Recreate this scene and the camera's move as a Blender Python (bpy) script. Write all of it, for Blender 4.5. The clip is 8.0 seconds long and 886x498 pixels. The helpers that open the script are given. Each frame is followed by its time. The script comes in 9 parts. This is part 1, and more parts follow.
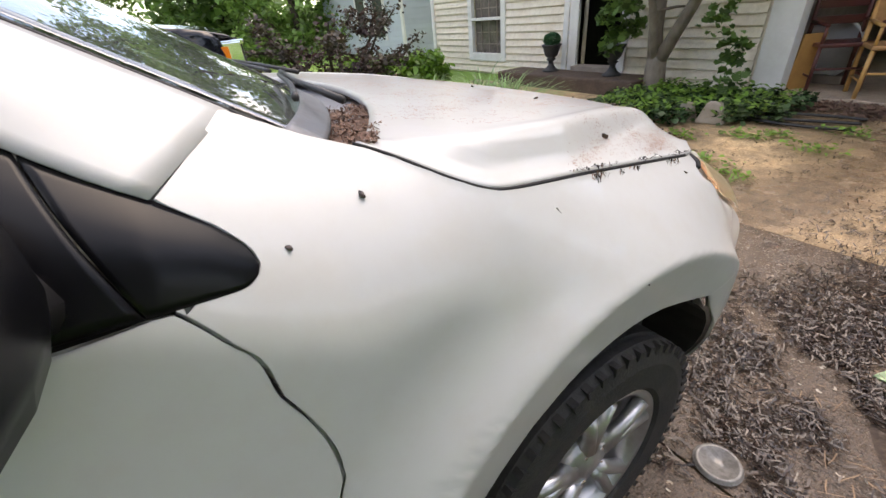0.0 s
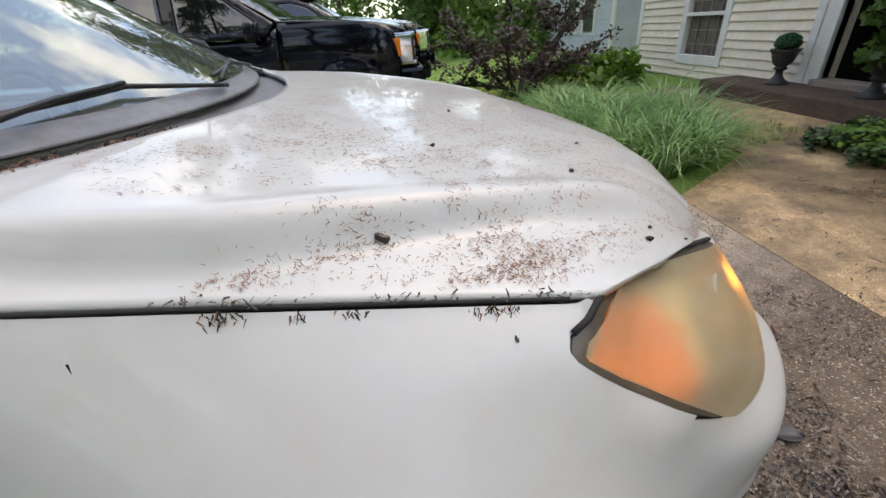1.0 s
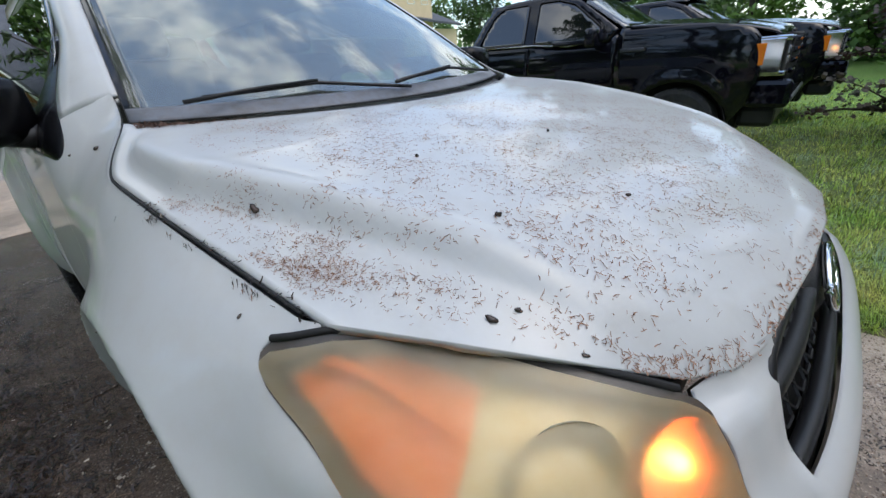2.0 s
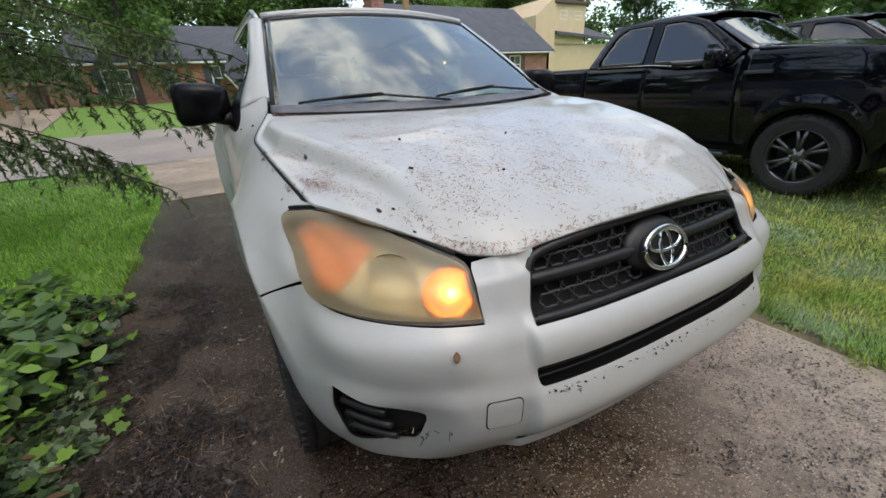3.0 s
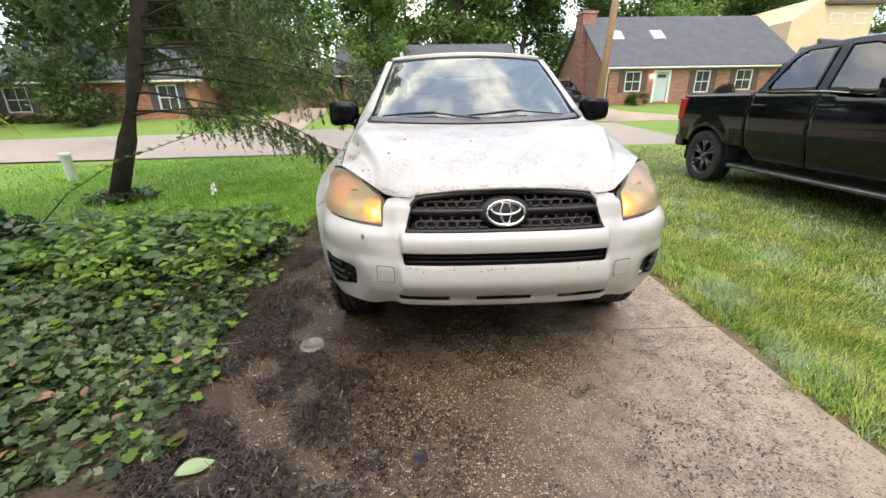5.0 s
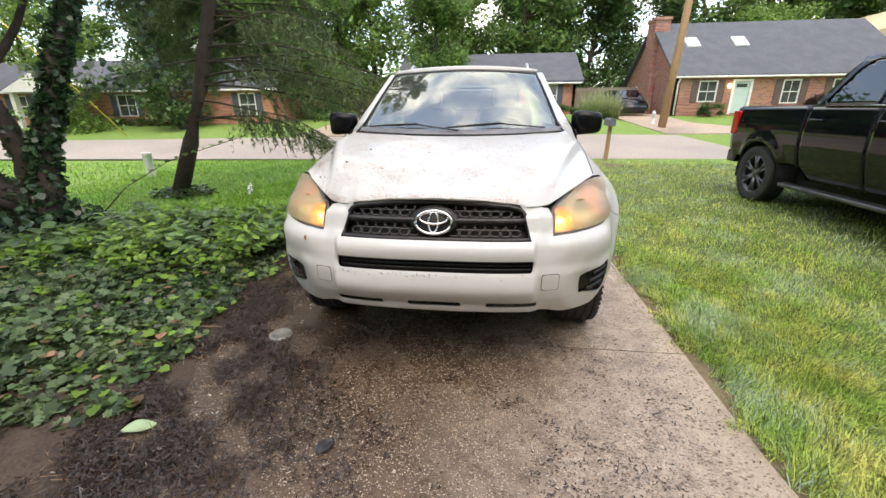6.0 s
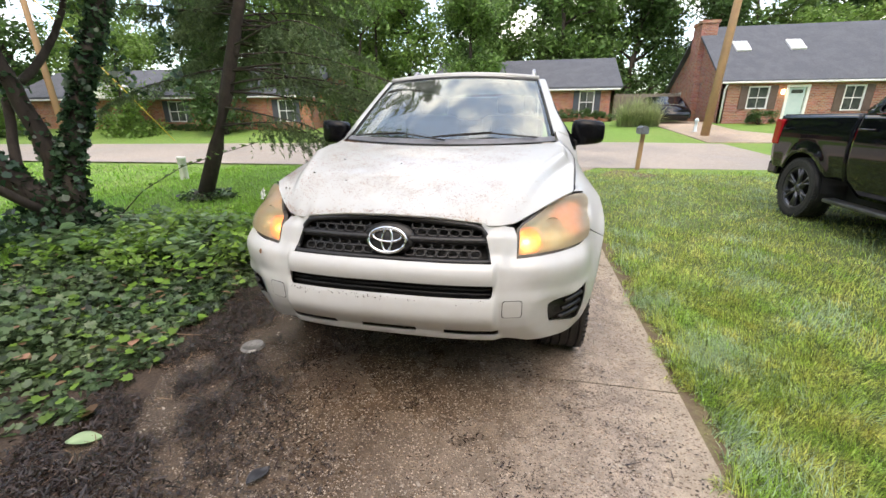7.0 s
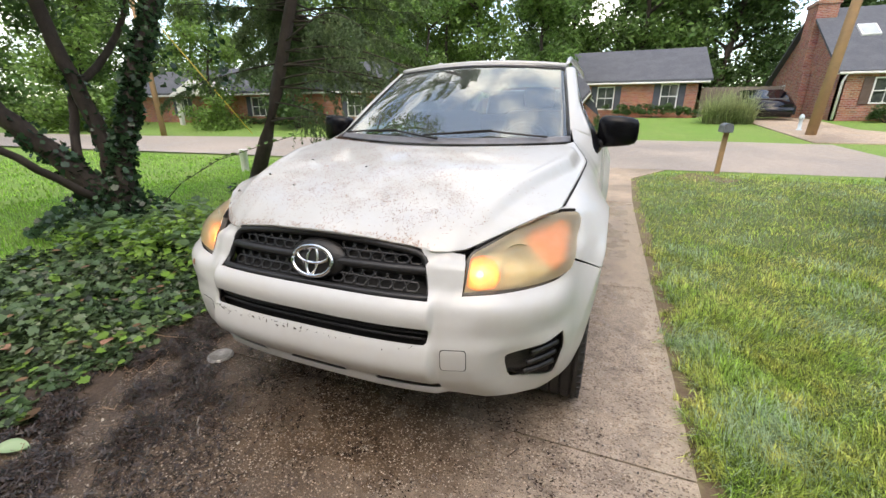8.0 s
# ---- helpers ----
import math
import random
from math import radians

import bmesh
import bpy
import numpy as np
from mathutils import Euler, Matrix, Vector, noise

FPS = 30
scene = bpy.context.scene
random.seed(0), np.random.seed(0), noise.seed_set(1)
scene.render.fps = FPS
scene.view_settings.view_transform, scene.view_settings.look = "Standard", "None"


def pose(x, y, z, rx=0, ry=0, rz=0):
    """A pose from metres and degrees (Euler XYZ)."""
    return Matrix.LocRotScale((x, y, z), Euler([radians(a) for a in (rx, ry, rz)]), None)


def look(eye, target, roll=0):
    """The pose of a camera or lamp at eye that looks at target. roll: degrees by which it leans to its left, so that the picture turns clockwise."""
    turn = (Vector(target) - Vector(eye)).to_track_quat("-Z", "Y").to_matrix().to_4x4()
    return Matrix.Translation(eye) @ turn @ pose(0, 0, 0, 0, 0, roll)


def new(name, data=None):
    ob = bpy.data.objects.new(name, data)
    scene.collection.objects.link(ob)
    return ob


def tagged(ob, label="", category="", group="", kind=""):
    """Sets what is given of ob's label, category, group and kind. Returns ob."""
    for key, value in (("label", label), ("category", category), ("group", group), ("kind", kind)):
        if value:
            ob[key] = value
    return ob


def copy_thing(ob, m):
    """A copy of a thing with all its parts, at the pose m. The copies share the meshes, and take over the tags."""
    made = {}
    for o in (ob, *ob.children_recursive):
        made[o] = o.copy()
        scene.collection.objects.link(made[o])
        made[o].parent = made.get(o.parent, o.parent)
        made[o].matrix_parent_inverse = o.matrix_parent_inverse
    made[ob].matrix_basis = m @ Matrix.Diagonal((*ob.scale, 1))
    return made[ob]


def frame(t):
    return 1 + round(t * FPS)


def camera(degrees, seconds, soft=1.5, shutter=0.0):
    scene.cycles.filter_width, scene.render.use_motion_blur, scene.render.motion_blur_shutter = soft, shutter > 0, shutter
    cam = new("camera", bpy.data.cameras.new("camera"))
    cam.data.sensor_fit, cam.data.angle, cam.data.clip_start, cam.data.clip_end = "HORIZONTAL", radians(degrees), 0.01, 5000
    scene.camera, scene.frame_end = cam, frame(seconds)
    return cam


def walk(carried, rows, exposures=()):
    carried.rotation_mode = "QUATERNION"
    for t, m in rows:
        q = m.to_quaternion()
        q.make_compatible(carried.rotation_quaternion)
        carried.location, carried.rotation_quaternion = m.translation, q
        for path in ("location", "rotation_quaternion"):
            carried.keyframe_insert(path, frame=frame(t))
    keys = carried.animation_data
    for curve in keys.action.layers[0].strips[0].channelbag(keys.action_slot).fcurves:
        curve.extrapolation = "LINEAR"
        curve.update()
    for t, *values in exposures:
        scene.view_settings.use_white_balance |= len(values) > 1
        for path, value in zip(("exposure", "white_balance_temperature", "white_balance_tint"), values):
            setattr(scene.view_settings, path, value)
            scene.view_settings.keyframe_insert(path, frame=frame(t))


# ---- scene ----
cam = camera(95.69, 8.0)
PATH = [
    (0.0, -1.203, 1.390, 1.315, 59.47, 4.75, -124.09),
    (0.5, -1.177, 1.049, 1.286, 59.70, 4.51, -113.40),
    (1.0, -1.133, 0.663, 1.289, 60.80, 4.19, -96.22),
    (1.5, -0.993, 0.375, 1.266, 61.90, 3.51, -72.42),
    (1.7, -0.951, 0.276, 1.264, 63.02, 3.83, -61.20),
    (2.8, -0.953, -0.420, 1.251, 67.76, 3.47, -32.88),
    (3.0, -0.950, -0.542, 1.260, 67.66, 2.82, -29.62),
    (3.5, -0.866, -0.872, 1.270, 67.92, 2.54, -21.55),
    (4.0, -0.779, -1.171, 1.265, 68.67, 2.43, -14.52),
    (4.5, -0.591, -1.439, 1.277, 69.26, 1.57, -8.20),
    (5.0, -0.326, -1.643, 1.297, 69.93, 0.93, -2.19),
    (6.5, 0.454, -1.709, 1.323, 71.57, 0.26, 9.83),
    (7.0, 0.564, -1.505, 1.330, 71.91, 0.19, 12.03),
    (7.5, 0.718, -1.243, 1.332, 71.71, 0.10, 15.21),
    (8.0, 0.903, -1.027, 1.329, 71.32, 0.02, 21.77),
]
# seconds, stops, kelvin, tint: the camera opens up over shade and closes over the white hood
EXPOSURES = [(0.0, 0.82, 7750, 16), (0.5, 0.68, 7600, 14), (1.0, 0.22, 7450, 12), (1.5, -0.06, 6550, 7), (1.7, -0.10, 6350, 7), (2.8, -0.16, 6900, 8), (3.5, 0.20, 7500, 9),
             (4.5, 0.55, 7750, 10), (5.0, 0.70, 7800, 10), (6.5, 0.70, 7700, 11), (8.0, 0.52, 7650, 11)]
walk(cam, [(t, pose(*p)) for t, *p in PATH], exposures=EXPOSURES)

# ---------- world, sun, exposure ----------
world = bpy.data.worlds.new("world")
scene.world = world
world.use_nodes = True
wn, wl = world.node_tree.nodes, world.node_tree.links
wn.clear()
sky = wn.new("ShaderNodeTexSky")
sky.sky_type, sky.sun_disc = "NISHITA", False
sky.sun_elevation, sky.sun_rotation = radians(63), radians(169)
sky.air_density, sky.dust_density, sky.ozone_density = 1.0, 1.5, 1.0
geo = wn.new("ShaderNodeTexCoord")
stretch = wn.new("ShaderNodeMapping")
stretch.inputs["Scale"].default_value = (1.0, 1.0, 2.2)
stretch.inputs["Location"].default_value = (3.1, 0.7, 1.3)
cloud = wn.new("ShaderNodeTexNoise")
cloud.inputs["Scale"].default_value, cloud.inputs["Detail"].default_value = 2.6, 7.0
cloud.inputs["Roughness"].default_value = 0.55
edge = wn.new("ShaderNodeMapRange")
edge.interpolation_type = "SMOOTHSTEP"
edge.inputs["From Min"].default_value, edge.inputs["From Max"].default_value = 0.48, 0.64
edge.inputs["To Min"].default_value, edge.inputs["To Max"].default_value = 0.05, 0.97
shade = wn.new("ShaderNodeValToRGB")
shade.color_ramp.elements[0].color = (8.2, 9.0, 10.4, 1)
shade.color_ramp.elements[1].color = (16.0, 16.0, 16.0, 1)
blend = wn.new("ShaderNodeMix")
blend.data_type = "RGBA"
bg = wn.new("ShaderNodeBackground")
bg.inputs["Strength"].default_value = 0.15
wout = wn.new("ShaderNodeOutputWorld")
wl.new(geo.outputs["Generated"], stretch.inputs["Vector"])
wl.new(stretch.outputs["Vector"], cloud.inputs["Vector"])
wl.new(cloud.outputs["Fac"], edge.inputs["Value"])
wl.new(cloud.outputs["Fac"], shade.inputs["Fac"])
wl.new(edge.outputs["Result"], blend.inputs["Factor"])
clear = wn.new("ShaderNodeVectorMath")
clear.operation = "SCALE"
clear.inputs["Scale"].default_value = 2.4
wl.new(sky.outputs["Color"], clear.inputs[0])
wl.new(clear.outputs[0], blend.inputs["A"])
wl.new(shade.outputs["Color"], blend.inputs["B"])
wl.new(blend.outputs["Result"], bg.inputs["Color"])
wl.new(bg.outputs["Background"], wout.inputs["Surface"])

sun_data = bpy.data.lights.new("sun", "SUN")
sun_data.energy, sun_data.angle, sun_data.color = 0.75, radians(50), (1.0, 0.95, 0.88)
sun = new("sun", sun_data)
sun.matrix_world = look((0, 0, 30), (-3, 15, 0))


# ---------- materials ----------
def material(name, base, rough=0.5, metal=0.0, second=None, scale=8.0, amount=0.5, third=None, scale3=60.0, amount3=0.4,
             bump=0.0, bump_scale=80.0, coat=0.0, coat_rough=0.04, ior=1.5, rough_var=0.0, per_object=0.0, per_island=0.0, stretch3=(1, 1, 1)):
    """A surface with colour variation at two scales, fine relief and uneven gloss."""
    m = bpy.data.materials.new(name)
    m.use_nodes = True
    n, l = m.node_tree.nodes, m.node_tree.links
    b = n["Principled BSDF"]
    b.inputs["Metallic"].default_value, b.inputs["Roughness"].default_value = metal, rough
    b.inputs["IOR"].default_value, b.inputs["Coat Weight"].default_value = ior, coat
    b.inputs["Coat Roughness"].default_value = coat_rough
    tc = n.new("ShaderNodeTexCoord")
    mp = n.new("ShaderNodeMapping")
    mp.inputs["Scale"].default_value = stretch3
    l.new(tc.outputs["Object"], mp.inputs["Vector"])
    col = n.new("ShaderNodeRGB")
    col.outputs[0].default_value = (*base, 1)
    out = col.outputs[0]

    def layer(out, colour, sc, am, lo, hi, vec):
        tex = n.new("ShaderNodeTexNoise")
        tex.inputs["Scale"].default_value, tex.inputs["Detail"].default_value = sc, 6.0
        tex.inputs["Roughness"].default_value = 0.65
        l.new(vec, tex.inputs["Vector"])
        rng = n.new("ShaderNodeMapRange")
        rng.inputs["From Min"].default_value, rng.inputs["From Max"].default_value = lo, hi
        rng.inputs["To Max"].default_value = am
        l.new(tex.outputs["Fac"], rng.inputs["Value"])
        mx = n.new("ShaderNodeMix")
        mx.data_type = "RGBA"
        l.new(rng.outputs["Result"], mx.inputs["Factor"])
        l.new(out, mx.inputs["A"])
        mx.inputs["B"].default_value = (*colour, 1)
        return mx.outputs["Result"], tex
    tex = None
    if second:
        out, tex = layer(out, second, scale, amount, 0.42, 0.62, tc.outputs["Object"])
    if third:
        out, _ = layer(out, third, scale3, amount3, 0.45, 0.65, mp.outputs["Vector"])
    if per_object or per_island:
        hv = n.new("ShaderNodeHueSaturation")
        rng = n.new("ShaderNodeMapRange")
        am = per_object or per_island
        rng.inputs["To Min"].default_value, rng.inputs["To Max"].default_value = 1 - am, 1 + am
        if per_object:
            src = n.new("ShaderNodeObjectInfo").outputs["Random"]
        else:
            src = n.new("ShaderNodeNewGeometry").outputs["Random Per Island"]
        l.new(src, rng.inputs["Value"])
        l.new(rng.outputs["Result"], hv.inputs["Value"])
        l.new(out, hv.inputs["Color"])
        out = hv.outputs["Color"]
    l.new(out, b.inputs["Base Color"])
    if rough_var:
        rt = n.new("ShaderNodeTexNoise")
        rt.inputs["Scale"].default_value, rt.inputs["Detail"].default_value = scale * 1.7, 5.0
        l.new(tc.outputs["Object"], rt.inputs["Vector"])
        rr = n.new("ShaderNodeMapRange")
        rr.inputs["From Min"].default_value, rr.inputs["From Max"].default_value = 0.35, 0.65
        rr.inputs["To Min"].default_value, rr.inputs["To Max"].default_value = max(rough - rough_var, 0.02), min(rough + rough_var, 1)
        l.new(rt.outputs["Fac"], rr.inputs["Value"])
        l.new(rr.outputs["Result"], b.inputs["Roughness"])
    if bump:
        bt = n.new("ShaderNodeTexNoise")
        bt.inputs["Scale"].default_value, bt.inputs["Detail"].default_value = bump_scale, 4.0
        l.new(mp.outputs["Vector"], bt.inputs["Vector"])
        bp = n.new("ShaderNodeBump")
        bp.inputs["Strength"].default_value, bp.inputs["Distance"].default_value = bump, 0.01
        l.new(bt.outputs["Fac"], bp.inputs["Height"])
        l.new(bp.outputs["Normal"], b.inputs["Normal"])
    return m


def leafy(name, base, second, var=0.35, rough=0.5, patch=1.3, dry=None):
    """Foliage: both sides lit, some light let through, each leaf a little different."""
    m = material(name, base, rough, second=second, scale=patch, amount=0.7, per_island=var, third=dry, scale3=5.0, amount3=0.55)
    b = m.node_tree.nodes["Principled BSDF"]
    b.inputs["Transmission Weight"].default_value = 0.0
    b.inputs["Subsurface Weight"].default_value = 0.0
    n, l = m.node_tree.nodes, m.node_tree.links
    tr = n.new("ShaderNodeBsdfTranslucent")
    src = b.inputs["Base Color"].links[0].from_socket
    l.new(src, tr.inputs["Color"])
    mx = n.new("ShaderNodeMixShader")
    mx.inputs["Fac"].default_value = 0.4
    l.new(b.outputs["BSDF"], mx.inputs[1])
    l.new(tr.outputs["BSDF"], mx.inputs[2])
    l.new(mx.outputs["Shader"], n["Material Output"].inputs["Surface"])
    return m


def glass_material(name, tint, rough=0.0):
    m = bpy.data.materials.new(name)
    m.use_nodes = True
    b = m.node_tree.nodes["Principled BSDF"]
    b.inputs["Base Color"].default_value = (*tint, 1)
    b.inputs["Roughness"].default_value = rough
    b.inputs["Transmission Weight"].default_value = 1.0
    b.inputs["IOR"].default_value = 1.5
    return m


M = {}
M["paint"] = material("white_paint", (0.51, 0.52, 0.51), 0.45, second=(0.46, 0.45, 0.42), scale=1.1, amount=0.25,
                      third=(0.42, 0.37, 0.29), scale3=17, amount3=0.12, coat=0.65, coat_rough=0.03, ior=1.40, rough_var=0.06)
M["black_plastic"] = material("black_plastic", (0.010, 0.010, 0.011), 0.42, second=(0.020, 0.020, 0.020), scale=14, amount=0.5, bump=0.15, bump_scale=700)
M["gloss_black"] = material("gloss_black_paint", (0.003, 0.003, 0.006), 0.06, second=(0.005, 0.005, 0.009), scale=3, amount=0.6, coat=0.45, coat_rough=0.015, ior=1.3)
M["satin_black"] = material("satin_black_trim", (0.003, 0.003, 0.004), 0.27, second=(0.006, 0.006, 0.007), scale=20, amount=0.5, ior=1.30)
# near-black for dark parts, and for shade painted in gaps and the hall
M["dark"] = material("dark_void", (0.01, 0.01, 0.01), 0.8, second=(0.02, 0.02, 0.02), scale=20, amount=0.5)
M["rubber"] = material("rubber", (0.018, 0.018, 0.019), 0.7, second=(0.045, 0.04, 0.035), scale=12, amount=0.5, bump=0.3, bump_scale=200)
M["alloy"] = material("silver_alloy", (0.55, 0.55, 0.56), 0.33, 0.85, second=(0.32, 0.28, 0.24), scale=18, amount=0.35)
M["dark_alloy"] = material("machined_dark_alloy", (0.10, 0.10, 0.11), 0.3, 0.8, second=(0.3, 0.3, 0.3), scale=6, amount=0.3)
M["chrome"] = material("chrome", (0.80, 0.81, 0.82), 0.07, 1.0, second=(0.6, 0.6, 0.6), scale=9, amount=0.3)
M["window"] = glass_material("tinted_window", (0.42, 0.50, 0.46))
M["window"].node_tree.nodes["Principled BSDF"].inputs["IOR"].default_value = 2.2
M["windshield"] = glass_material("dusty_windshield", (0.62, 0.72, 0.68))
M["windshield"].node_tree.nodes["Principled BSDF"].inputs["IOR"].default_value = 2.2
_n, _l = M["windshield"].node_tree.nodes, M["windshield"].node_tree.links
_film, _dust = _n.new("ShaderNodeMixShader"), _n.new("ShaderNodeBsdfDiffuse")
_dust.inputs["Color"].default_value = (0.50, 0.54, 0.52, 1)
_tex, _amount = _n.new("ShaderNodeTexNoise"), _n.new("ShaderNodeMapRange")
_tex.inputs["Scale"].default_value, _tex.inputs["Detail"].default_value = 5.0, 7.0
_amount.inputs["To Min"].default_value, _amount.inputs["To Max"].default_value = 0.0, 0.07
_l.new(_tex.outputs["Fac"], _amount.inputs["Value"])
_l.new(_amount.outputs["Result"], _film.inputs["Fac"])
_l.new(_n["Principled BSDF"].outputs["BSDF"], _film.inputs[1])
_l.new(_dust.outputs["BSDF"], _film.inputs[2])
_l.new(_film.outputs["Shader"], _n["Material Output"].inputs["Surface"])
M["seat"] = material("grey_cloth", (0.06, 0.06, 0.055), 0.9, second=(0.10, 0.10, 0.09), scale=20, amount=0.5)


# ---------- mesh helpers ----------
def mesh_of(name, verts, faces, smooth=True, mat=None):
    me = bpy.data.meshes.new(name)
    me.from_pydata([tuple(v) for v in verts], [], faces)
    if smooth:
        me.polygons.foreach_set("use_smooth", [True] * len(me.polygons))
    if mat:
        me.materials.append(mat)
    me.update()
    return me


def part(name, data, mat, parent, label="", smooth=False):
    """Link a bmesh or mesh as one mesh object under a thing or a part."""
    if isinstance(data, bmesh.types.BMesh):
        me = bpy.data.meshes.new(name)
        bmesh.ops.recalc_face_normals(data, faces=data.faces)
        data.to_mesh(me)
        data.free()
    else:
        me = data
    if smooth:
        me.polygons.foreach_set("use_smooth", [True] * len(me.polygons))
    if not me.materials:
        me.materials.append(mat)
    ob = new(name, me)
    if parent:
        ob.parent = parent
    if label:
        ob["label"] = label
    return ob


def thing(name, label, category, group="", kind="", at=None):
    ob = new(name)
    if at is not None:
        ob.matrix_basis = at
    return tagged(ob, label, category, group, kind)


def box(bm, lo, hi, bevel=0.0, m=None):
    """A bevelled block between two corners, added to bm."""
    c = [(a + b) / 2 for a, b in zip(lo, hi)]
    s = [abs(b - a) for a, b in zip(lo, hi)]
    t = Matrix.LocRotScale(c, None, s)
    r = bmesh.ops.create_cube(bm, size=1, matrix=(m @ t) if m else t)
    if bevel:
        es = {e for v in r["verts"] for e in v.link_edges}
        bmesh.ops.bevel(bm, geom=list(es), offset=bevel, segments=2, affect="EDGES", profile=0.5)
    return bm


def block(lo, hi, bevel=0.0, m=None):
    return box(bmesh.new(), lo, hi, bevel, m)


def tube(bm, pts, radii, n=8, cap=True):
    """A round bar along points, with a radius at each."""
    pts = [Vector(p) for p in pts]
    rings = []
    up = Vector((0, 0, 1))
    for i, p in enumerate(pts):
        d = (pts[min(i + 1, len(pts) - 1)] - pts[max(i - 1, 0)]).normalized()
        a = d.cross(up if abs(d.z) < 0.95 else Vector((1, 0, 0))).normalized()
        b = d.cross(a)
        r = radii[i] if hasattr(radii, "__len__") else radii
        rings.append([bm.verts.new(p + r * (math.cos(2 * math.pi * k / n) * a + math.sin(2 * math.pi * k / n) * b)) for k in range(n)])
    for r0, r1 in zip(rings, rings[1:]):
        for k in range(n):
            bm.faces.new((r0[k], r0[(k + 1) % n], r1[(k + 1) % n], r1[k]))
    if cap:
        bm.faces.new(rings[0][::-1])
        bm.faces.new(rings[-1])
    return bm


def grid_faces(nu, nv):
    return [(i * nv + j, (i + 1) * nv + j, (i + 1) * nv + j + 1, i * nv + j + 1) for i in range(nu - 1) for j in range(nv - 1)]


def surface(name, fn, nu, nv, mat, parent, label="", thick=0.0, mirror=False):
    """A smooth sheet fn(u, v), u and v from 0 to 1, with thickness under it; mirror: also over x = 0 in the same mesh."""
    verts = [fn(i / (nu - 1), j / (nv - 1)) for i in range(nu) for j in range(nv)]
    faces = grid_faces(nu, nv)
    if mirror:
        k = len(verts)
        verts += [(-x, y, z) for x, y, z in verts]
        faces += [tuple(k + a for a in reversed(f)) for f in faces]
    ob = part(name, mesh_of(name, verts, faces), mat, parent, label)
    if thick:
        s = ob.modifiers.new("thickness", "SOLIDIFY")
        s.thickness, s.offset = thick, -1
    return ob


def lathe(bm, profile, n=48, axis="x", centre=(0, 0, 0)):
    """Spin (radius, along) pairs round an axis."""
    rings = []
    for r, a in profile:
        ring = []
        for k in range(n):
            c, s = math.cos(2 * math.pi * k / n) * r, math.sin(2 * math.pi * k / n) * r
            v = (a, c, s) if axis == "x" else (c, a, s) if axis == "y" else (c, s, a)
            ring.append(bm.verts.new([p + q for p, q in zip(v, centre)]))
        rings.append(ring)
    for r0, r1 in zip(rings, rings[1:]):
        for k in range(n):
            bm.faces.new((r0[k], r0[(k + 1) % n], r1[(k + 1) % n], r1[k]))
    return bm


def smoothstep(a, b, x):
    t = np.clip((x - a) / (b - a), 0, 1)
    return t * t * (3 - 2 * t)


# ---------- the white car: its outer skin ----------
HUB_Y, HUB_Z = 0.85, 0.355


def soft(xs, ys, spread):
    """A line through points with its corners eased, as a function."""
    q = np.linspace(xs[0] - 6 * spread, xs[-1] + 6 * spread, 1200)
    s0, s1 = (ys[1] - ys[0]) / (xs[1] - xs[0]), (ys[-1] - ys[-2]) / (xs[-1] - xs[-2])
    v = np.where(q < xs[0], ys[0] + s0 * (q - xs[0]), np.where(q > xs[-1], ys[-1] + s1 * (q - xs[-1]), np.interp(q, xs, ys)))
    h = max(1, int(round(3 * spread / (q[1] - q[0]))))
    k = np.exp(-0.5 * (np.arange(-h, h + 1) * (q[1] - q[0]) / spread) ** 2)
    v = np.convolve(np.pad(v, h, mode="edge"), k / k.sum(), mode="valid")
    return lambda x: np.interp(x, q, v)


half_width = soft([0.30, 0.40, 0.50, 0.63, 0.70, 0.80, 0.90, 1.0, 1.1], [0.80, 0.865, 0.89, 0.90, 0.90, 0.895, 0.888, 0.882, 0.875], 0.02)
corner_y = soft([0.36, 0.62, 0.82, 0.95, 1.0], [0.60, 0.62, 0.70, 0.80, 0.84], 0.03)
nose_y = soft([0.36, 0.41, 0.45, 0.50, 0.55, 0.62, 0.66, 0.70, 0.755, 0.80, 0.90, 0.96],
              [0.05, 0.02, -0.01, -0.04, -0.055, -0.06, -0.05, -0.045, -0.03, 0.01, 0.05, 0.075], 0.008)
EDGE_Y = [0.30, 0.459, 0.85, 1.07, 1.13, 1.20, 1.27, 1.36, 1.5]
edge_x = soft(EDGE_Y, [0.74, 0.777, 0.811, 0.822, 0.795, 0.745, 0.722, 0.705, 0.685], 0.022)
edge_z = soft(EDGE_Y, [0.975, 1.003, 1.075, 1.108, 1.14, 1.185, 1.21, 1.262, 1.36], 0.022)


def skin_table(z):
    """Plan of the body at height z: half-width, where the side begins, where the nose is."""
    return half_width(z), corner_y(z), nose_y(z)


def side_x(y, z):
    """Half-width of the body side, with the rounded shoulder and the flare round the wheel."""
    w = skin_table(z)[0]
    ze, xe = edge_z(y), edge_x(y)
    h = np.interp(y, [1.05, 1.3], [0.13, 0.24])
    d = np.clip((ze - z) / h, 0, 1)
    x = xe + (w - xe) * (1 - (1 - d) ** 2)
    r = np.hypot(y - HUB_Y, z - HUB_Z)
    flare = np.where(r > 0.575, 0.056 * (1 - np.clip((r - 0.575) / 0.15, 0, 1)) ** 2.2, 0.056 - 0.24 * (0.575 - r))
    flare = np.maximum(flare, 0)
    return x + flare * smoothstep(0.25, 0.55, y)


TH = np.sin(np.linspace(0, math.pi / 2, 160)) ** 1.5


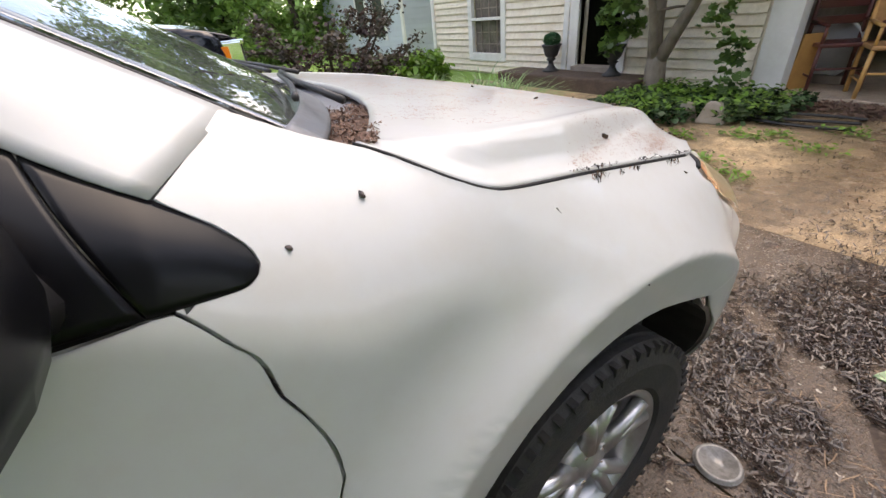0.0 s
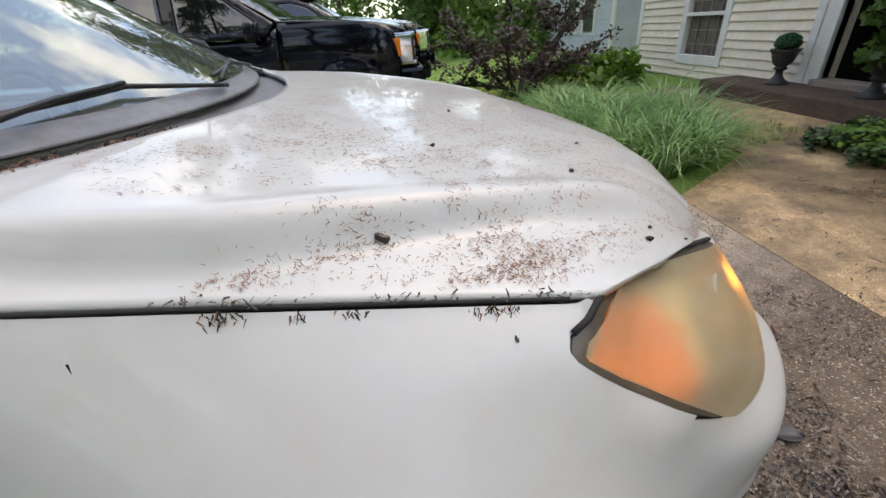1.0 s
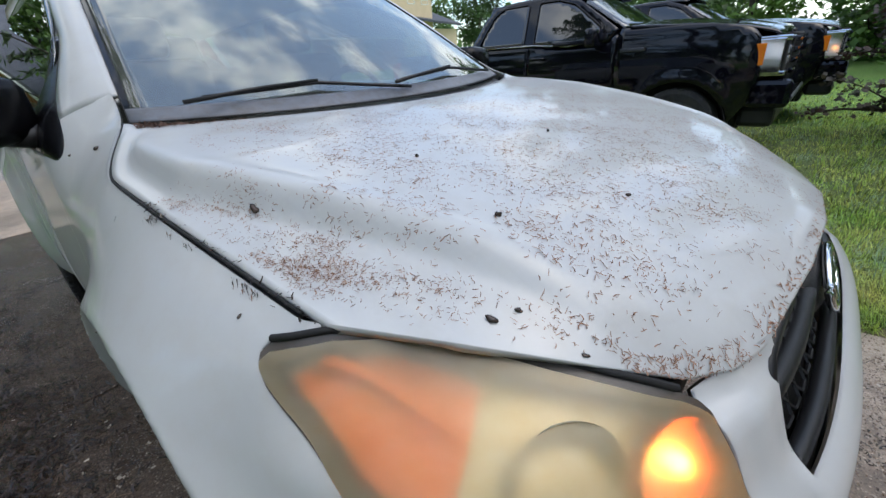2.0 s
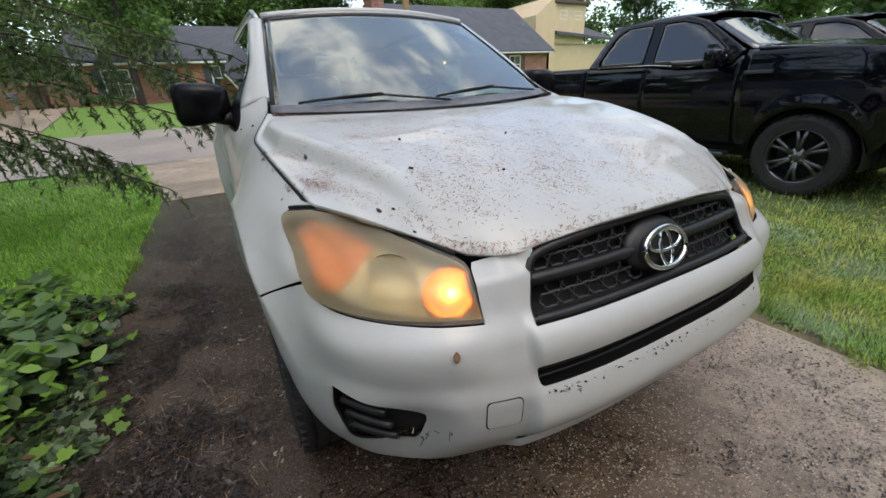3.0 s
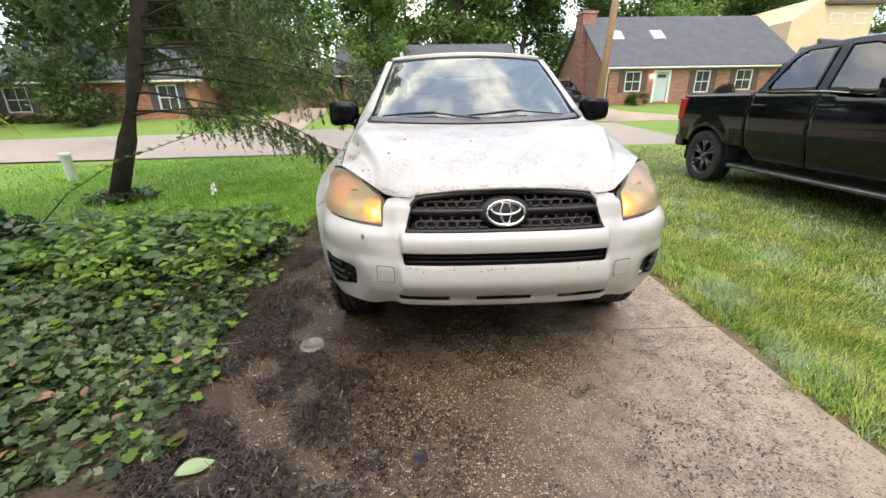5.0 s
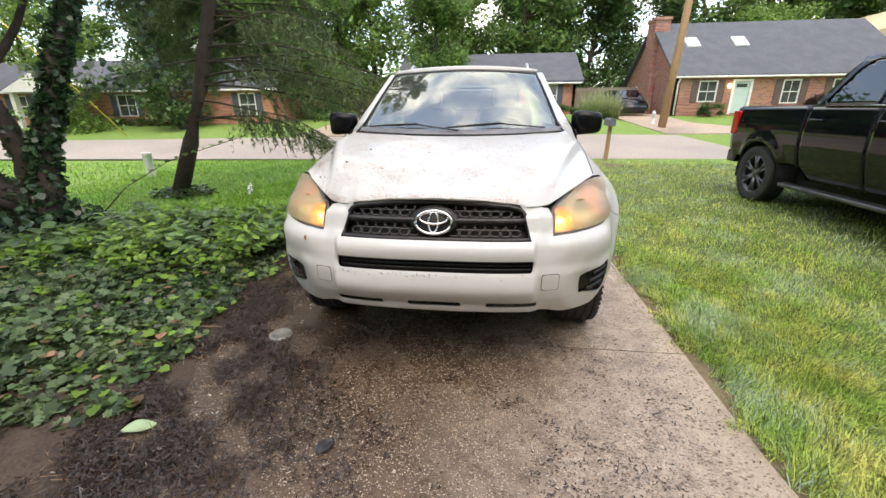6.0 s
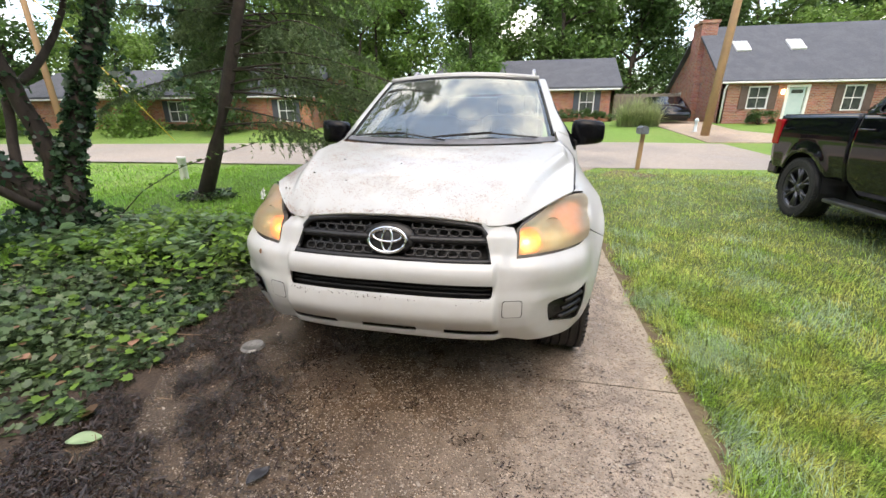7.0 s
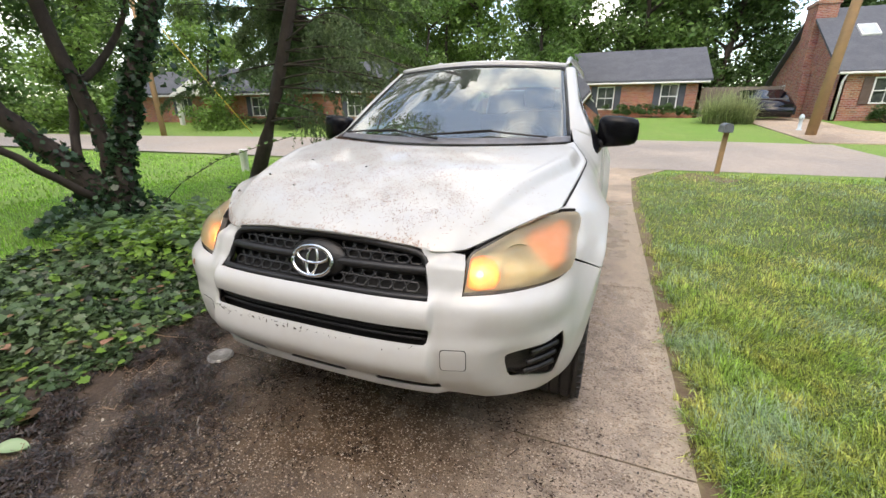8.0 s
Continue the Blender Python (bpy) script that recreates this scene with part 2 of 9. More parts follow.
def skin_row(z, q):
    """Points of the body's surface at height z, at the girths q."""
    w, yc, y0 = skin_table(z)
    ys = np.concatenate([yc - (yc - y0) * np.clip(1 - TH ** 3, 0, 1) ** (1 / 3), np.linspace(yc + 0.01, 2.2, 60)])
    xs = np.concatenate([TH, np.ones(60)])
    ys[:160] += 0.095 * smoothstep(0.84, 0.99, z) * smoothstep(0.44, 0.66, TH * w)
    side = side_x(np.maximum(ys, 0.30), z)
    xs = xs * np.where(ys < yc, w + (side - w) * smoothstep(0.05, 0.40, ys), side)
    k = smoothstep(0.40, 0.50, ys) * smoothstep(0.16, 0.03, edge_z(ys) - z)
    xs = np.maximum(xs, xs * (1 - k) + side * k)
    ps = np.maximum.accumulate(xs + ys - y0 + 1e-6 * np.arange(len(xs)))
    return np.interp(q, ps, xs), np.interp(q, ps, ys)


SQ, SZ, SKIN_STEP = np.arange(0, 3.2, 0.004), np.arange(0.28, 1.46, 0.004), 0.004
_rows = [skin_row(z, SQ) for z in SZ]
SKIN_X, SKIN_Y = [r[0].tolist() for r in _rows], [r[1].tolist() for r in _rows]


def skin(p, z):
    """The body's surface at the girth p (0 on the middle line, growing round the corner) and height z; p < 0 is the other side."""
    a, b = min(abs(p), 3.19) / SKIN_STEP, min(max((z - 0.28) / SKIN_STEP, 0), len(SZ) - 1.001)
    i, j = int(a), int(b)
    a, b = a - i, b - j
    x0, x1, y0, y1 = SKIN_X[j], SKIN_X[j + 1], SKIN_Y[j], SKIN_Y[j + 1]
    x = (x0[i] * (1 - a) + x0[i + 1] * a) * (1 - b) + (x1[i] * (1 - a) + x1[i + 1] * a) * b
    y = (y0[i] * (1 - a) + y0[i + 1] * a) * (1 - b) + (y1[i] * (1 - a) + y1[i + 1] * a) * b
    return (-x if p < 0 else x, y, z)


def girth(z, x=None, y=None):
    """The girth of the point of the skin at height z with that x (front) or y (side)."""
    lo, hi = 0.0, 3.0
    for _ in range(40):
        m = (lo + hi) / 2
        v = skin(m, z)
        if (x is not None and v[0] < x) or (y is not None and v[1] < y):
            lo = m
        else:
            hi = m
    return lo


def spots(*pts):
    """Outline points (height, 'x' or 'y', value) to (girth, height)."""
    return [(girth(z, **{k: v}), z) for z, k, v in pts]


def round_off(poly, r, n=5):
    """Round the corners of a polygon by about r."""
    out = []
    for i, p in enumerate(poly):
        p, a, b = np.array(p), np.array(poly[i - 1]), np.array(poly[(i + 1) % len(poly)])
        ra, rb = min(r, np.linalg.norm(a - p) * 0.45), min(r, np.linalg.norm(b - p) * 0.45)
        s, e = p + (a - p) / np.linalg.norm(a - p) * ra, p + (b - p) / np.linalg.norm(b - p) * rb
        for k in range(n + 1):
            t = k / n
            out.append(tuple((1 - t) ** 2 * s + 2 * t * (1 - t) * p + t * t * e))
    return out


def inside(poly, x, y):
    px, py = np.array([p[0] for p in poly]), np.array([p[1] for p in poly])
    qx, qy = np.roll(px, -1), np.roll(py, -1)
    x, y = np.asarray(x)[..., None], np.asarray(y)[..., None]
    with np.errstate(divide="ignore", invalid="ignore"):
        hit = ((py > y) != (qy > y)) & (x < (qx - px) * (y - py) / (qy - py) + px)
    return hit.sum(-1) % 2 == 1


def nearest(polys, x, y):
    best = None
    for poly in polys:
        a = np.array(poly)
        b = np.roll(a, -1, 0)
        d = b - a
        t = np.clip((((x, y) - a) * d).sum(1) / np.maximum((d * d).sum(1), 1e-12), 0, 1)
        q = a + t[:, None] * d
        k = ((q - (x, y)) ** 2).sum(1)
        i = int(k.argmin())
        if best is None or k[i] < best[0]:
            best = (k[i], q[i])
    return best[1]


def panel(name, outline, holes, mat, parent, label="", step=0.012, lift=0.0, thick=0.006, both=False, shape=None):
    """A body panel cut from the skin along an outline in (girth, height), with holes. both: the outline runs over the middle."""
    polys = [outline, *holes]
    ps = [p for p, _ in outline]
    zs = [z for _, z in outline]
    gp = np.arange(min(ps) - step, max(ps) + step * 2, step)
    gz = np.arange(min(zs) - step, max(zs) + step * 2, step)
    cx, cz = np.meshgrid((gp[:-1] + gp[1:]) / 2, (gz[:-1] + gz[1:]) / 2, indexing="ij")
    keep = inside(outline, cx, cz)
    for h in holes:
        keep &= ~inside(h, cx, cz)
    nz = len(gz)
    used, count = {}, {}
    faces = []
    for i, j in zip(*np.nonzero(keep)):
        f = (i * nz + j, (i + 1) * nz + j, (i + 1) * nz + j + 1, i * nz + j + 1)
        faces.append(f)
        for k in f:
            count[k] = count.get(k, 0) + 1
    verts, normals = [], []

    def at(p, z):
        x, y, z = skin(p, z)
        if lift or shape:
            e = 0.008
            a, b = Vector(skin(p + e, z)) - Vector((x, y, z)), Vector(skin(p, z + e)) - Vector((x, y, z))
            v = Vector((x, y, z)) + a.cross(b).normalized() * (lift + (shape(p, z) if shape else 0))
            return v
        return Vector((x, y, z))
    for k, c in count.items():
        p, z = gp[k // nz], gz[k % nz]
        if c < 4:
            p, z = nearest(polys, p, z)
        used[k] = len(verts)
        v, e = at(p, z), 0.008
        nrm = (at(p + e, z) - at(p - e, z)).cross(at(p, z + e) - at(p, z - e)).normalized()
        verts.append(v)
        normals.append(nrm)
    faces = [tuple(used[k] for k in f) for f in faces]
    if thick:
        n = len(verts)
        edges = {}
        for f in faces:
            for a, b in zip(f, f[1:] + f[:1]):
                edges[(a, b)] = edges.get((a, b), 0) + 1
        rim = [(a, b) for a, b in edges if (b, a) not in edges]
        verts = verts + [v - m * thick for v, m in zip(verts, normals)]
        normals = normals + [-m for m in normals]
        faces = faces + [tuple(n + k for k in reversed(f)) for f in faces] + [(b, a, n + a, n + b) for a, b in rim]
    me = mesh_of(name, verts, faces)
    me.normals_split_custom_set_from_vertices([tuple(m) for m in normals])
    return part(name, me, mat, parent, label)


def inset(poly, d):
    """A closed outline moved inwards by about d."""
    a = np.array(poly)
    area = 0.5 * np.sum(a[:, 0] * np.roll(a[:, 1], -1) - np.roll(a[:, 0], -1) * a[:, 1])
    e = np.roll(a, -1, 0) - np.roll(a, 1, 0)
    e /= np.maximum(np.linalg.norm(e, axis=1), 1e-9)[:, None]
    n = np.stack([-e[:, 1], e[:, 0]], 1) * (1 if area > 0 else -1)
    return [tuple(q) for q in a + n * d]


def eased(pts, n=4):
    """More points on a smooth curve through an open row of points."""
    p = [np.array(q) for q in pts]
    p = [2 * p[0] - p[1], *p, 2 * p[-1] - p[-2]]
    out = []
    for a, b, c, d in zip(p, p[1:], p[2:], p[3:]):
        for k in range(n):
            t = k / n
            out.append(tuple(0.5 * (2 * b + (c - a) * t + (2 * a - 5 * b + 4 * c - d) * t * t + (3 * b - a - 3 * c + d) * t ** 3)))
    return out + [tuple(p[-2])]


def mirrored(poly):
    return [(-p, z) for p, z in reversed(poly)]


def other_side(ob, name=None):
    """The same part on the other side of the middle plane."""
    me = ob.data.copy()
    me.transform(Matrix.Diagonal((-1, 1, 1, 1)))
    me.flip_normals()
    o = new(name or ob.name.split(".")[0], me)
    o.parent = ob.parent
    if "label" in ob:
        o["label"] = ob["label"]
    for md in ob.modifiers:
        s = o.modifiers.new(md.name, md.type)
        s.thickness, s.offset = md.thickness, md.offset
    return o

M["lens"] = bpy.data.materials.new("yellowed_lens")
M["lens"].use_nodes = True
_b = M["lens"].node_tree.nodes["Principled BSDF"]
_b.inputs["Base Color"].default_value = (0.93, 0.80, 0.52, 1)
_b.inputs["Roughness"].default_value = 0.42
_b.inputs["Transmission Weight"].default_value = 0.93
_b.inputs["IOR"].default_value = 1.25
_b.inputs["Coat Weight"].default_value = 0.3
_b.inputs["Coat Roughness"].default_value = 0.06
_t = M["lens"].node_tree.nodes.new("ShaderNodeTexNoise")
_t.inputs["Scale"].default_value, _t.inputs["Detail"].default_value = 9, 6
_r = M["lens"].node_tree.nodes.new("ShaderNodeValToRGB")
_r.color_ramp.elements[0].position, _r.color_ramp.elements[1].position = 0.35, 0.7
_r.color_ramp.elements[0].color, _r.color_ramp.elements[1].color = (0.95, 0.88, 0.68, 1), (0.90, 0.78, 0.54, 1)
M["lens"].node_tree.links.new(_t.outputs["Fac"], _r.inputs["Fac"])
M["lens"].node_tree.links.new(_r.outputs["Color"], _b.inputs["Base Color"])
M["amber"] = material("amber_reflector", (0.80, 0.19, 0.006), 0.25, second=(0.86, 0.27, 0.012), scale=18, amount=0.6)
M["bowl"] = material("dull_reflector_bowl", (0.50, 0.49, 0.40), 0.35, 0.3, second=(0.42, 0.40, 0.32), scale=14, amount=0.5)
M["lamp_edge"] = material("grey_brown_lens_edge", (0.07, 0.06, 0.05), 0.35, second=(0.12, 0.10, 0.08), scale=12, amount=0.6)
M["housing"] = material("lamp_housing", (0.62, 0.58, 0.46), 0.4, 0.2, second=(0.50, 0.46, 0.34), scale=10, amount=0.5)


def glow(name, colour, strength):
    m = bpy.data.materials.new(name)
    m.use_nodes = True
    b = m.node_tree.nodes["Principled BSDF"]
    b.inputs["Base Color"].default_value = (*colour, 1)
    b.inputs["Emission Color"].default_value = (*colour, 1)
    b.inputs["Emission Strength"].default_value = strength
    return m


M["bulb"] = glow("lit_amber_bulb", (1.0, 0.42, 0.08), 60.0)
M["debris"] = material("brown_plant_bits", (0.24, 0.125, 0.078), 0.8, second=(0.33, 0.20, 0.13), scale=40, amount=0.6, per_island=0.5)
M["cowl"] = material("dusty_grey_plastic", (0.13, 0.14, 0.16), 0.38, second=(0.20, 0.20, 0.21), scale=9, amount=0.6, third=(0.10, 0.08, 0.06), scale3=40, amount3=0.4)
M["dash"] = material("dark_dashboard", (0.03, 0.03, 0.03), 0.6, second=(0.05, 0.05, 0.045), scale=10, amount=0.5)

car = thing("car", "white compact SUV with debris-strewn hood and yellowed headlights on the driveway", "car")
PAINT = M["paint"]


def arch(z, r=0.462):
    return HUB_Y - math.sqrt(max(r * r - (z - HUB_Z) ** 2, 0))


# front bumper cover with its openings
half = [(0.955, "x", 0.0), (0.948, "x", 0.20), (0.923, "x", 0.40), (0.908, "x", 0.525), (0.86, "x", 0.531), (0.787, "x", 0.534), (0.790, "x", 0.62),
        (0.800, "x", 0.72), (0.810, "x", 0.80), (0.820, "y", 0.298), (0.834, "y", 0.325), (0.848, "y", 0.350), (0.805, "y", 0.44), (0.752, "y", 0.575),
        (0.70, "y", arch(0.70)), (0.62, "y", arch(0.62)), (0.54, "y", arch(0.54)), (0.46, "y", arch(0.46)), (0.40, "y", arch(0.42)),
        (0.385, "y", 0.25), (0.385, "x", 0.70), (0.395, "x", 0.60), (0.420, "x", 0.53), (0.425, "x", 0.49), (0.410, "x", 0.45), (0.405, "x", 0.25), (0.402, "x", 0.0)]
half = spots(*half)
bumper_line = half + mirrored(half)[1:-1]
grille_half = spots((0.768, "x", 0.0), (0.768, "x", 0.437), (0.84, "x", 0.418), (0.905, "x", 0.398), (0.93, "x", 0.37)) + [(0.30, 1.02), (0.0, 1.02)]
grille_hole = grille_half + mirrored(grille_half)[1:-1]
slot_half = spots((0.637, "x", 0.0), (0.637, "x", 0.436), (0.645, "x", 0.446), (0.684, "x", 0.452), (0.690, "x", 0.446), (0.690, "x", 0.0))
slot_hole = slot_half[:-1] + [slot_half[-1]] + mirrored(slot_half)[1:-1]
slits = []
for a, b in ((0.245, 0.478), (0.0, 0.125)):
    q = spots((0.453, "x", a), (0.453, "x", b), (0.481, "x", b), (0.481, "x", a))
    slits.append(q if a else q[:2] + q[2:3] + [(-q[2][0], 0.481), (-q[1][0], 0.453)])
slits.append(mirrored(slits[0]))
fog = round_off(spots((0.590, "x", 0.685), (0.640, "x", 0.840), (0.570, "x", 0.845), (0.462, "x", 0.818), (0.470, "x", 0.700)), 0.016)


def bumper_shape(p, z):
    """Bulges and hollows of the bumper: the two bars, the lip under the lamp, the hollow round the fog trim."""
    q = abs(p)
    s = 0.020 * float(smoothstep(0.075, 0.0, abs(z - 0.728))) * float(smoothstep(0.500, 0.470, q))
    s += 0.027 * float(smoothstep(0.11, 0.0, abs(z - 0.56))) * float(smoothstep(0.515, 0.475, q))
    s += 0.016 * float(smoothstep(0.03, 0.0, abs(z - 0.435))) * float(smoothstep(0.54, 0.48, q))
    s -= 0.030 * float(smoothstep(0.17, 0.02, math.hypot((q - 0.86) * 0.8, z - 0.525)))
    s += 0.020 * float(smoothstep(0.09, 0.0, abs(z - 0.745))) * float(smoothstep(0.55, 0.72, q)) * float(smoothstep(1.25, 1.0, q))
    s += 0.006 * float(smoothstep(0.06, 0.0, abs(q - 0.505))) * float(smoothstep(0.70, 0.80, z))
    s -= 0.022 * float(smoothstep(0.865, 0.905, z)) * float(smoothstep(0.40, 0.48, q))
    return s


bumper = panel("front_bumper", bumper_line, [grille_hole, slot_hole, fog, mirrored(fog), *slits], PAINT, car,
               "white painted front bumper cover with dirt and scrapes", 0.0105, shape=bumper_shape, thick=0.012)

# black inserts behind the openings
back = spots((0.44, "x", 0.0), (0.44, "x", 0.50), (0.71, "x", 0.50), (0.71, "x", 0.0))
part_back = panel("lower_grille_backing", back + mirrored(back)[1:-1], [], M["dark"], car, "", 0.03, lift=-0.05)
for k in range(3):
    z = 0.645 + 0.018 * k
    bm = bmesh.new()
    tube(bm, [(x, skin(girth(z, x=abs(x)) if x else 0, z)[1] + 0.022, z) for x in np.linspace(-0.44, 0.44, 25)], 0.004, 6)
    part("lower_grille_bar", bm, M["black_plastic"], car, "", True)


def fog_insert(sgn):
    ob = panel("fog_trim", [(sgn * p, z) for p, z in fog][::sgn], [], M["black_plastic"], car, "black plastic fog lamp cover with three ribs", 0.012, lift=-0.045)
    for k in range(3):
        bm = bmesh.new()
        z0 = 0.505 + 0.038 * k
        pts = []
        for t in np.linspace(0.1, 0.9, 9):
            lo, hi = 0.715 + 0.012 * k, 0.822 + 0.004 * k
            x = lo + (hi - lo) * t
            v = skin(girth(z0 + 0.014 * t, x=x), z0 + 0.014 * t)
            pts.append((sgn * v[0], v[1] + 0.030, v[2]))
        tube(bm, pts, 0.010, 6)
        part("rib", bm, M["black_plastic"], ob, "", True)


fog_insert(1)
fog_insert(-1)
for s in (1, -1):
    for nm, g, lf, mt in (("tow_cover_gap", 0.0025, -0.0008, "dark"), ("tow_cover", 0.0, 0.0004, "paint")):
        q = round_off(spots((0.552 - g, "x", 0.490 - g), (0.552 - g, "x", 0.566 + g), (0.625 + g, "x", 0.566 + g), (0.625 + g, "x", 0.490 - g)), 0.014)
        panel(nm, q if s > 0 else mirrored(q), [], M[mt], car, "", 0.010, lift=lf + 0.0015, shape=bumper_shape, thick=0.002)

# grille: frame, honeycomb, middle bar, emblem
grille = part("grille", block((-0.41, 0.115, 0.765), (0.41, 0.135, 0.893), 0.01), M["dark"], car, "black honeycomb grille with a horizontal bar")


def grille_y(x, z):
    q = min(max(z, 0.74), 0.93)
    return skin(girth(q, x=abs(x)) if x else 0.0, q)[1] + 0.030


cover = spots((0.755, "x", 0.0), (0.755, "x", 0.465), (0.84, "x", 0.45), (0.925, "x", 0.43), (0.945, "x", 0.0))
panel("grille_backing", cover + mirrored(cover)[1:-1], [], M["dark"], grille, "", 0.03, lift=-0.055, thick=0.004)
cw, ch = 0.046, 0.027
for band in (0.787, 0.866):
    for r in range(2):
        for c in range(-9, 10):
            x = (c + (0.5 if r else 0)) * cw
            z = band + 0.010 + r * ch * 0.95
            ring = [(x + cw * 0.5 * a, z + ch * 0.5 * b) for a, b in ((-0.62, 0.9), (0.62, 0.9), (1, 0), (0.62, -0.9), (-0.62, -0.9), (-1, 0))]
            if abs(x) > 0.40 - (z - 0.77) * 0.2 or abs(x) < 0.075:
                continue
            bm = bmesh.new()
            for k in range(6):
                (x0, z0), (x1, z1) = ring[k], ring[(k + 1) % 6]
                tube(bm, [(x0, grille_y(x0, z0) - 0.008, z0), (x1, grille_y(x1, z1) - 0.008, z1)], 0.0028, 4, cap=False)
            part("honeycomb_cell", bm, M["black_plastic"], grille)
bm = bmesh.new()
line = [(x, grille_y(x, 0.848) - 0.012, 0.848) for x in np.linspace(-0.415, 0.415, 31)]
tube(bm, line, 0.0165, 10)
part("grille_bar", bm, M["black_plastic"], grille, "", True)
bm = bmesh.new()
side = [(0.434, 0.772), (0.43, 0.80), (0.417, 0.845), (0.405, 0.875), (0.392, 0.893), (0.37, 0.902)]
loop = [(x, 0.772) for x in np.linspace(-0.42, 0.42, 25)] + side + [(x, 0.906 + 0.022 * (1 - (x / 0.36) ** 2)) for x in np.linspace(0.34, -0.34, 21)] + [(-x, z) for x, z in reversed(side)]
pts = [(x, grille_y(x, z) - 0.016, z) for x, z in loop]
tube(bm, pts + pts[:1], 0.0125, 8, cap=False)
part("grille_frame", bm, M["black_plastic"], grille, "", True)
bm = bmesh.new()
bmesh.ops.create_uvsphere(bm, u_segments=28, v_segments=14, radius=1, matrix=Matrix.LocRotScale((0, 0.052, 0.846), Euler((radians(-20), 0, 0)), (0.118, 0.034, 0.072)))
part("emblem_surround", bm, M["black_plastic"], grille, "", True)


def oval(bm, cx, cz, a, b, r, n=40):
    pts = [Vector((cx + a * math.cos(t), 0, cz + b * math.sin(t))) for t in np.linspace(0, 2 * math.pi, n)]
    tube(bm, pts, r, 8, cap=False)


bm = bmesh.new()
oval(bm, 0, 0, 0.082, 0.052, 0.0075)
oval(bm, 0, 0.019, 0.064, 0.026, 0.0058)
oval(bm, 0, 0.0, 0.022, 0.047, 0.0055)
bmesh.ops.transform(bm, matrix=pose(0, 0.014, 0.847, -20, 0, 0), verts=bm.verts)
part("emblem", bm, M["chrome"], grille, "chrome oval badge", True)

# hood
ZC_Y = [0.03, 0.07, 0.12, 0.20, 0.35, 0.60, 0.85, 1.05, 1.25]
ZC_Z = [0.955, 0.978, 0.997, 1.022, 1.062, 1.110, 1.148, 1.172, 1.19]


crown = soft(ZC_Y, ZC_Z, 0.02)


def hood_raw(x, y):
    """Height of the hood: crowned middle up to the crease, a step down, then the shelf out to the fender gap."""
    ax = abs(x)
    xe, ze = float(edge_x(y)) - 0.004, float(edge_z(y))
    xb = min(0.706 + 0.335 * (y - 0.711), xe - 0.05)

    def top(q):
        return float(crown(y)) - 0.006 * (q / 0.65) ** 2
    xs = xb + 0.026
    zs = min(ze + 0.30 * max(xe - xs, 0.0) + 0.002, max(top(xs), ze))
    shelf = zs + (ze - zs) * (ax - xs) / max(xe - xs, 0.02)
    s = float(smoothstep(xb - 0.016, xb + 0.024, ax))
    return top(ax) * (1 - s) + shelf * s + 0.004 * math.exp(-((ax - xb + 0.030) / 0.018) ** 2) * float(smoothstep(1.1, 0.8, y)) * float(smoothstep(0.15, 0.35, y))


def hood_front(x):
    """The hood's front edge: how far forward and how high."""
    ax = abs(x)
    return (float(np.interp(ax, [0, 0.2, 0.40, 0.47, 0.527, 0.60, 0.70, 0.777], [0.045, 0.055, 0.082, 0.105, 0.146, 0.215, 0.335, 0.459])),
            float(np.interp(ax, [0, 0.2, 0.38, 0.415, 0.47, 0.527, 0.60, 0.70, 0.777], [0.952, 0.945, 0.922, 0.909, 0.908, 0.913, 0.945, 0.985, 1.003])))


def hood_pt(a, t):
    """a from -1 to 1 across, t from 0 (front edge) to 1 (cowl)."""
    yf, zf = hood_front(a * 0.777)
    yb = 0.985 + 0.23 * a * a
    y = yf + (yb - yf) * t
    ye = 0.459 + (1.215 - 0.459) * t
    xe = float(edge_x(ye)) - 0.0048
    x = a * xe
    z = hood_raw(x, y)
    z += (zf - hood_raw(a * 0.777, yf)) * (1 - t) ** 9
    return (x, y, z)


hood = surface("hood", lambda u, v: hood_pt(2 * u - 1, v ** 1.3), 161, 91, PAINT, car, "white painted hood scattered with brown plant debris", 0.014)

# shade in the gap between hood and fenders, put in as dark tubes
for s in (1, -1):
    bm = bmesh.new()
    tube(bm, [(s * (float(edge_x(y)) - 0.004), y, float(edge_z(y)) - 0.026) for y in np.linspace(0.515, 1.24, 50)], 0.017, 6)
    part("gap_channel", bm, M["dark"], car, "", True)
    # thin dark line added along the gap to draw its shade
    bm = bmesh.new()
    tube(bm, [(s * (float(edge_x(y)) - 0.0022), y, float(edge_z(y)) - 0.0035) for y in np.linspace(0.50, 1.22, 60)], 0.0026, 6)
    part("gap_seal", bm, M["dark"], car, "", True)
bm = bmesh.new()
tube(bm, [(x, hood_front(x)[0] + 0.045, hood_front(x)[1] - 0.020) for x in np.linspace(-0.66, 0.66, 61)], 0.012, 6)
part("nose_seal", bm, M["dark"], car, "", True)

# headlights
lamp = spots((0.790, "x", 0.536), (0.850, "x", 0.534), (0.894, "x", 0.532), (0.907, "x", 0.537), (0.918, "x", 0.55), (0.936, "x", 0.59), (0.953, "x", 0.63), (0.973, "x", 0.69), (0.986, "x", 0.74),
             (0.993, "y", 0.462), (0.992, "y", 0.489), (0.988, "y", 0.511), (0.978, "y", 0.517), (0.968, "y", 0.509), (0.952, "y", 0.487), (0.925, "y", 0.455), (0.90, "y", 0.422), (0.878, "y", 0.388), (0.857, "y", 0.354), (0.836, "y", 0.322), (0.822, "y", 0.295), (0.812, "x", 0.80), (0.800, "x", 0.72), (0.793, "x", 0.62))


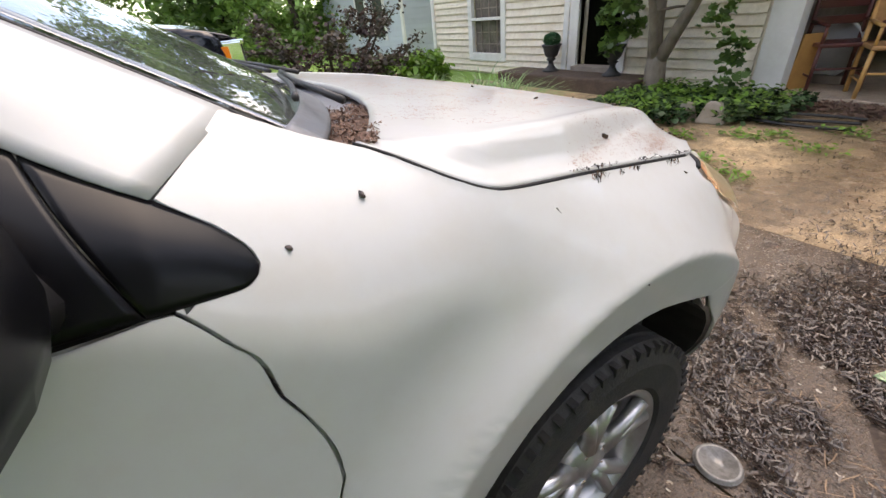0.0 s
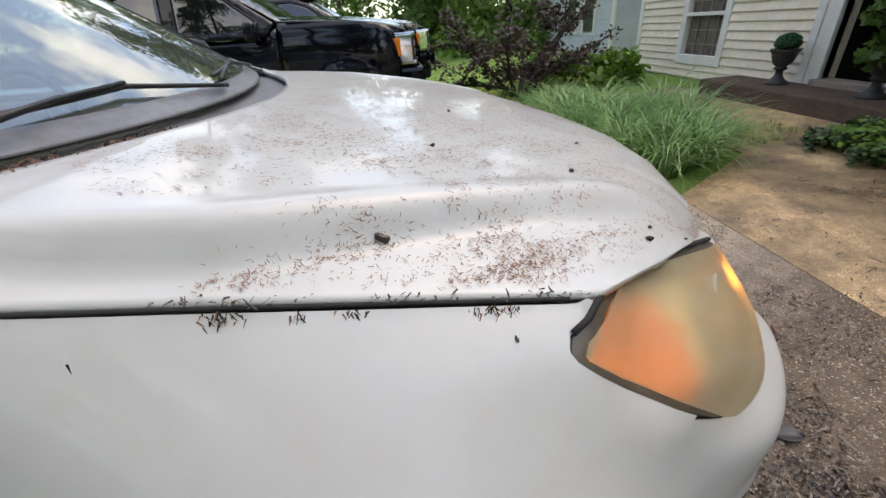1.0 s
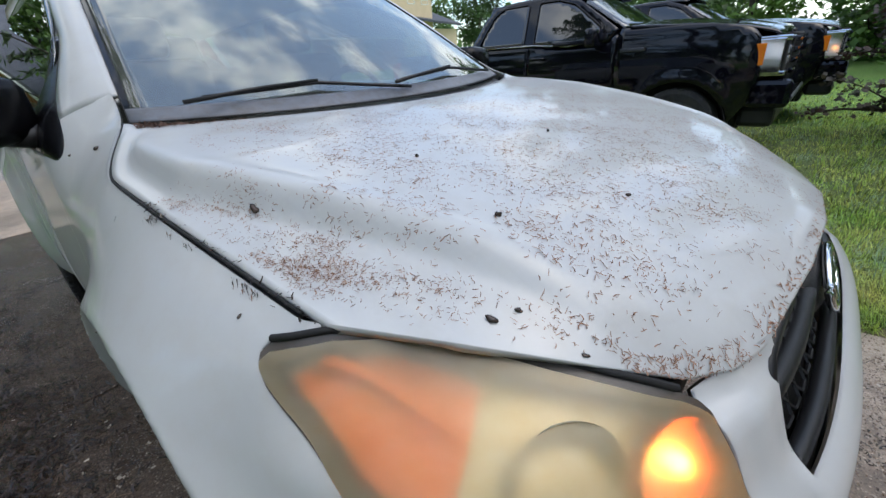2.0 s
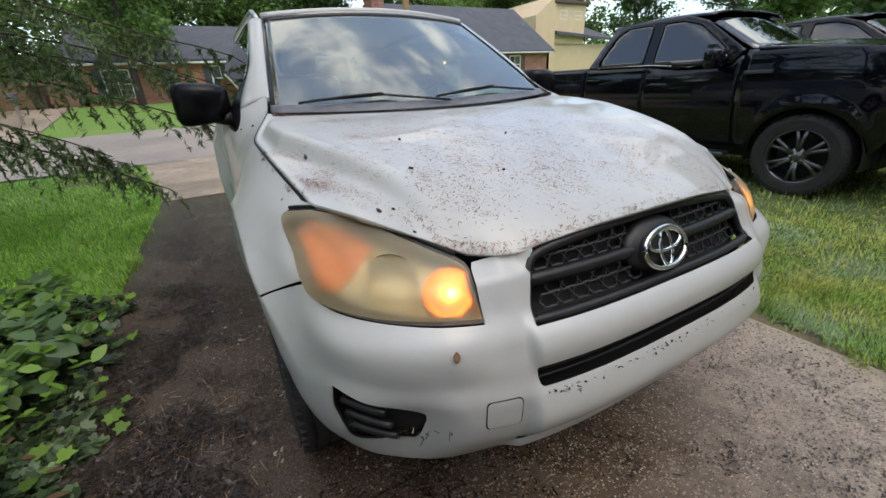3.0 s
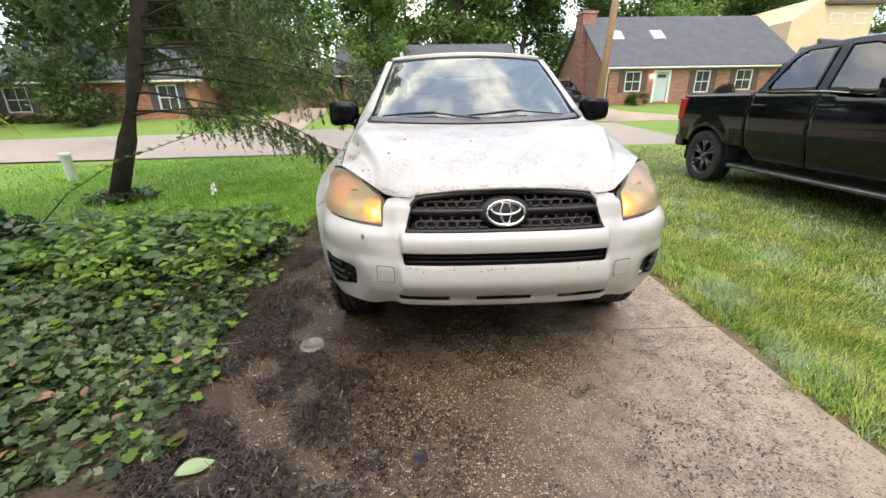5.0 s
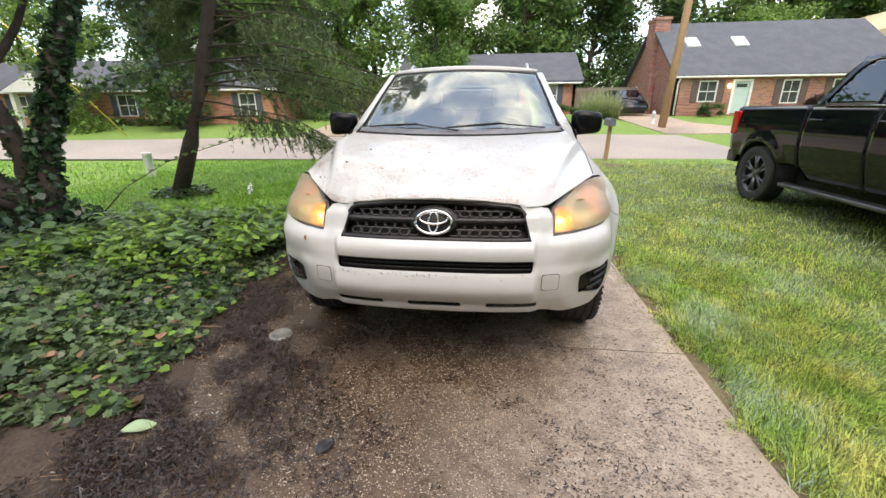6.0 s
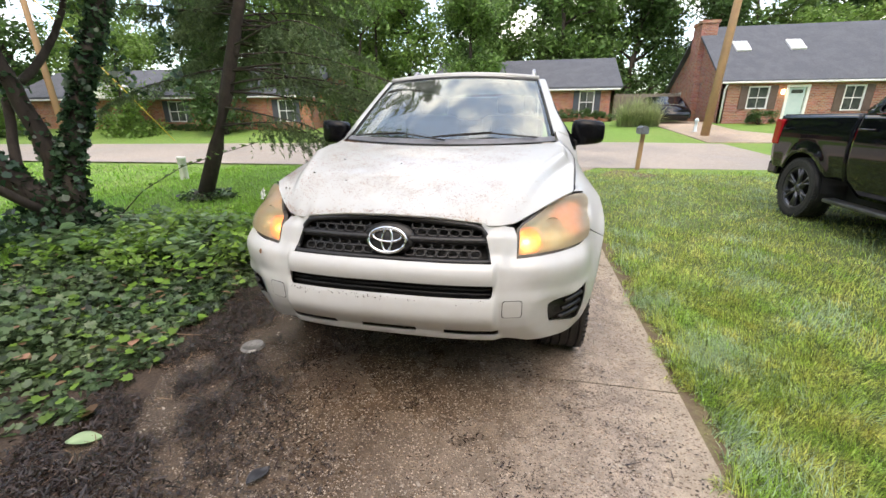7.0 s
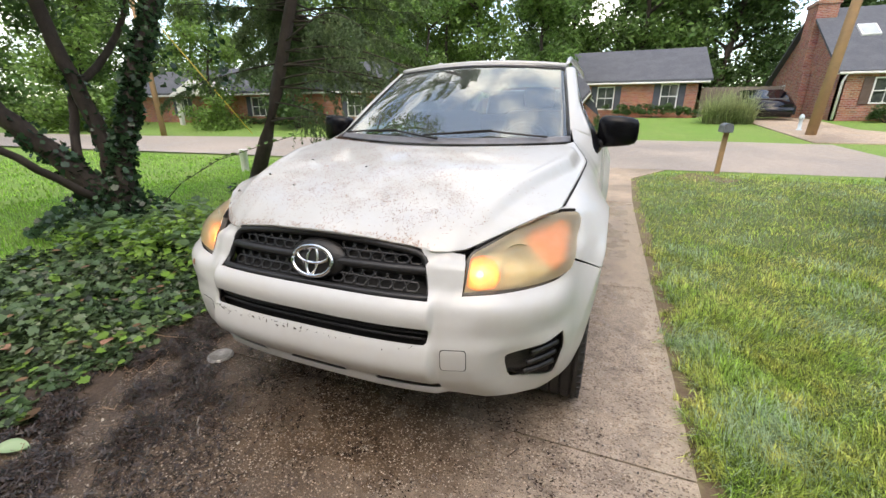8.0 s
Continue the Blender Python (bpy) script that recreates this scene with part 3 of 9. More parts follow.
def lamp_shape(p, z):
    return 0.004 + 0.009 * float(smoothstep(0.0, 0.4, abs(p) - 0.6)) * float(smoothstep(1.35, 1.1, abs(p)))


def headlight(s):
    line = lamp if s > 0 else mirrored(lamp)
    c = np.mean(np.array(line), 0)
    h = panel("headlight", line, [], M["lamp_edge"], car, "yellowed clear headlight with lit amber marker lamp", 0.02, lift=-0.060, thick=0.004)
    panel("lamp_rim", inset(line, 0.001), [inset(line, 0.015)], M["lamp_edge"], h, "", 0.006, lift=-0.001, thick=0.03)
    lens = panel("lens", inset(line, 0.009), [], M["lens"], h, "hazy yellowed plastic lens", 0.012, shape=lamp_shape, thick=0.003)
    lens.visible_shadow = False
    panel("lamp_housing", inset(line, 0.012), [], M["housing"], h, "", 0.02, lift=-0.045, thick=0.0)

    gap = [skin(q, z) for q, z in line[4:12]] if s > 0 else [skin(q, z) for q, z in line[-12:-4]]
    part("lamp_gap", tube(bmesh.new(), [(x, y - 0.002, z + 0.003) for x, y, z in gap], 0.0045, 6), M["dark"], h, "", True)

    def spot(x, z, depth):
        v = skin(girth(z, x=x), z)
        e = skin(girth(z, x=x) + 0.01, z)
        d = Vector((e[0] - v[0], e[1] - v[1], 0)).normalized()
        n = Vector((d.y, -d.x, 0.25)).normalized()
        return Vector(v) + n * depth, n
    for nm, x, z, r, mt in (("main_reflector", 0.695, 0.872, 0.062, "bowl"), ("inner_reflector", 0.588, 0.848, 0.056, "amber")):
        o, n = spot(x, z, -0.052)
        m = Matrix.Translation((s * o.x, o.y, o.z)) @ Vector((s * n.x, n.y, n.z)).to_track_quat("Z", "Y").to_matrix().to_4x4()
        bm = bmesh.new()
        lathe(bm, [(r, 0.024), (r * 0.96, 0.019), (r * 0.82, 0.008), (r * 0.6, -0.004), (r * 0.25, -0.010), (0.001, -0.011)], 28, "z")
        bmesh.ops.transform(bm, matrix=m, verts=bm.verts)
        part(nm, bm, M[mt], h, "", True)
    o, n = spot(0.582, 0.845, -0.034)
    bm = bmesh.new()
    bmesh.ops.create_icosphere(bm, subdivisions=2, radius=0.011, matrix=Matrix.Translation((s * o.x, o.y, o.z)))
    part("amber_bulb", bm, M["bulb"], h, "lit amber bulb", True)
    am = spots((0.838, "y", 0.285), (0.846, "y", 0.325), (0.868, "y", 0.357), (0.90, "y", 0.407), (0.935, "y", 0.452), (0.962, "y", 0.485), (0.970, "y", 0.45), (0.958, "y", 0.38), (0.942, "y", 0.315), (0.89, "y", 0.285))
    am = am if s > 0 else mirrored(am)
    side_lamp = panel("amber_side_reflector", am, [], M["amber"], h, "orange ribbed side reflector", 0.012, lift=-0.040, thick=0.002)
    for t in (0.30, 0.52, 0.74):
        q = [np.array(am[0]) * (1 - t) + np.array(am[9 if s > 0 else 0]) * t, np.array(am[5 if s > 0 else 4]) * (1 - t * 0.6) + np.array(am[6 if s > 0 else 3]) * t * 0.6]
        pts = []
        for k in np.linspace(0.06, 0.94, 9):
            g = q[0] * (1 - k) + q[1] * k
            v = skin(g[0], g[1])
            pts.append((v[0] * 0.958, v[1] + 0.005, v[2]))
        part("reflector_rib", tube(bmesh.new(), pts, 0.0025, 5), M["amber"], side_lamp, "", True)


headlight(1)
headlight(-1)

# front fenders
fend = list(reversed(inset(lamp, -0.0008)[9:19]))
fend += [(girth(edge_z(y) - 0.004, y=y), edge_z(y) - 0.004) for y in (0.475, 0.50, 0.55, 0.60, 0.66, 0.72, 0.78, 0.85, 0.90, 0.96, 1.02, 1.06, 1.09, 1.12, 1.15, 1.18, 1.21, 1.24, 1.27, 1.30, 1.325, 1.345)]
fend += spots((1.203, "y", 1.425), (1.172, "y", 1.391), (1.153, "y", 1.375), (1.142, "y", 1.369), (1.131, "y", 1.367), (1.123, "y", 1.372), (1.1185, "y", 1.383), (1.119, "y", 1.393))
fend += eased(spots((1.127, "y", 1.440), (1.114, "y", 1.430), (1.080, "y", 1.411), (1.043, "y", 1.394), (0.944, "y", 1.371), (0.85, "y", 1.364), (0.70, "y", 1.357), (0.36, "y", 1.355)))
fend += spots((0.33, "y", 1.345), (0.33, "y", 1.31))
fend += [(girth(z, y=2 * HUB_Y - arch(z)), z) for z in (0.36, 0.45, 0.54, 0.62, 0.70, 0.75, 0.79)]
fend += [(girth(HUB_Z + math.sqrt(0.462 ** 2 - (y - HUB_Y) ** 2), y=y), HUB_Z + math.sqrt(0.462 ** 2 - (y - HUB_Y) ** 2)) for y in (0.95, 0.90, 0.85, 0.80, 0.75, 0.70)]
fend += spots((0.79, "y", arch(0.79)), (0.756, "y", 0.582), (0.808, "y", 0.446))
for line in (fend, mirrored(fend)):
    panel("front_fender", line, [], PAINT, car, "white front fender with a flared wheel arch", 0.009, thick=0.008)

# inside of the arches
for s in (1, -1):
    bm = bmesh.new()
    n = 20
    rows = []
    for xx in (0.925, 0.55):
        rows.append([bm.verts.new((s * min(xx, skin(girth(max(HUB_Z + 0.455 * math.sin(t), 0.36), y=HUB_Y + 0.455 * math.cos(t)), max(HUB_Z + 0.455 * math.sin(t), 0.36))[0] - 0.013), HUB_Y + 0.455 * math.cos(t), HUB_Z + 0.455 * math.sin(t))) for t in np.linspace(-0.12, math.pi - 0.08, n)])
    for k in range(n - 1):
        bm.faces.new((rows[0][k], rows[0][k + 1], rows[1][k + 1], rows[1][k]))
    bm.faces.new(rows[1])
    part("arch_liner", bm, M["dark"], car)

# underbody and rear body, closed
part("underbody", block((-0.60, 0.45, 0.29), (0.60, 4.30, 0.40), 0.03), M["dark"], car)
part("splash_shield", block((-0.72, 0.30, 0.37), (0.72, 0.46, 0.60), 0.02), M["dark"], car)
part("engine_bay", block((-0.60, 0.20, 0.40), (0.60, 1.25, 0.88), 0.03), M["dark"], car)


# doors and sides
def side_panel(name, y0, y1, label=""):
    def fn(u, v):
        z = 0.33 + v * (1.135 - 0.33)
        y = y0 + u * (y1 - y0)
        w = float(skin_table(z)[0])
        w -= 0.04 * float(smoothstep(3.4, 4.4, y))
        r = math.hypot(y - 3.51, z - HUB_Z)
        w += 0.05 * (1 - float(smoothstep(0.55, 0.7, r)))
        return (w + 0.002, y, z)
    ob = surface(name, fn, 16, 22, PAINT, car, label, 0.02)
    return other_side(ob)


for y0, y1, nm in ((2.196, 2.48, "front_door"), (2.486, 3.30, "rear_door"), (3.306, 4.40, "rear_quarter")):
    side_panel(nm, y0, y1, "white painted car door" if "door" in nm else "white rear quarter panel")
door_line = eased(spots((1.127, "y", 1.445), (1.114, "y", 1.435), (1.080, "y", 1.416), (1.043, "y", 1.399), (0.944, "y", 1.376), (0.85, "y", 1.369), (0.70, "y", 1.362), (0.36, "y", 1.360)))
door_line += spots((0.33, "y", 1.37), (0.33, "y", 2.19), (0.7, "y", 2.19), (1.138, "y", 2.19))
for line in (door_line, mirrored(door_line)):
    panel("front_door", line, [], PAINT, car, "white painted car door with a brown scrape", 0.012, thick=0.012)


for s in (1, -1):
    seam = [skin(girth(z, y=y), z) for z, y in ((1.122, 1.438), (1.080, 1.4135), (1.043, 1.3965), (0.99, 1.382), (0.944, 1.3735), (0.85, 1.3665), (0.70, 1.3595), (0.36, 1.3575))]
    part("seam_channel", tube(bmesh.new(), [(s * (x - 0.014), y, z) for x, y, z in eased(seam)], 0.007, 6), PAINT, car, "", True)


# windscreen, pillars, roof
def screen(u, v):
    a = 2 * u - 1
    x0, x1 = 0.718, 0.588
    yb, yt = 1.085 + 0.165 * a * a, 1.84 + 0.07 * a * a
    zb, zt = 1.168 + 0.018 * a * a, 1.640 - 0.03 * a * a
    k = v + 0.02 * math.sin(math.pi * v)
    return (a * (x0 + (x1 - x0) * v), yb + (yt - yb) * v, zb + (zt - zb) * k)


ws = surface("windshield", screen, 33, 17, M["windshield"], car, "slightly dusty windshield glass", 0.005)
ws.visible_shadow = False
bm = bmesh.new()
border = [screen(u, 0) for u in np.linspace(0, 1, 31)] + [screen(1, v) for v in np.linspace(0.05, 1, 15)] + [screen(u, 1) for u in np.linspace(0.97, 0, 30)] + [screen(0, v) for v in np.linspace(0.95, 0, 15)]
tube(bm, border, 0.0022, 6, cap=False)
part("windshield_seal", bm, M["black_plastic"], car, "black rubber windshield seal", True)

for nm, u0, u1, v0, v1 in (("lower_frit", 0.0, 1.0, 0.0, 0.06), ("upper_frit", 0.0, 1.0, 0.972, 1.0), ("side_frit", 0.0, 0.007, 0.06, 0.972), ("side_frit", 0.993, 1.0, 0.06, 0.972)):
    surface(nm, lambda u, v: tuple(np.array(screen(u0 + u * (u1 - u0), v0 + v * (v1 - v0))) + np.array([0, -0.0014, 0.0022])), 31, 7, M["cowl"] if nm == "lower_frit" else M["gloss_black"], car, "", 0.001)
bm = bmesh.new()
tube(bm, [(p[0], p[1] + 0.020, p[2] + 0.010) for p in (screen(u, 1) for u in np.linspace(0, 1, 31))], 0.019, 8)
part("roof_header", bm, PAINT, car, "white front edge of the roof", True)


def pillar(u, v):
    """u across from the glass to the door opening, v upwards."""
    gx, gy, gz = screen(1, 0.13 + 0.87 * v)
    gx += 0.002
    k = float(smoothstep(0.0, 0.46, v))
    ox = gx + 0.110 * (1 - k) + 0.060 * k
    oy = gy + 0.092 * (1 - k) + 0.076 * k
    oz = gz - 0.040 * (1 - k) - 0.008 * k
    bulge = (0.006 + 0.008 * min(v * 5, 1.0)) * math.sin(math.pi * u)
    return (gx + (ox - gx) * u + bulge * 0.8, gy + (oy - gy) * u - bulge * 0.6, gz + (oz - gz) * u + bulge * 0.6)


pl = surface("a_pillar", pillar, 11, 31, PAINT, car, "white windshield pillar", 0.006)
other_side(pl)
for s in (1, -1):
    foot = [pillar(u, 0.0) for u in np.linspace(0.02, 0.98, 9)]
    part("pillar_seam", tube(bmesh.new(), [(s * (x - 0.009), y - 0.001, z - 0.011) for x, y, z in foot], 0.007, 8), PAINT, car, "", True)


def roof(u, v):
    a = 2 * u - 1
    y = 1.84 + 0.07 * a * a + v * 2.41
    z = 1.648 - 0.03 * a * a + 0.052 * math.sin(min(v * 2.2, 1) * math.pi / 2) - 0.05 * v * v - 0.03 * a ** 6
    return (a * (0.592 + 0.03 * min(1, v * 4)), y, z)


surface("roof", roof, 31, 41, PAINT, car, "white painted roof", 0.02)


def greenhouse(u, v):
    y = 1.60 + u * 2.60
    t = v
    top = np.interp(y, [1.6, 1.7, 2.08, 2.5, 4.2], [1.345, 1.42, 1.60, 1.655, 1.62])
    z = 1.135 + (top - 1.135) * t
    return (0.872 - 0.255 * ((z - 1.135) / 0.5) ** 0.85, y, z)


gh = surface("side_window", greenhouse, 24, 10, M["window"], car, "dark tinted side window", 0.005)
other_side(gh)
# black triangle ahead of the door window, in two pieces, flush with fender and pillar
sail_top = spots((1.131, "y", 1.3685), (1.142, "y", 1.3705), (1.153, "y", 1.3765), (1.172, "y", 1.3925))
sail_top = [Vector(skin(q, z)) for q, z in sail_top] + [Vector(pillar(1, v)) - Vector((0.003, 0, 0.001)) for v in (0.0, 0.08, 0.16, 0.24, 0.31)]
sail_low = [Vector(skin(q, z)) for q, z in spots((1.131, "y", 1.3685), (1.123, "y", 1.3735), (1.1195, "y", 1.384), (1.120, "y", 1.394), (1.128, "y", 1.447))] + [Vector((0.872, 1.53, 1.140)), Vector((0.872, 1.62, 1.142))]


def along(pts, t):
    far = np.concatenate([[0], np.cumsum([(b - a).length for a, b in zip(pts, pts[1:])])])
    return np.array([np.interp(t * far[-1], far, [p[k] for p in pts]) for k in range(3)])


def sail(u, t):
    p = along(sail_top, t) * (1 - u) + along(sail_low, t) * u
    return p + np.array([0.010, 0, 0.006]) * math.sin(math.pi * u) * min(1, t * 3)


for t0, t1 in (((0.0, 0.0), (0.56, 0.38)), ((0.568, 0.388), (1.0, 1.0))):
    ob = surface("mirror_sail", lambda u, t: tuple(sail(u, (t0[0] + (t1[0] - t0[0]) * t) * (1 - u) + (t0[1] + (t1[1] - t0[1]) * t) * u)), 13, 21, M["satin_black"], car, "black plastic corner trim below the pillar", 0.012)
    other_side(ob)
bm = block((-0.80, 4.28, 0.40), (0.80, 4.42, 1.60), 0.05)
for v in bm.verts:
    if v.co.z > 1.2:
        v.co.x *= 0.72
        v.co.y -= 0.06
part("tailgate", bm, PAINT, car, "white tailgate")
for s in (1, -1):
    bm = bmesh.new()
    tube(bm, [(s * (0.545 + 0.012 * math.sin(t * 3)), 2.40 + t * 1.75, 1.675 + 0.06 * min(1, t * 14, (1 - t) * 14)) for t in np.linspace(0, 1, 25)], 0.016, 8)
    part("roof_rail", bm, M["alloy"], car, "grey roof rail", True)
    mir = bmesh.new()
    bmesh.ops.create_cube(mir, size=1)
    bmesh.ops.subdivide_edges(mir, edges=mir.edges, cuts=4, use_grid_fill=True)
    for v in mir.verts:
        c = v.co * 2
        k = (abs(c.x) ** 5 + abs(c.y) ** 5 + abs(c.z) ** 5) ** (1 / 5)
        c = c / max(k, 1e-6)
        front = 0.5 + 0.5 * max(-c.y, 0)
        v.co = Vector((c.x * 0.108, c.y * (0.095 if c.y < 0 else 0.05) * (1 - 0.25 * abs(c.x)), c.z * (0.083 - 0.010 * c.x)))
    bmesh.ops.transform(mir, matrix=pose(s * 0.945, 1.575, 1.232, 0, 0, s * 4), verts=mir.verts)
    mo = part("door_mirror", mir, M["satin_black"], car, "black plastic door mirror", True)
    bm = bmesh.new()
    tube(bm, [(s * 0.85, 1.52, 1.165), (s * 0.90, 1.55, 1.172), (s * 0.94, 1.575, 1.185)], [0.030, 0.026, 0.028], 8)
    part("mirror_arm", bm, M["black_plastic"], mo, "", True)
    part("mirror_glass", block((s * 0.880, 1.612, 1.182), (s * 1.005, 1.618, 1.282), 0.002), M["chrome"], mo)


# cowl, wipers and what lies there
def cowl(u, v):
    a = 2 * u - 1
    y = (0.97 + 0.20 * a * a) * (1 - v) + (1.105 + 0.165 * a * a) * v
    z = (1.135 + 0.03 * a * a) * (1 - v) + (1.158 + 0.016 * a * a) * v
    return (a * (0.74 - 0.02 * v), y, z - 0.012 * math.sin(math.pi * v))


surface("cowl_panel", cowl, 31, 7, M["cowl"], car, "dusty grey-blue plastic cowl below the windshield", 0.01)
for x0, x1, lift in ((-0.56, 0.02, 0.0), (0.02, 0.60, 0.004)):
    pts = []
    for t in np.linspace(0, 1, 15):
        x = x0 + (x1 - x0) * t
        p = screen((x / 0.71 + 1) / 2, 0.035 + 0.05 * (1 - abs(2 * t - 1)) + 0.04 * (1 - t))
        pts.append((x, p[1] - 0.012, p[2] + 0.010 + lift))
    wiper = part("wiper", tube(bmesh.new(), pts, 0.0055, 6), M["black_plastic"], car, "black wiper blade", True)
    arm = [Vector(pts[7]) + Vector((0, -0.003, 0.007)), Vector(pts[3]) + Vector((0, -0.012, 0.006)), Vector(pts[0]) + Vector((-0.06 if x0 < -0.3 else -0.08, -0.05, -0.005))]
    part("wiper_arm", tube(bmesh.new(), arm, [0.004, 0.005, 0.006], 6), M["black_plastic"], wiper, "", True)

# cabin
part("dashboard", block((-0.70, 1.30, 0.85), (0.70, 1.75, 1.13), 0.06), M["dash"], car, "dark dashboard")
for x in (-0.36, 0.36):
    bm = bmesh.new()
    box(bm, (x - 0.25, 2.25, 0.72), (x + 0.25, 2.42, 1.35), 0.06)
    box(bm, (x - 0.12, 2.32, 1.36), (x + 0.12, 2.42, 1.52), 0.04)
    part("seat", bm, M["seat"], car, "grey cloth seat", True)
bm = bmesh.new()
oval(bm, 0.36, 1.08, 0.18, 0.18, 0.014)
bmesh.ops.transform(bm, matrix=Matrix.Translation((0, 1.85, 0)), verts=bm.verts)
part("steering_wheel", bm, M["black_plastic"], car, "", True)
part("cabin_floor", block((-0.80, 1.30, 0.42), (0.80, 4.28, 0.50)), M["dash"], car)
part("rear_seat", block((-0.68, 3.1, 0.5), (0.68, 3.3, 1.32), 0.06), M["seat"], car)


# wheels
def wheel(parent, at, s, radius, width, rim_r, spokes, rim_mat, paired, steer=0.0):
    """A tyre with tread grooves and a spoked rim; s is the side that faces out."""
    m = pose(*at, 0, 0, steer)
    bm = bmesh.new()
    w = width / 2
    prof = [(rim_r, -w * 0.8), (rim_r + 0.02, -w * 0.95), (radius - 0.05, -w), (radius - 0.015, -w * 0.93), (radius, -w * 0.78)]
    for k in np.linspace(-0.6, 0.6, 4):
        prof += [(radius, w * (k - 0.06)), (radius - 0.009, w * (k - 0.03)), (radius - 0.009, w * (k + 0.03)), (radius, w * (k + 0.06))]
    prof += [(radius, w * 0.78), (radius - 0.015, w * 0.93), (radius - 0.05, w), (rim_r + 0.02, w * 0.95), (rim_r, w * 0.8)]
    lathe(bm, prof, 56, "x")
    for k in range(56):
        t = 2 * math.pi * k / 56
        for sd in (-1, 1):
            mm = Matrix.Rotation(t, 4, "X") @ Matrix.Translation((sd * w * 0.86, 0, radius - 0.012))
            box(bm, (-w * 0.12, -0.0075, -0.012), (w * 0.10, 0.0075, 0.0095), 0, mm)
    bmesh.ops.transform(bm, matrix=m, verts=bm.verts)
    wh = part("wheel", bm, M["rubber"], parent, "black rubber tyre on a spoked rim", False)
    bm = bmesh.new()
    lathe(bm, [(rim_r - 0.03, -w * 0.7 * s), (rim_r - 0.025, 0.0), (rim_r - 0.02, w * 0.6 * s), (rim_r - 0.004, w * 0.86 * s), (rim_r + 0.008, w * 0.88 * s), (rim_r + 0.006, w * 0.70 * s)], 56, "x")
    bmesh.ops.transform(bm, matrix=m, verts=bm.verts)
    part("rim", bm, rim_mat, wh, "", True)
    bm = bmesh.new()
    lathe(bm, [(0.001, w * 0.80 * s), (0.030, w * 0.80 * s), (0.036, w * 0.74 * s), (0.075, w * 0.70 * s), (0.085, w * 0.55 * s), (0.085, 0.0)], 28, "x")
    bmesh.ops.transform(bm, matrix=m, verts=bm.verts)
    part("hub", bm, rim_mat, wh, "", True)
    for k in range(spokes):
        t = 2 * math.pi * k / spokes
        for d in ((-0.16, 0.16) if paired else (0.0,)):
            bm = bmesh.new()
            mm = m @ Matrix.Rotation(t, 4, "X")
            a0, a1 = d * 0.35, d
            pts = [(w * 0.62 * s, math.sin(a0) * 0.06, 0.06), (w * 0.70 * s, math.sin((a0 + a1) / 2) * rim_r * 0.55, rim_r * 0.55), (w * 0.74 * s, math.sin(a1) * (rim_r - 0.012), math.cos(a1) * (rim_r - 0.012))]
            tube(bm, [mm @ Vector(p) for p in pts], [0.024, 0.018, 0.020] if paired else [0.034, 0.027, 0.032], 8)
            part("spoke", bm, rim_mat, wh, "", True)
    for k in range(5):
        t = 2 * math.pi * k / 5 + 0.3
        bm = bmesh.new()
        tube(bm, [m @ Vector((w * 0.6 * s, 0.055 * math.sin(t), 0.055 * math.cos(t))), m @ Vector((w * 0.76 * s, 0.055 * math.sin(t), 0.055 * math.cos(t)))], 0.010, 6)
        part("lug_nut", bm, M["chrome"], wh, "")
    bm = bmesh.new()
    lathe(bm, [(0.01, -w * 0.1 * s), (rim_r - 0.05, -w * 0.1 * s)], 32, "x")
    bmesh.ops.transform(bm, matrix=m, verts=bm.verts)
    part("brake_disc", bm, M["dark"], wh)
    return wh


for s in (1, -1):
    wheel(car, (s * 0.805, HUB_Y, HUB_Z), s, 0.355, 0.225, 0.218, 5, M["alloy"], True)
    wheel(car, (s * 0.805, 3.51, HUB_Z), s, 0.355, 0.225, 0.218, 5, M["alloy"], True)

# ---------- ground ----------
def gz(y):
    """Height of the ground along the drive: rises to the near house, level under the cars, rises past the street."""
    return np.interp(y, [-20, -4.0, -0.8, 5.0, 9.2, 16.0, 21.0, 24.0, 45.0, 200.0], [0.23, 0.22, 0.0, 0.0, 0.10, 0.38, 0.80, 1.05, 1.35, 1.9])


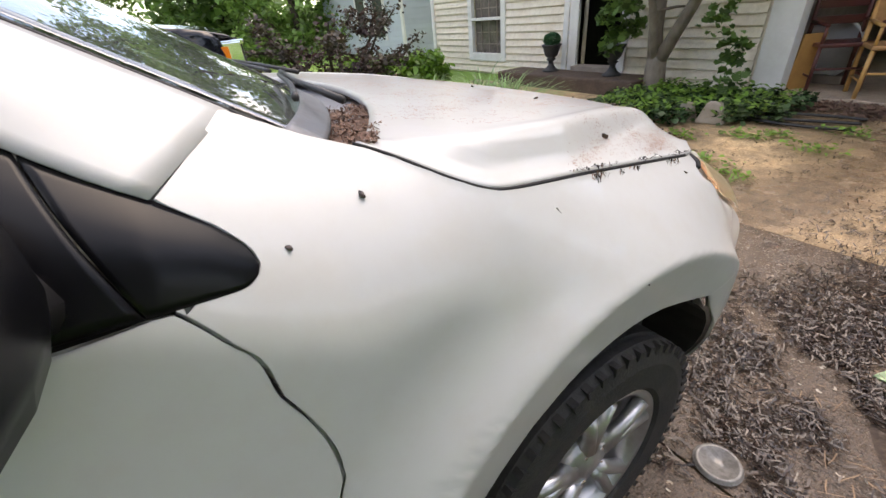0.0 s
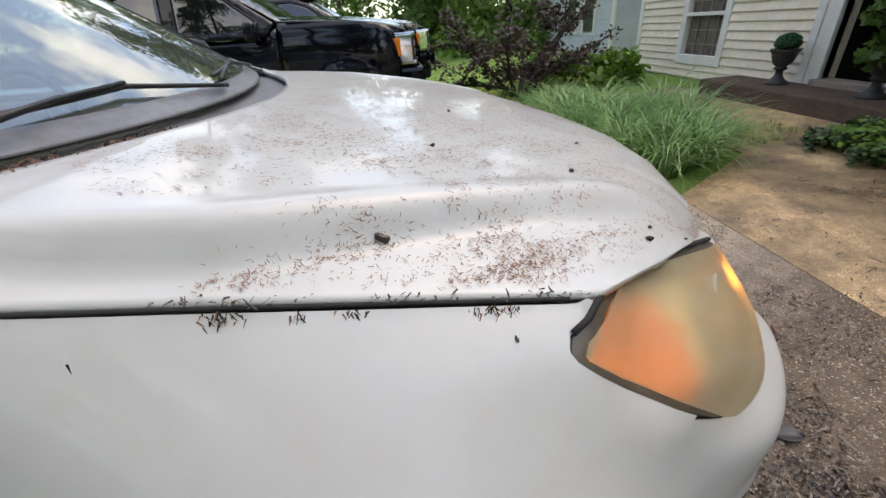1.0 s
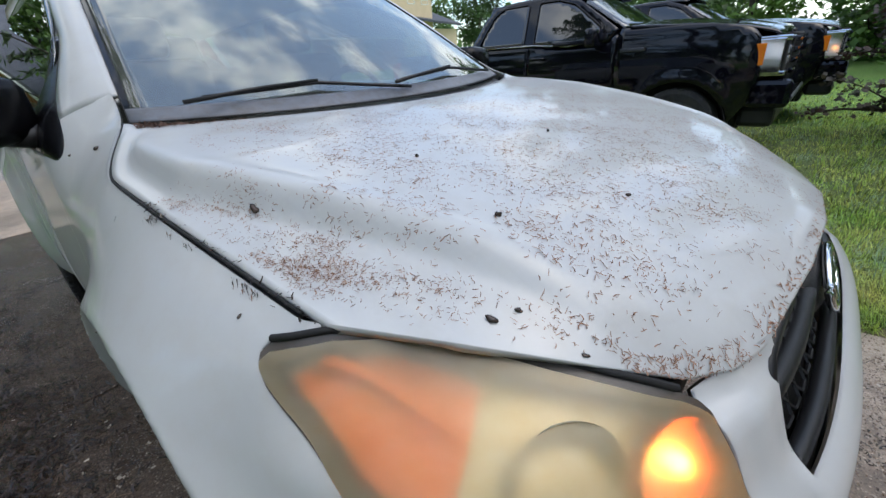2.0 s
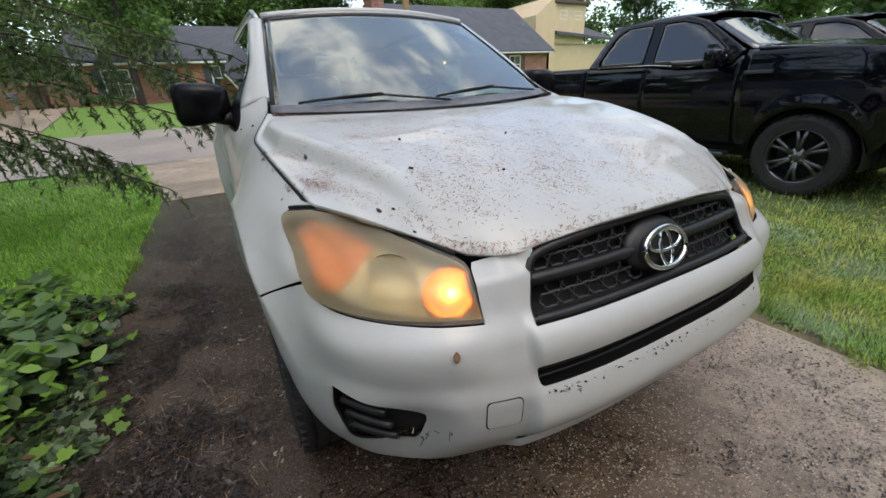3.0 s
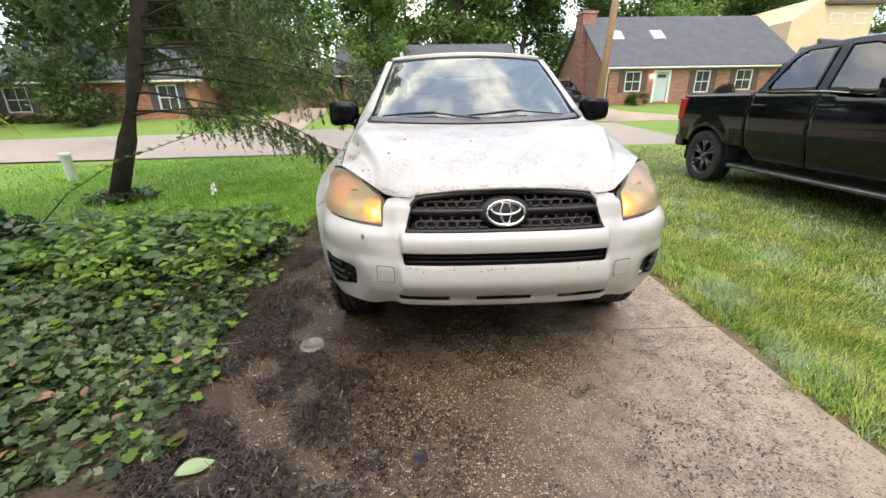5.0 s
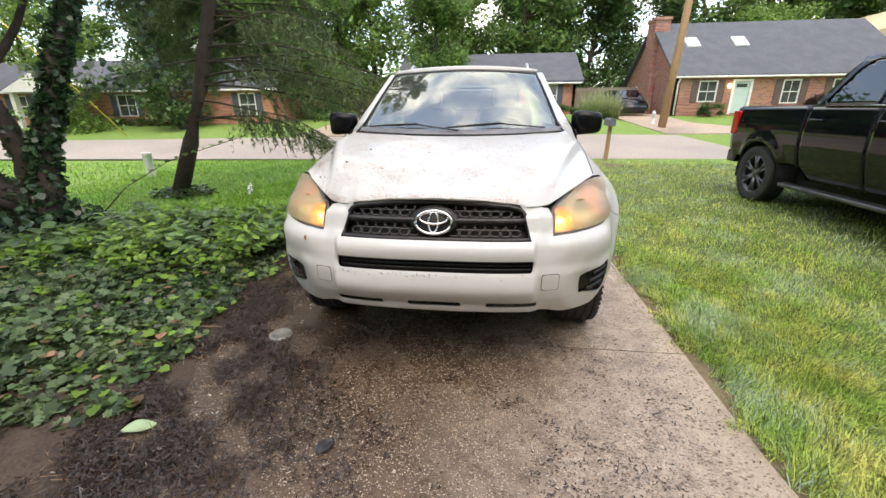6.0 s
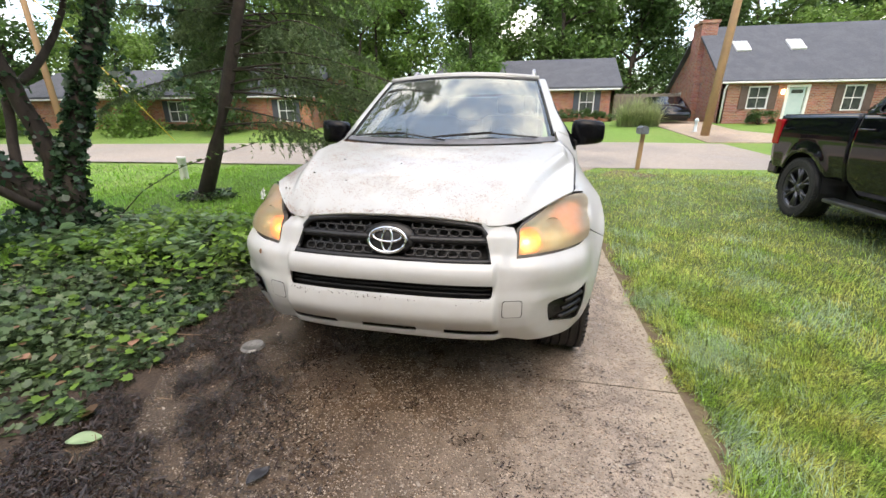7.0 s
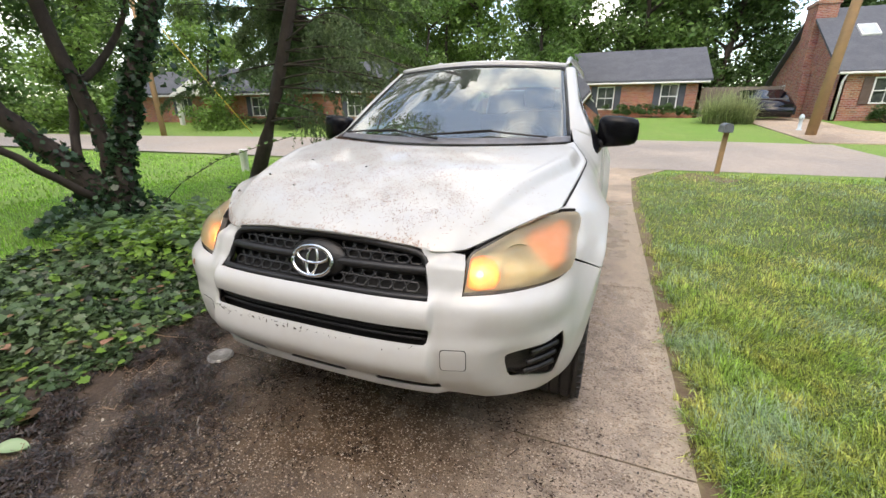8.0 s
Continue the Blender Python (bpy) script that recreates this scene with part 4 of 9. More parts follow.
def voronoi_ground(name, base, pebbles, dark, light, rough, wet, scale=95.0, patch=1.4, grad=0.0, bump=0.6, mottle=0.5):
    """Exposed aggregate: small stones of their own tint in a matrix, damp and dry patches."""
    m = bpy.data.materials.new(name)
    m.use_nodes = True
    n, l = m.node_tree.nodes, m.node_tree.links
    b = n["Principled BSDF"]
    tc = n.new("ShaderNodeTexCoord")
    vo = n.new("ShaderNodeTexVoronoi")
    vo.inputs["Scale"].default_value = scale
    l.new(tc.outputs["Object"], vo.inputs["Vector"])
    sep = n.new("ShaderNodeSeparateColor")
    l.new(vo.outputs["Color"], sep.inputs["Color"])
    rp = n.new("ShaderNodeValToRGB")
    rp.color_ramp.elements[0].position, rp.color_ramp.elements[0].color = 0.0, (*base, 1)
    rp.color_ramp.elements[1].position, rp.color_ramp.elements[1].color = 1.0, (*pebbles[-1], 1)
    for k, c in enumerate(pebbles[:-1]):
        e = rp.color_ramp.elements.new(0.62 + 0.34 * k / len(pebbles))
        e.color = (*c, 1)
    l.new(sep.outputs[0], rp.inputs["Fac"])
    big = n.new("ShaderNodeTexNoise")
    big.inputs["Scale"].default_value, big.inputs["Detail"].default_value, big.inputs["Roughness"].default_value = patch, 8, 0.65
    l.new(tc.outputs["Object"], big.inputs["Vector"])
    xyz = n.new("ShaderNodeSeparateXYZ")
    l.new(tc.outputs["Object"], xyz.inputs["Vector"])
    add = n.new("ShaderNodeMath")
    add.operation = "MULTIPLY_ADD"
    add.inputs[1].default_value = grad
    l.new(xyz.outputs["X"], add.inputs[0])
    l.new(big.outputs["Fac"], add.inputs[2])
    rng = n.new("ShaderNodeMapRange")
    rng.interpolation_type = "SMOOTHSTEP"
    rng.inputs["From Min"].default_value, rng.inputs["From Max"].default_value = 0.36, 0.66
    l.new(add.outputs[0], rng.inputs["Value"])
    tint = n.new("ShaderNodeMix")
    tint.data_type = "RGBA"
    tint.inputs["A"].default_value, tint.inputs["B"].default_value = (*dark, 1), (*light, 1)
    l.new(rng.outputs["Result"], tint.inputs["Factor"])
    mul = n.new("ShaderNodeMix")
    mul.data_type, mul.blend_type = "RGBA", "MULTIPLY"
    mul.inputs["Factor"].default_value = 1.0
    l.new(rp.outputs["Color"], mul.inputs["A"])
    l.new(tint.outputs["Result"], mul.inputs["B"])
    mot = n.new("ShaderNodeTexNoise")
    mot.inputs["Scale"].default_value, mot.inputs["Detail"].default_value, mot.inputs["Roughness"].default_value = 7.0, 10, 0.75
    l.new(tc.outputs["Object"], mot.inputs["Vector"])
    mr = n.new("ShaderNodeMapRange")
    mr.inputs["From Min"].default_value, mr.inputs["From Max"].default_value = 0.36, 0.62
    mr.inputs["To Min"].default_value, mr.inputs["To Max"].default_value = mottle, 1.44 - 0.44 * mottle
    l.new(mot.outputs["Fac"], mr.inputs["Value"])
    mm = n.new("ShaderNodeMix")
    mm.data_type, mm.blend_type = "RGBA", "MULTIPLY"
    mm.inputs["Factor"].default_value = 1.0
    l.new(mul.outputs["Result"], mm.inputs["A"])
    l.new(mr.outputs["Result"], mm.inputs["B"])
    l.new(mm.outputs["Result"], b.inputs["Base Color"])
    rr = n.new("ShaderNodeMapRange")
    rr.inputs["To Min"].default_value, rr.inputs["To Max"].default_value = wet, rough
    l.new(rng.outputs["Result"], rr.inputs["Value"])
    l.new(rr.outputs["Result"], b.inputs["Roughness"])
    bp = n.new("ShaderNodeBump")
    bp.inputs["Strength"].default_value, bp.inputs["Distance"].default_value = bump, 0.006
    bp.invert = True
    l.new(vo.outputs["Distance"], bp.inputs["Height"])
    l.new(bp.outputs["Normal"], b.inputs["Normal"])
    return m


def damp_drive(name):
    """Old exposed-aggregate concrete: stones in a matrix, mud washed over one side, wet and dry patches, a dry pale margin."""
    m = bpy.data.materials.new(name)
    m.use_nodes = True
    n, l = m.node_tree.nodes, m.node_tree.links
    b = n["Principled BSDF"]
    at = n.new("ShaderNodeTexCoord").outputs["Object"]
    xyz = n.new("ShaderNodeSeparateXYZ")
    l.new(at, xyz.inputs["Vector"])

    def fog(scale, detail, rough=0.6):
        t = n.new("ShaderNodeTexNoise")
        t.inputs["Scale"].default_value, t.inputs["Detail"].default_value, t.inputs["Roughness"].default_value = scale, detail, rough
        l.new(at, t.inputs["Vector"])
        return t.outputs["Fac"]

    def calc(op, a, c, d=0.0):
        k = n.new("ShaderNodeMath")
        k.operation = op
        for i, v in enumerate((a, c, d)):
            if isinstance(v, (int, float)):
                k.inputs[i].default_value = v
            else:
                l.new(v, k.inputs[i])
        return k.outputs[0]

    def ramp(v, lo, hi, a=0.0, c=1.0):
        r = n.new("ShaderNodeMapRange")
        r.interpolation_type = "SMOOTHSTEP"
        for key, q in (("From Min", lo), ("From Max", hi), ("To Min", a), ("To Max", c)):
            r.inputs[key].default_value = q
        l.new(v, r.inputs["Value"])
        return r.outputs["Result"]

    def mix(f, a, c, kind="MIX"):
        k = n.new("ShaderNodeMix")
        k.data_type, k.blend_type = "RGBA", kind
        for key, v in (("Factor", f), ("A", a), ("B", c)):
            if isinstance(v, (int, float)):
                k.inputs[key].default_value = v
            elif isinstance(v, tuple):
                k.inputs[key].default_value = (*v, 1)
            else:
                l.new(v, k.inputs[key])
        return k.outputs["Result"]
    patch, mottle, fine = fog(1.1, 8), fog(9.0, 12, 0.8), fog(130.0, 4)
    cells = n.new("ShaderNodeTexVoronoi")
    cells.inputs["Scale"].default_value = 105.0
    l.new(at, cells.inputs["Vector"])
    pick = n.new("ShaderNodeSeparateColor")
    l.new(cells.outputs["Color"], pick.inputs["Color"])
    mud = ramp(calc("ADD", calc("MULTIPLY_ADD", xyz.outputs["X"], -0.46, -0.02), calc("ADD", calc("MULTIPLY_ADD", patch, 1.5, -0.75), calc("MULTIPLY_ADD", mottle, 0.6, -0.3))), -0.05, 0.62)
    grain = ramp(mottle, 0.36, 0.62)
    pale = ramp(calc("ADD", xyz.outputs["X"], calc("MULTIPLY_ADD", patch, 1.6, -0.8)), -0.05, 1.05)
    matrix = mix(pale, mix(grain, (0.070, 0.046, 0.028), (0.145, 0.098, 0.062)), mix(grain, (0.235, 0.182, 0.138), (0.42, 0.335, 0.258)))
    stone = mix(pick.outputs[1], (0.09, 0.062, 0.042), (0.56, 0.46, 0.36))
    there = calc("MULTIPLY", ramp(pick.outputs[0], 0.36, 0.44), ramp(cells.outputs["Distance"], 0.50, 0.30))
    col = mix(there, matrix, stone)
    col = mix(calc("MULTIPLY", ramp(fine, 0.57, 0.64), 0.85), col, (0.050, 0.038, 0.030))
    dry = calc("MULTIPLY", ramp(calc("ADD", calc("MULTIPLY", patch, 0.7), calc("MULTIPLY_ADD", mottle, 0.35, xyz.outputs["X"])), 1.62, 1.80), 0.35)
    col = mix(dry, col, (0.47, 0.38, 0.27))
    dirt = mix(ramp(fine, 0.40, 0.62), (0.095, 0.064, 0.044), (0.028, 0.019, 0.014))
    col = mix(calc("MULTIPLY", mud, 0.86), col, dirt)
    washed = calc("ABSOLUTE", calc("ADD", xyz.outputs["X"], calc("MULTIPLY_ADD", patch, 0.9, 0.68)), 0.0)
    washed = calc("MULTIPLY", ramp(washed, 0.20, 0.06), calc("MULTIPLY", ramp(mottle, 0.50, 0.60), 0.15))
    col = mix(washed, col, mix(ramp(fine, 0.42, 0.60), (0.22, 0.195, 0.175), (0.075, 0.062, 0.052)))
    l.new(col, b.inputs["Base Color"])
    wet = fog(1.9, 6, 0.6)
    gloss = ramp(wet, 0.42, 0.58, 0.07, 0.38)
    gloss = calc("MAXIMUM", gloss, calc("MULTIPLY", dry, 0.8))
    gloss = calc("MULTIPLY", gloss, calc("MULTIPLY_ADD", mud, -0.45, 1.0))
    l.new(calc("ADD", gloss, calc("MULTIPLY", there, 0.08)), b.inputs["Roughness"])
    bp = n.new("ShaderNodeBump")
    bp.inputs["Strength"].default_value, bp.inputs["Distance"].default_value = 0.7, 0.009
    l.new(calc("ADD", calc("MULTIPLY", there, calc("SUBTRACT", 0.6, cells.outputs["Distance"])), calc("ADD", calc("MULTIPLY", mottle, 0.9), calc("MULTIPLY", fine, 0.35))), bp.inputs["Height"])
    l.new(bp.outputs["Normal"], b.inputs["Normal"])
    return m


M["aggregate"] = damp_drive("damp_exposed_aggregate")
M["pale_concrete"] = voronoi_ground("pale_concrete", (0.36, 0.29, 0.22), [(0.42, 0.34, 0.26), (0.48, 0.40, 0.32)], (0.75, 0.72, 0.70), (1.15, 1.1, 1.05), 0.7, 0.35, 120.0, 0.7, 0.0, 0.3, 0.75)
M["yard_dirt"] = voronoi_ground("sandy_dirt", (0.30, 0.225, 0.145), [(0.33, 0.25, 0.16), (0.37, 0.29, 0.19), (0.52, 0.44, 0.32)], (0.55, 0.48, 0.44), (1.6, 1.4, 1.12), 0.75, 0.22, 170.0, 0.75, 0.0, 0.4)
M["road"] = voronoi_ground("old_road", (0.30, 0.26, 0.23), [(0.34, 0.30, 0.26), (0.40, 0.36, 0.32)], (0.85, 0.84, 0.83), (1.12, 1.08, 1.03), 0.8, 0.5, 140.0, 0.35, 0.0, 0.15, 0.85)
M["soil"] = material("dark_soil", (0.035, 0.022, 0.015), 0.85, second=(0.07, 0.045, 0.03), scale=5, amount=0.7, third=(0.11, 0.08, 0.05), scale3=70, amount3=0.5, bump=0.8, bump_scale=60)
M["edge_soil"] = material("brown_edge_soil", (0.15, 0.105, 0.065), 0.9, second=(0.22, 0.20, 0.09), scale=9, amount=0.7, third=(0.06, 0.04, 0.025), scale3=60, amount3=0.5, bump=0.8, bump_scale=90)
# dark green-brown that stands in for the shade between lawn blades
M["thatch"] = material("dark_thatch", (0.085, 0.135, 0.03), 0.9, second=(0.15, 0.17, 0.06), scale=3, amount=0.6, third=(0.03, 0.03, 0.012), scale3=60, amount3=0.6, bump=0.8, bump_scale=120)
M["lawn"] = material("lawn_ground", (0.16, 0.30, 0.045), 0.9, second=(0.22, 0.31, 0.07), scale=0.8, amount=0.7, third=(0.05, 0.07, 0.015), scale3=30, amount3=0.7, bump=0.8, bump_scale=120)
M["grass"] = leafy("grass_blades", (0.26, 0.42, 0.075), (0.50, 0.53, 0.15), 0.85, 0.34, 1.6, (0.68, 0.59, 0.19))
M["verge_blades"] = leafy("bright_verge_blades", (0.22, 0.44, 0.06), (0.34, 0.52, 0.10), 0.6, 0.4, 1.2)
M["pale_grass"] = leafy("pale_shiny_blades", (0.40, 0.52, 0.33), (0.34, 0.48, 0.24), 0.45, 0.28, 3.0)
M["straw"] = leafy("straw_blades", (0.58, 0.52, 0.28), (0.50, 0.42, 0.22), 0.35, 0.6)
M["tall_grass"] = leafy("ornamental_grass", (0.17, 0.32, 0.10), (0.33, 0.47, 0.20), 0.45, 0.30)
M["ivy"] = leafy("ivy_leaves", (0.066, 0.116, 0.050), (0.135, 0.190, 0.088), 0.75, 0.25)
M["ivy_dark"] = leafy("climbing_ivy_leaves", (0.040, 0.085, 0.042), (0.085, 0.145, 0.068), 0.6, 0.25)
M["broad_leaf"] = leafy("broad_ground_leaves", (0.115, 0.205, 0.085), (0.17, 0.27, 0.12), 0.45, 0.32)
M["weeds"] = leafy("bright_weeds", (0.14, 0.27, 0.035), (0.20, 0.33, 0.055), 0.45, 0.45)
M["leaf_green"] = leafy("tree_leaves", (0.10, 0.19, 0.045), (0.17, 0.27, 0.07), 0.5, 0.5)
M["leaf_light"] = leafy("light_tree_leaves", (0.14, 0.25, 0.05), (0.22, 0.33, 0.085), 0.45, 0.5)
M["leaf_dark"] = leafy("dark_tree_leaves", (0.060, 0.12, 0.035), (0.105, 0.18, 0.055), 0.5, 0.5)
M["needles"] = leafy("conifer_needles", (0.095, 0.148, 0.060), (0.17, 0.225, 0.095), 0.55, 0.5)
M["purple_leaf"] = leafy("purple_maple_leaves", (0.050, 0.024, 0.022), (0.035, 0.045, 0.020), 0.5, 0.5)
M["bark"] = material("bark", (0.042, 0.030, 0.022), 0.9, second=(0.075, 0.056, 0.042), scale=6, amount=0.6, third=(0.03, 0.022, 0.016), scale3=25, amount3=0.6, bump=1.0, bump_scale=30, stretch3=(1, 1, 0.25))
M["grey_bark"] = material("grey_bark", (0.20, 0.165, 0.13), 0.85, second=(0.12, 0.10, 0.075), scale=5, amount=0.6, third=(0.28, 0.25, 0.20), scale3=20, amount3=0.4, bump=0.6, bump_scale=30, stretch3=(1, 1, 0.3))
M["white_trim"] = material("white_trim", (0.75, 0.75, 0.72), 0.5, second=(0.6, 0.58, 0.54), scale=4, amount=0.4)
M["runner"] = material("tan_runner", (0.26, 0.17, 0.10), 0.8, second=(0.16, 0.10, 0.06), scale=30, amount=0.6)
M["mulch"] = material("mulch_bits", (0.022, 0.014, 0.011), 0.27, second=(0.060, 0.038, 0.028), scale=30, amount=0.6, per_island=0.5)


def bulk(name, polys, mat, parent=None, label="", category="", kind="stuff", smooth=False):
    """One mesh of many polygons with the same number of corners: an array (count, corners, 3)."""
    polys = np.asarray(polys, dtype=np.float32)
    c, k, _ = polys.shape
    me = bpy.data.meshes.new(name)
    me.vertices.add(c * k)
    me.vertices.foreach_set("co", polys.reshape(-1))
    me.loops.add(c * k)
    me.loops.foreach_set("vertex_index", np.arange(c * k, dtype=np.int32))
    me.polygons.add(c)
    me.polygons.foreach_set("loop_start", np.arange(0, c * k, k, dtype=np.int32))
    me.polygons.foreach_set("loop_total", np.full(c, k, dtype=np.int32))
    me.materials.append(mat)
    me.update(calc_edges=True)
    me.validate()
    ob = new(name, me)
    if parent:
        ob.parent = parent
        if label:
            ob["label"] = label
        if kind:
            ob["kind"] = kind
    else:
        tagged(ob, label, category, "", kind)
    return ob


def rng_of(seed):
    return np.random.default_rng(seed)


def blades(rs, x, y, z, length, width, lean):
    """Blades of grass at the given feet, bent over, as quads that narrow to the tip."""
    n = len(x)
    a = 2.4 * np.sin(x * 2.3 + 1.1 * np.sin(y * 1.9)) + 2.0 * np.sin(y * 2.9 + x) + 1.7 * np.sin(x * 13 + 2 * np.sin(y * 9)) * np.sin(y * 11 + 3) + rs.normal(size=n) * 0.9
    ln = length * rs.uniform(0.55, 1.25, n)
    w = width * rs.uniform(0.6, 1.2, n)
    d = np.stack([np.cos(a), np.sin(a), np.zeros(n)], 1)
    s = np.stack([-np.sin(a), np.cos(a), np.zeros(n)], 1)
    tilt = rs.uniform(0.1, 1.0, n) * lean
    base = np.stack([x, y, z], 1)
    mid = base + d * (ln * 0.5 * np.sin(tilt * 0.6))[:, None] + np.array([0, 0, 1]) * (ln * 0.5 * np.cos(tilt * 0.6))[:, None]
    tip = mid + d * (ln * 0.5 * np.sin(tilt * 1.4))[:, None] + np.array([0, 0, 1]) * (ln * 0.5 * np.cos(tilt * 1.4))[:, None]
    q1 = np.stack([base - s * w[:, None] / 2, base + s * w[:, None] / 2, mid + s * w[:, None] * 0.4, mid - s * w[:, None] * 0.4], 1)
    q2 = np.stack([mid - s * w[:, None] * 0.4, mid + s * w[:, None] * 0.4, tip + s * w[:, None] * 0.06, tip - s * w[:, None] * 0.06], 1)
    return np.concatenate([q1, q2])


IVY = np.array([(0, -0.42), (0.30, -0.50), (0.52, -0.18), (0.36, 0.02), (0.50, 0.30), (0.20, 0.28), (0, 0.62), (-0.20, 0.28), (-0.50, 0.30), (-0.36, 0.02), (-0.52, -0.18), (-0.30, -0.50)])
DIAMOND = np.array([(0, -0.5), (0.26, -0.05), (0, 0.5), (-0.26, -0.05)])
OVAL = np.array([(0, -0.5), (0.22, -0.28), (0.28, 0.05), (0.14, 0.35), (0, 0.5), (-0.14, 0.35), (-0.28, 0.05), (-0.22, -0.28)])


def leaves(rs, centres, size, shape=DIAMOND, flat=0.0, droop=0.0):
    """Leaves of one shape at the centres, turned at random; flat near 1 lays them level."""
    n = len(centres)
    nrm = rs.normal(size=(n, 3))
    nrm[:, 2] = np.abs(nrm[:, 2])
    nrm = nrm / np.linalg.norm(nrm, axis=1)[:, None] * (1 - flat) + np.array([0, 0, 1]) * flat
    nrm /= np.linalg.norm(nrm, axis=1)[:, None]
    r = rs.normal(size=(n, 3))
    r[:, 2] -= droop
    u = np.cross(nrm, r)
    u /= np.linalg.norm(u, axis=1)[:, None]
    v = np.cross(nrm, u)
    sz = size * rs.uniform(0.6, 1.3, n)
    p = centres[:, None, :] + (shape[None, :, 0:1] * u[:, None, :] + shape[None, :, 1:2] * v[:, None, :]) * sz[:, None, None]
    p += nrm[:, None, :] * (np.abs(shape[None, :, 0:1]) * 0.35 * sz[:, None, None])
    return p


GX = np.concatenate([np.linspace(-120, -14, 14), np.linspace(-12, 14, 27), np.linspace(16, 120, 14)])
GY = np.concatenate([np.linspace(-60, -6, 6), np.linspace(-5, 28, 45), np.linspace(30, 200, 12)])
tagged(part("ground", mesh_of("ground", [(x, y, float(gz(y)) - 0.012) for x in GX for y in GY], grid_faces(len(GX), len(GY))), M["lawn"], None),
       "grassy ground sheet of the yards and gardens", "ground", "", "structure")


def strip(name, left, right, y0, y1, mat, lift, label, category, parent=None, thick=0.08, step=0.25, gap=0.0):
    """A paved strip along y between two edge lines, with sides that go down into the soil."""
    ys = np.arange(y0, y1 + step / 2, (y1 - y0) / max(1, round((y1 - y0) / step)))
    bm = bmesh.new()
    top, bot = [], []
    for y in ys:
        a, b = left(y) if callable(left) else left, right(y) if callable(right) else right
        z = float(gz(y)) + lift
        row = [(a + (b - a) * t, y, z) for t in (0, 0.34, 0.67, 1)]
        top.append([bm.verts.new(p) for p in row])
        bot.append([bm.verts.new((p[0], p[1], p[2] - thick)) for p in row])
    for i in range(len(ys) - 1):
        for k in range(3):
            bm.faces.new((top[i][k], top[i][k + 1], top[i + 1][k + 1], top[i + 1][k]))
        for k in (0, 3):
            bm.faces.new((top[i][k], top[i + 1][k], bot[i + 1][k], bot[i][k]))
    for i in (0, -1):
        for k in range(3):
            bm.faces.new((top[i][k], top[i][k + 1], bot[i][k + 1], bot[i][k]))
    ob = part(name, bm, mat, parent, label)
    if not parent:
        tagged(ob, label, category, "", "structure")
    return ob


def drive_left(y):
    return float(np.interp(y, [-4, -1.2, -0.6, 0.0, 4.0, 5.7, 9.2], [-5.0, -5.0, -2.2, -1.75, -1.74, -1.68, -2.2]))


def drive_right(y):
    return float(np.interp(y, [-4, -1.6, -0.8, -0.4, 6.0, 8.0, 9.4], [1.7, 1.5, 1.40, 1.37, 1.36, 1.42, 2.2]))


drive = tagged(new("driveway"), "damp exposed-aggregate concrete driveway with transverse joints", "driveway", "", "structure")
for y0, y1 in ((-1.30, 0.395), (0.405, 2.245), (2.255, 4.0), (4.01, 5.70)):
    strip("slab", drive_left, drive_right, y0, y1, M["aggregate"], 0.006, "", "", drive)
strip("apron_slab", drive_left, drive_right, 5.71, 9.35, M["pale_concrete"], 0.008, "paler smooth concrete apron slab", "", drive)
strip("dirt_yard", -6.0, lambda y: float(np.interp(y, [-4.0, -3.0, -2.0, -1.31], [0.9, 2.6, 1.9, 1.48])), -4.05, -1.31, M["yard_dirt"], 0.003, "sandy dirt and worn paving before the garage", "ground")
strip("garden_path", lambda y: 1.9, lambda y: 5.2, -3.6, -2.3, M["yard_dirt"], -0.002, "bare dirt path between planting beds", "path", thick=0.03)

# street, a little askew to the drive
bm = bmesh.new()
rows = []
for x in np.linspace(-90, 90, 61):
    a = 9.25 + 0.07 * x
    rows.append([bm.verts.new((x, y, float(gz(np.clip(9.2 + (y - a), 0, 60))) + 0.012)) for y in np.linspace(a, a + max(4.6, 6.6 + 0.10 * min(x, 0)), 7)])
for r0, r1 in zip(rows, rows[1:]):
    for k in range(6):
        bm.faces.new((r0[k], r1[k], r1[k + 1], r0[k + 1]))
tagged(part("street", bm, M["road"], None), "worn pale asphalt residential street", "road", "", "structure")

# ---------- grass ----------
rs = rng_of(3)


def scatter(n, x0, x1, y0, y1, keep=None):
    x, y = rs.uniform(x0, x1, n), rs.uniform(y0, y1, n)
    if keep is not None:
        k = keep(x, y)
        x, y = x[k], y[k]
    return x, y


def right_lawn(x, y):
    return x > np.interp(y, [-4, -1.6, -0.8, -0.4, 6.0, 8.0, 9.4], [3.0, 1.8, 1.40, 1.37, 1.36, 1.42, 2.25]) + 0.055 + 0.045 * np.sin(y * 7) + 0.035 * np.sin(y * 19 + x) + 0.03 * np.sin(y * 47) + 0.03 * np.sin(y * 83)


# added dark sheet: shade between the blades, put into its colour
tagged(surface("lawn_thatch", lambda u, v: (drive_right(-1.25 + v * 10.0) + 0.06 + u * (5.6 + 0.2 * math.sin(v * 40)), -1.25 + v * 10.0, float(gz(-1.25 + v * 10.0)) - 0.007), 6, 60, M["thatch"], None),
       "dark sheet under the lawn for the shade between its blades", "soil", "", "structure")


def tuft_height(x, y):
    """Uneven mowing: tufts and thin spots."""
    return 1 + 0.30 * np.sin(x * 4.1 + np.sin(y * 3.3)) * np.sin(y * 3.7) + 0.22 * np.sin(x * 12.7 + y * 3) * np.sin(y * 14.1 - x)


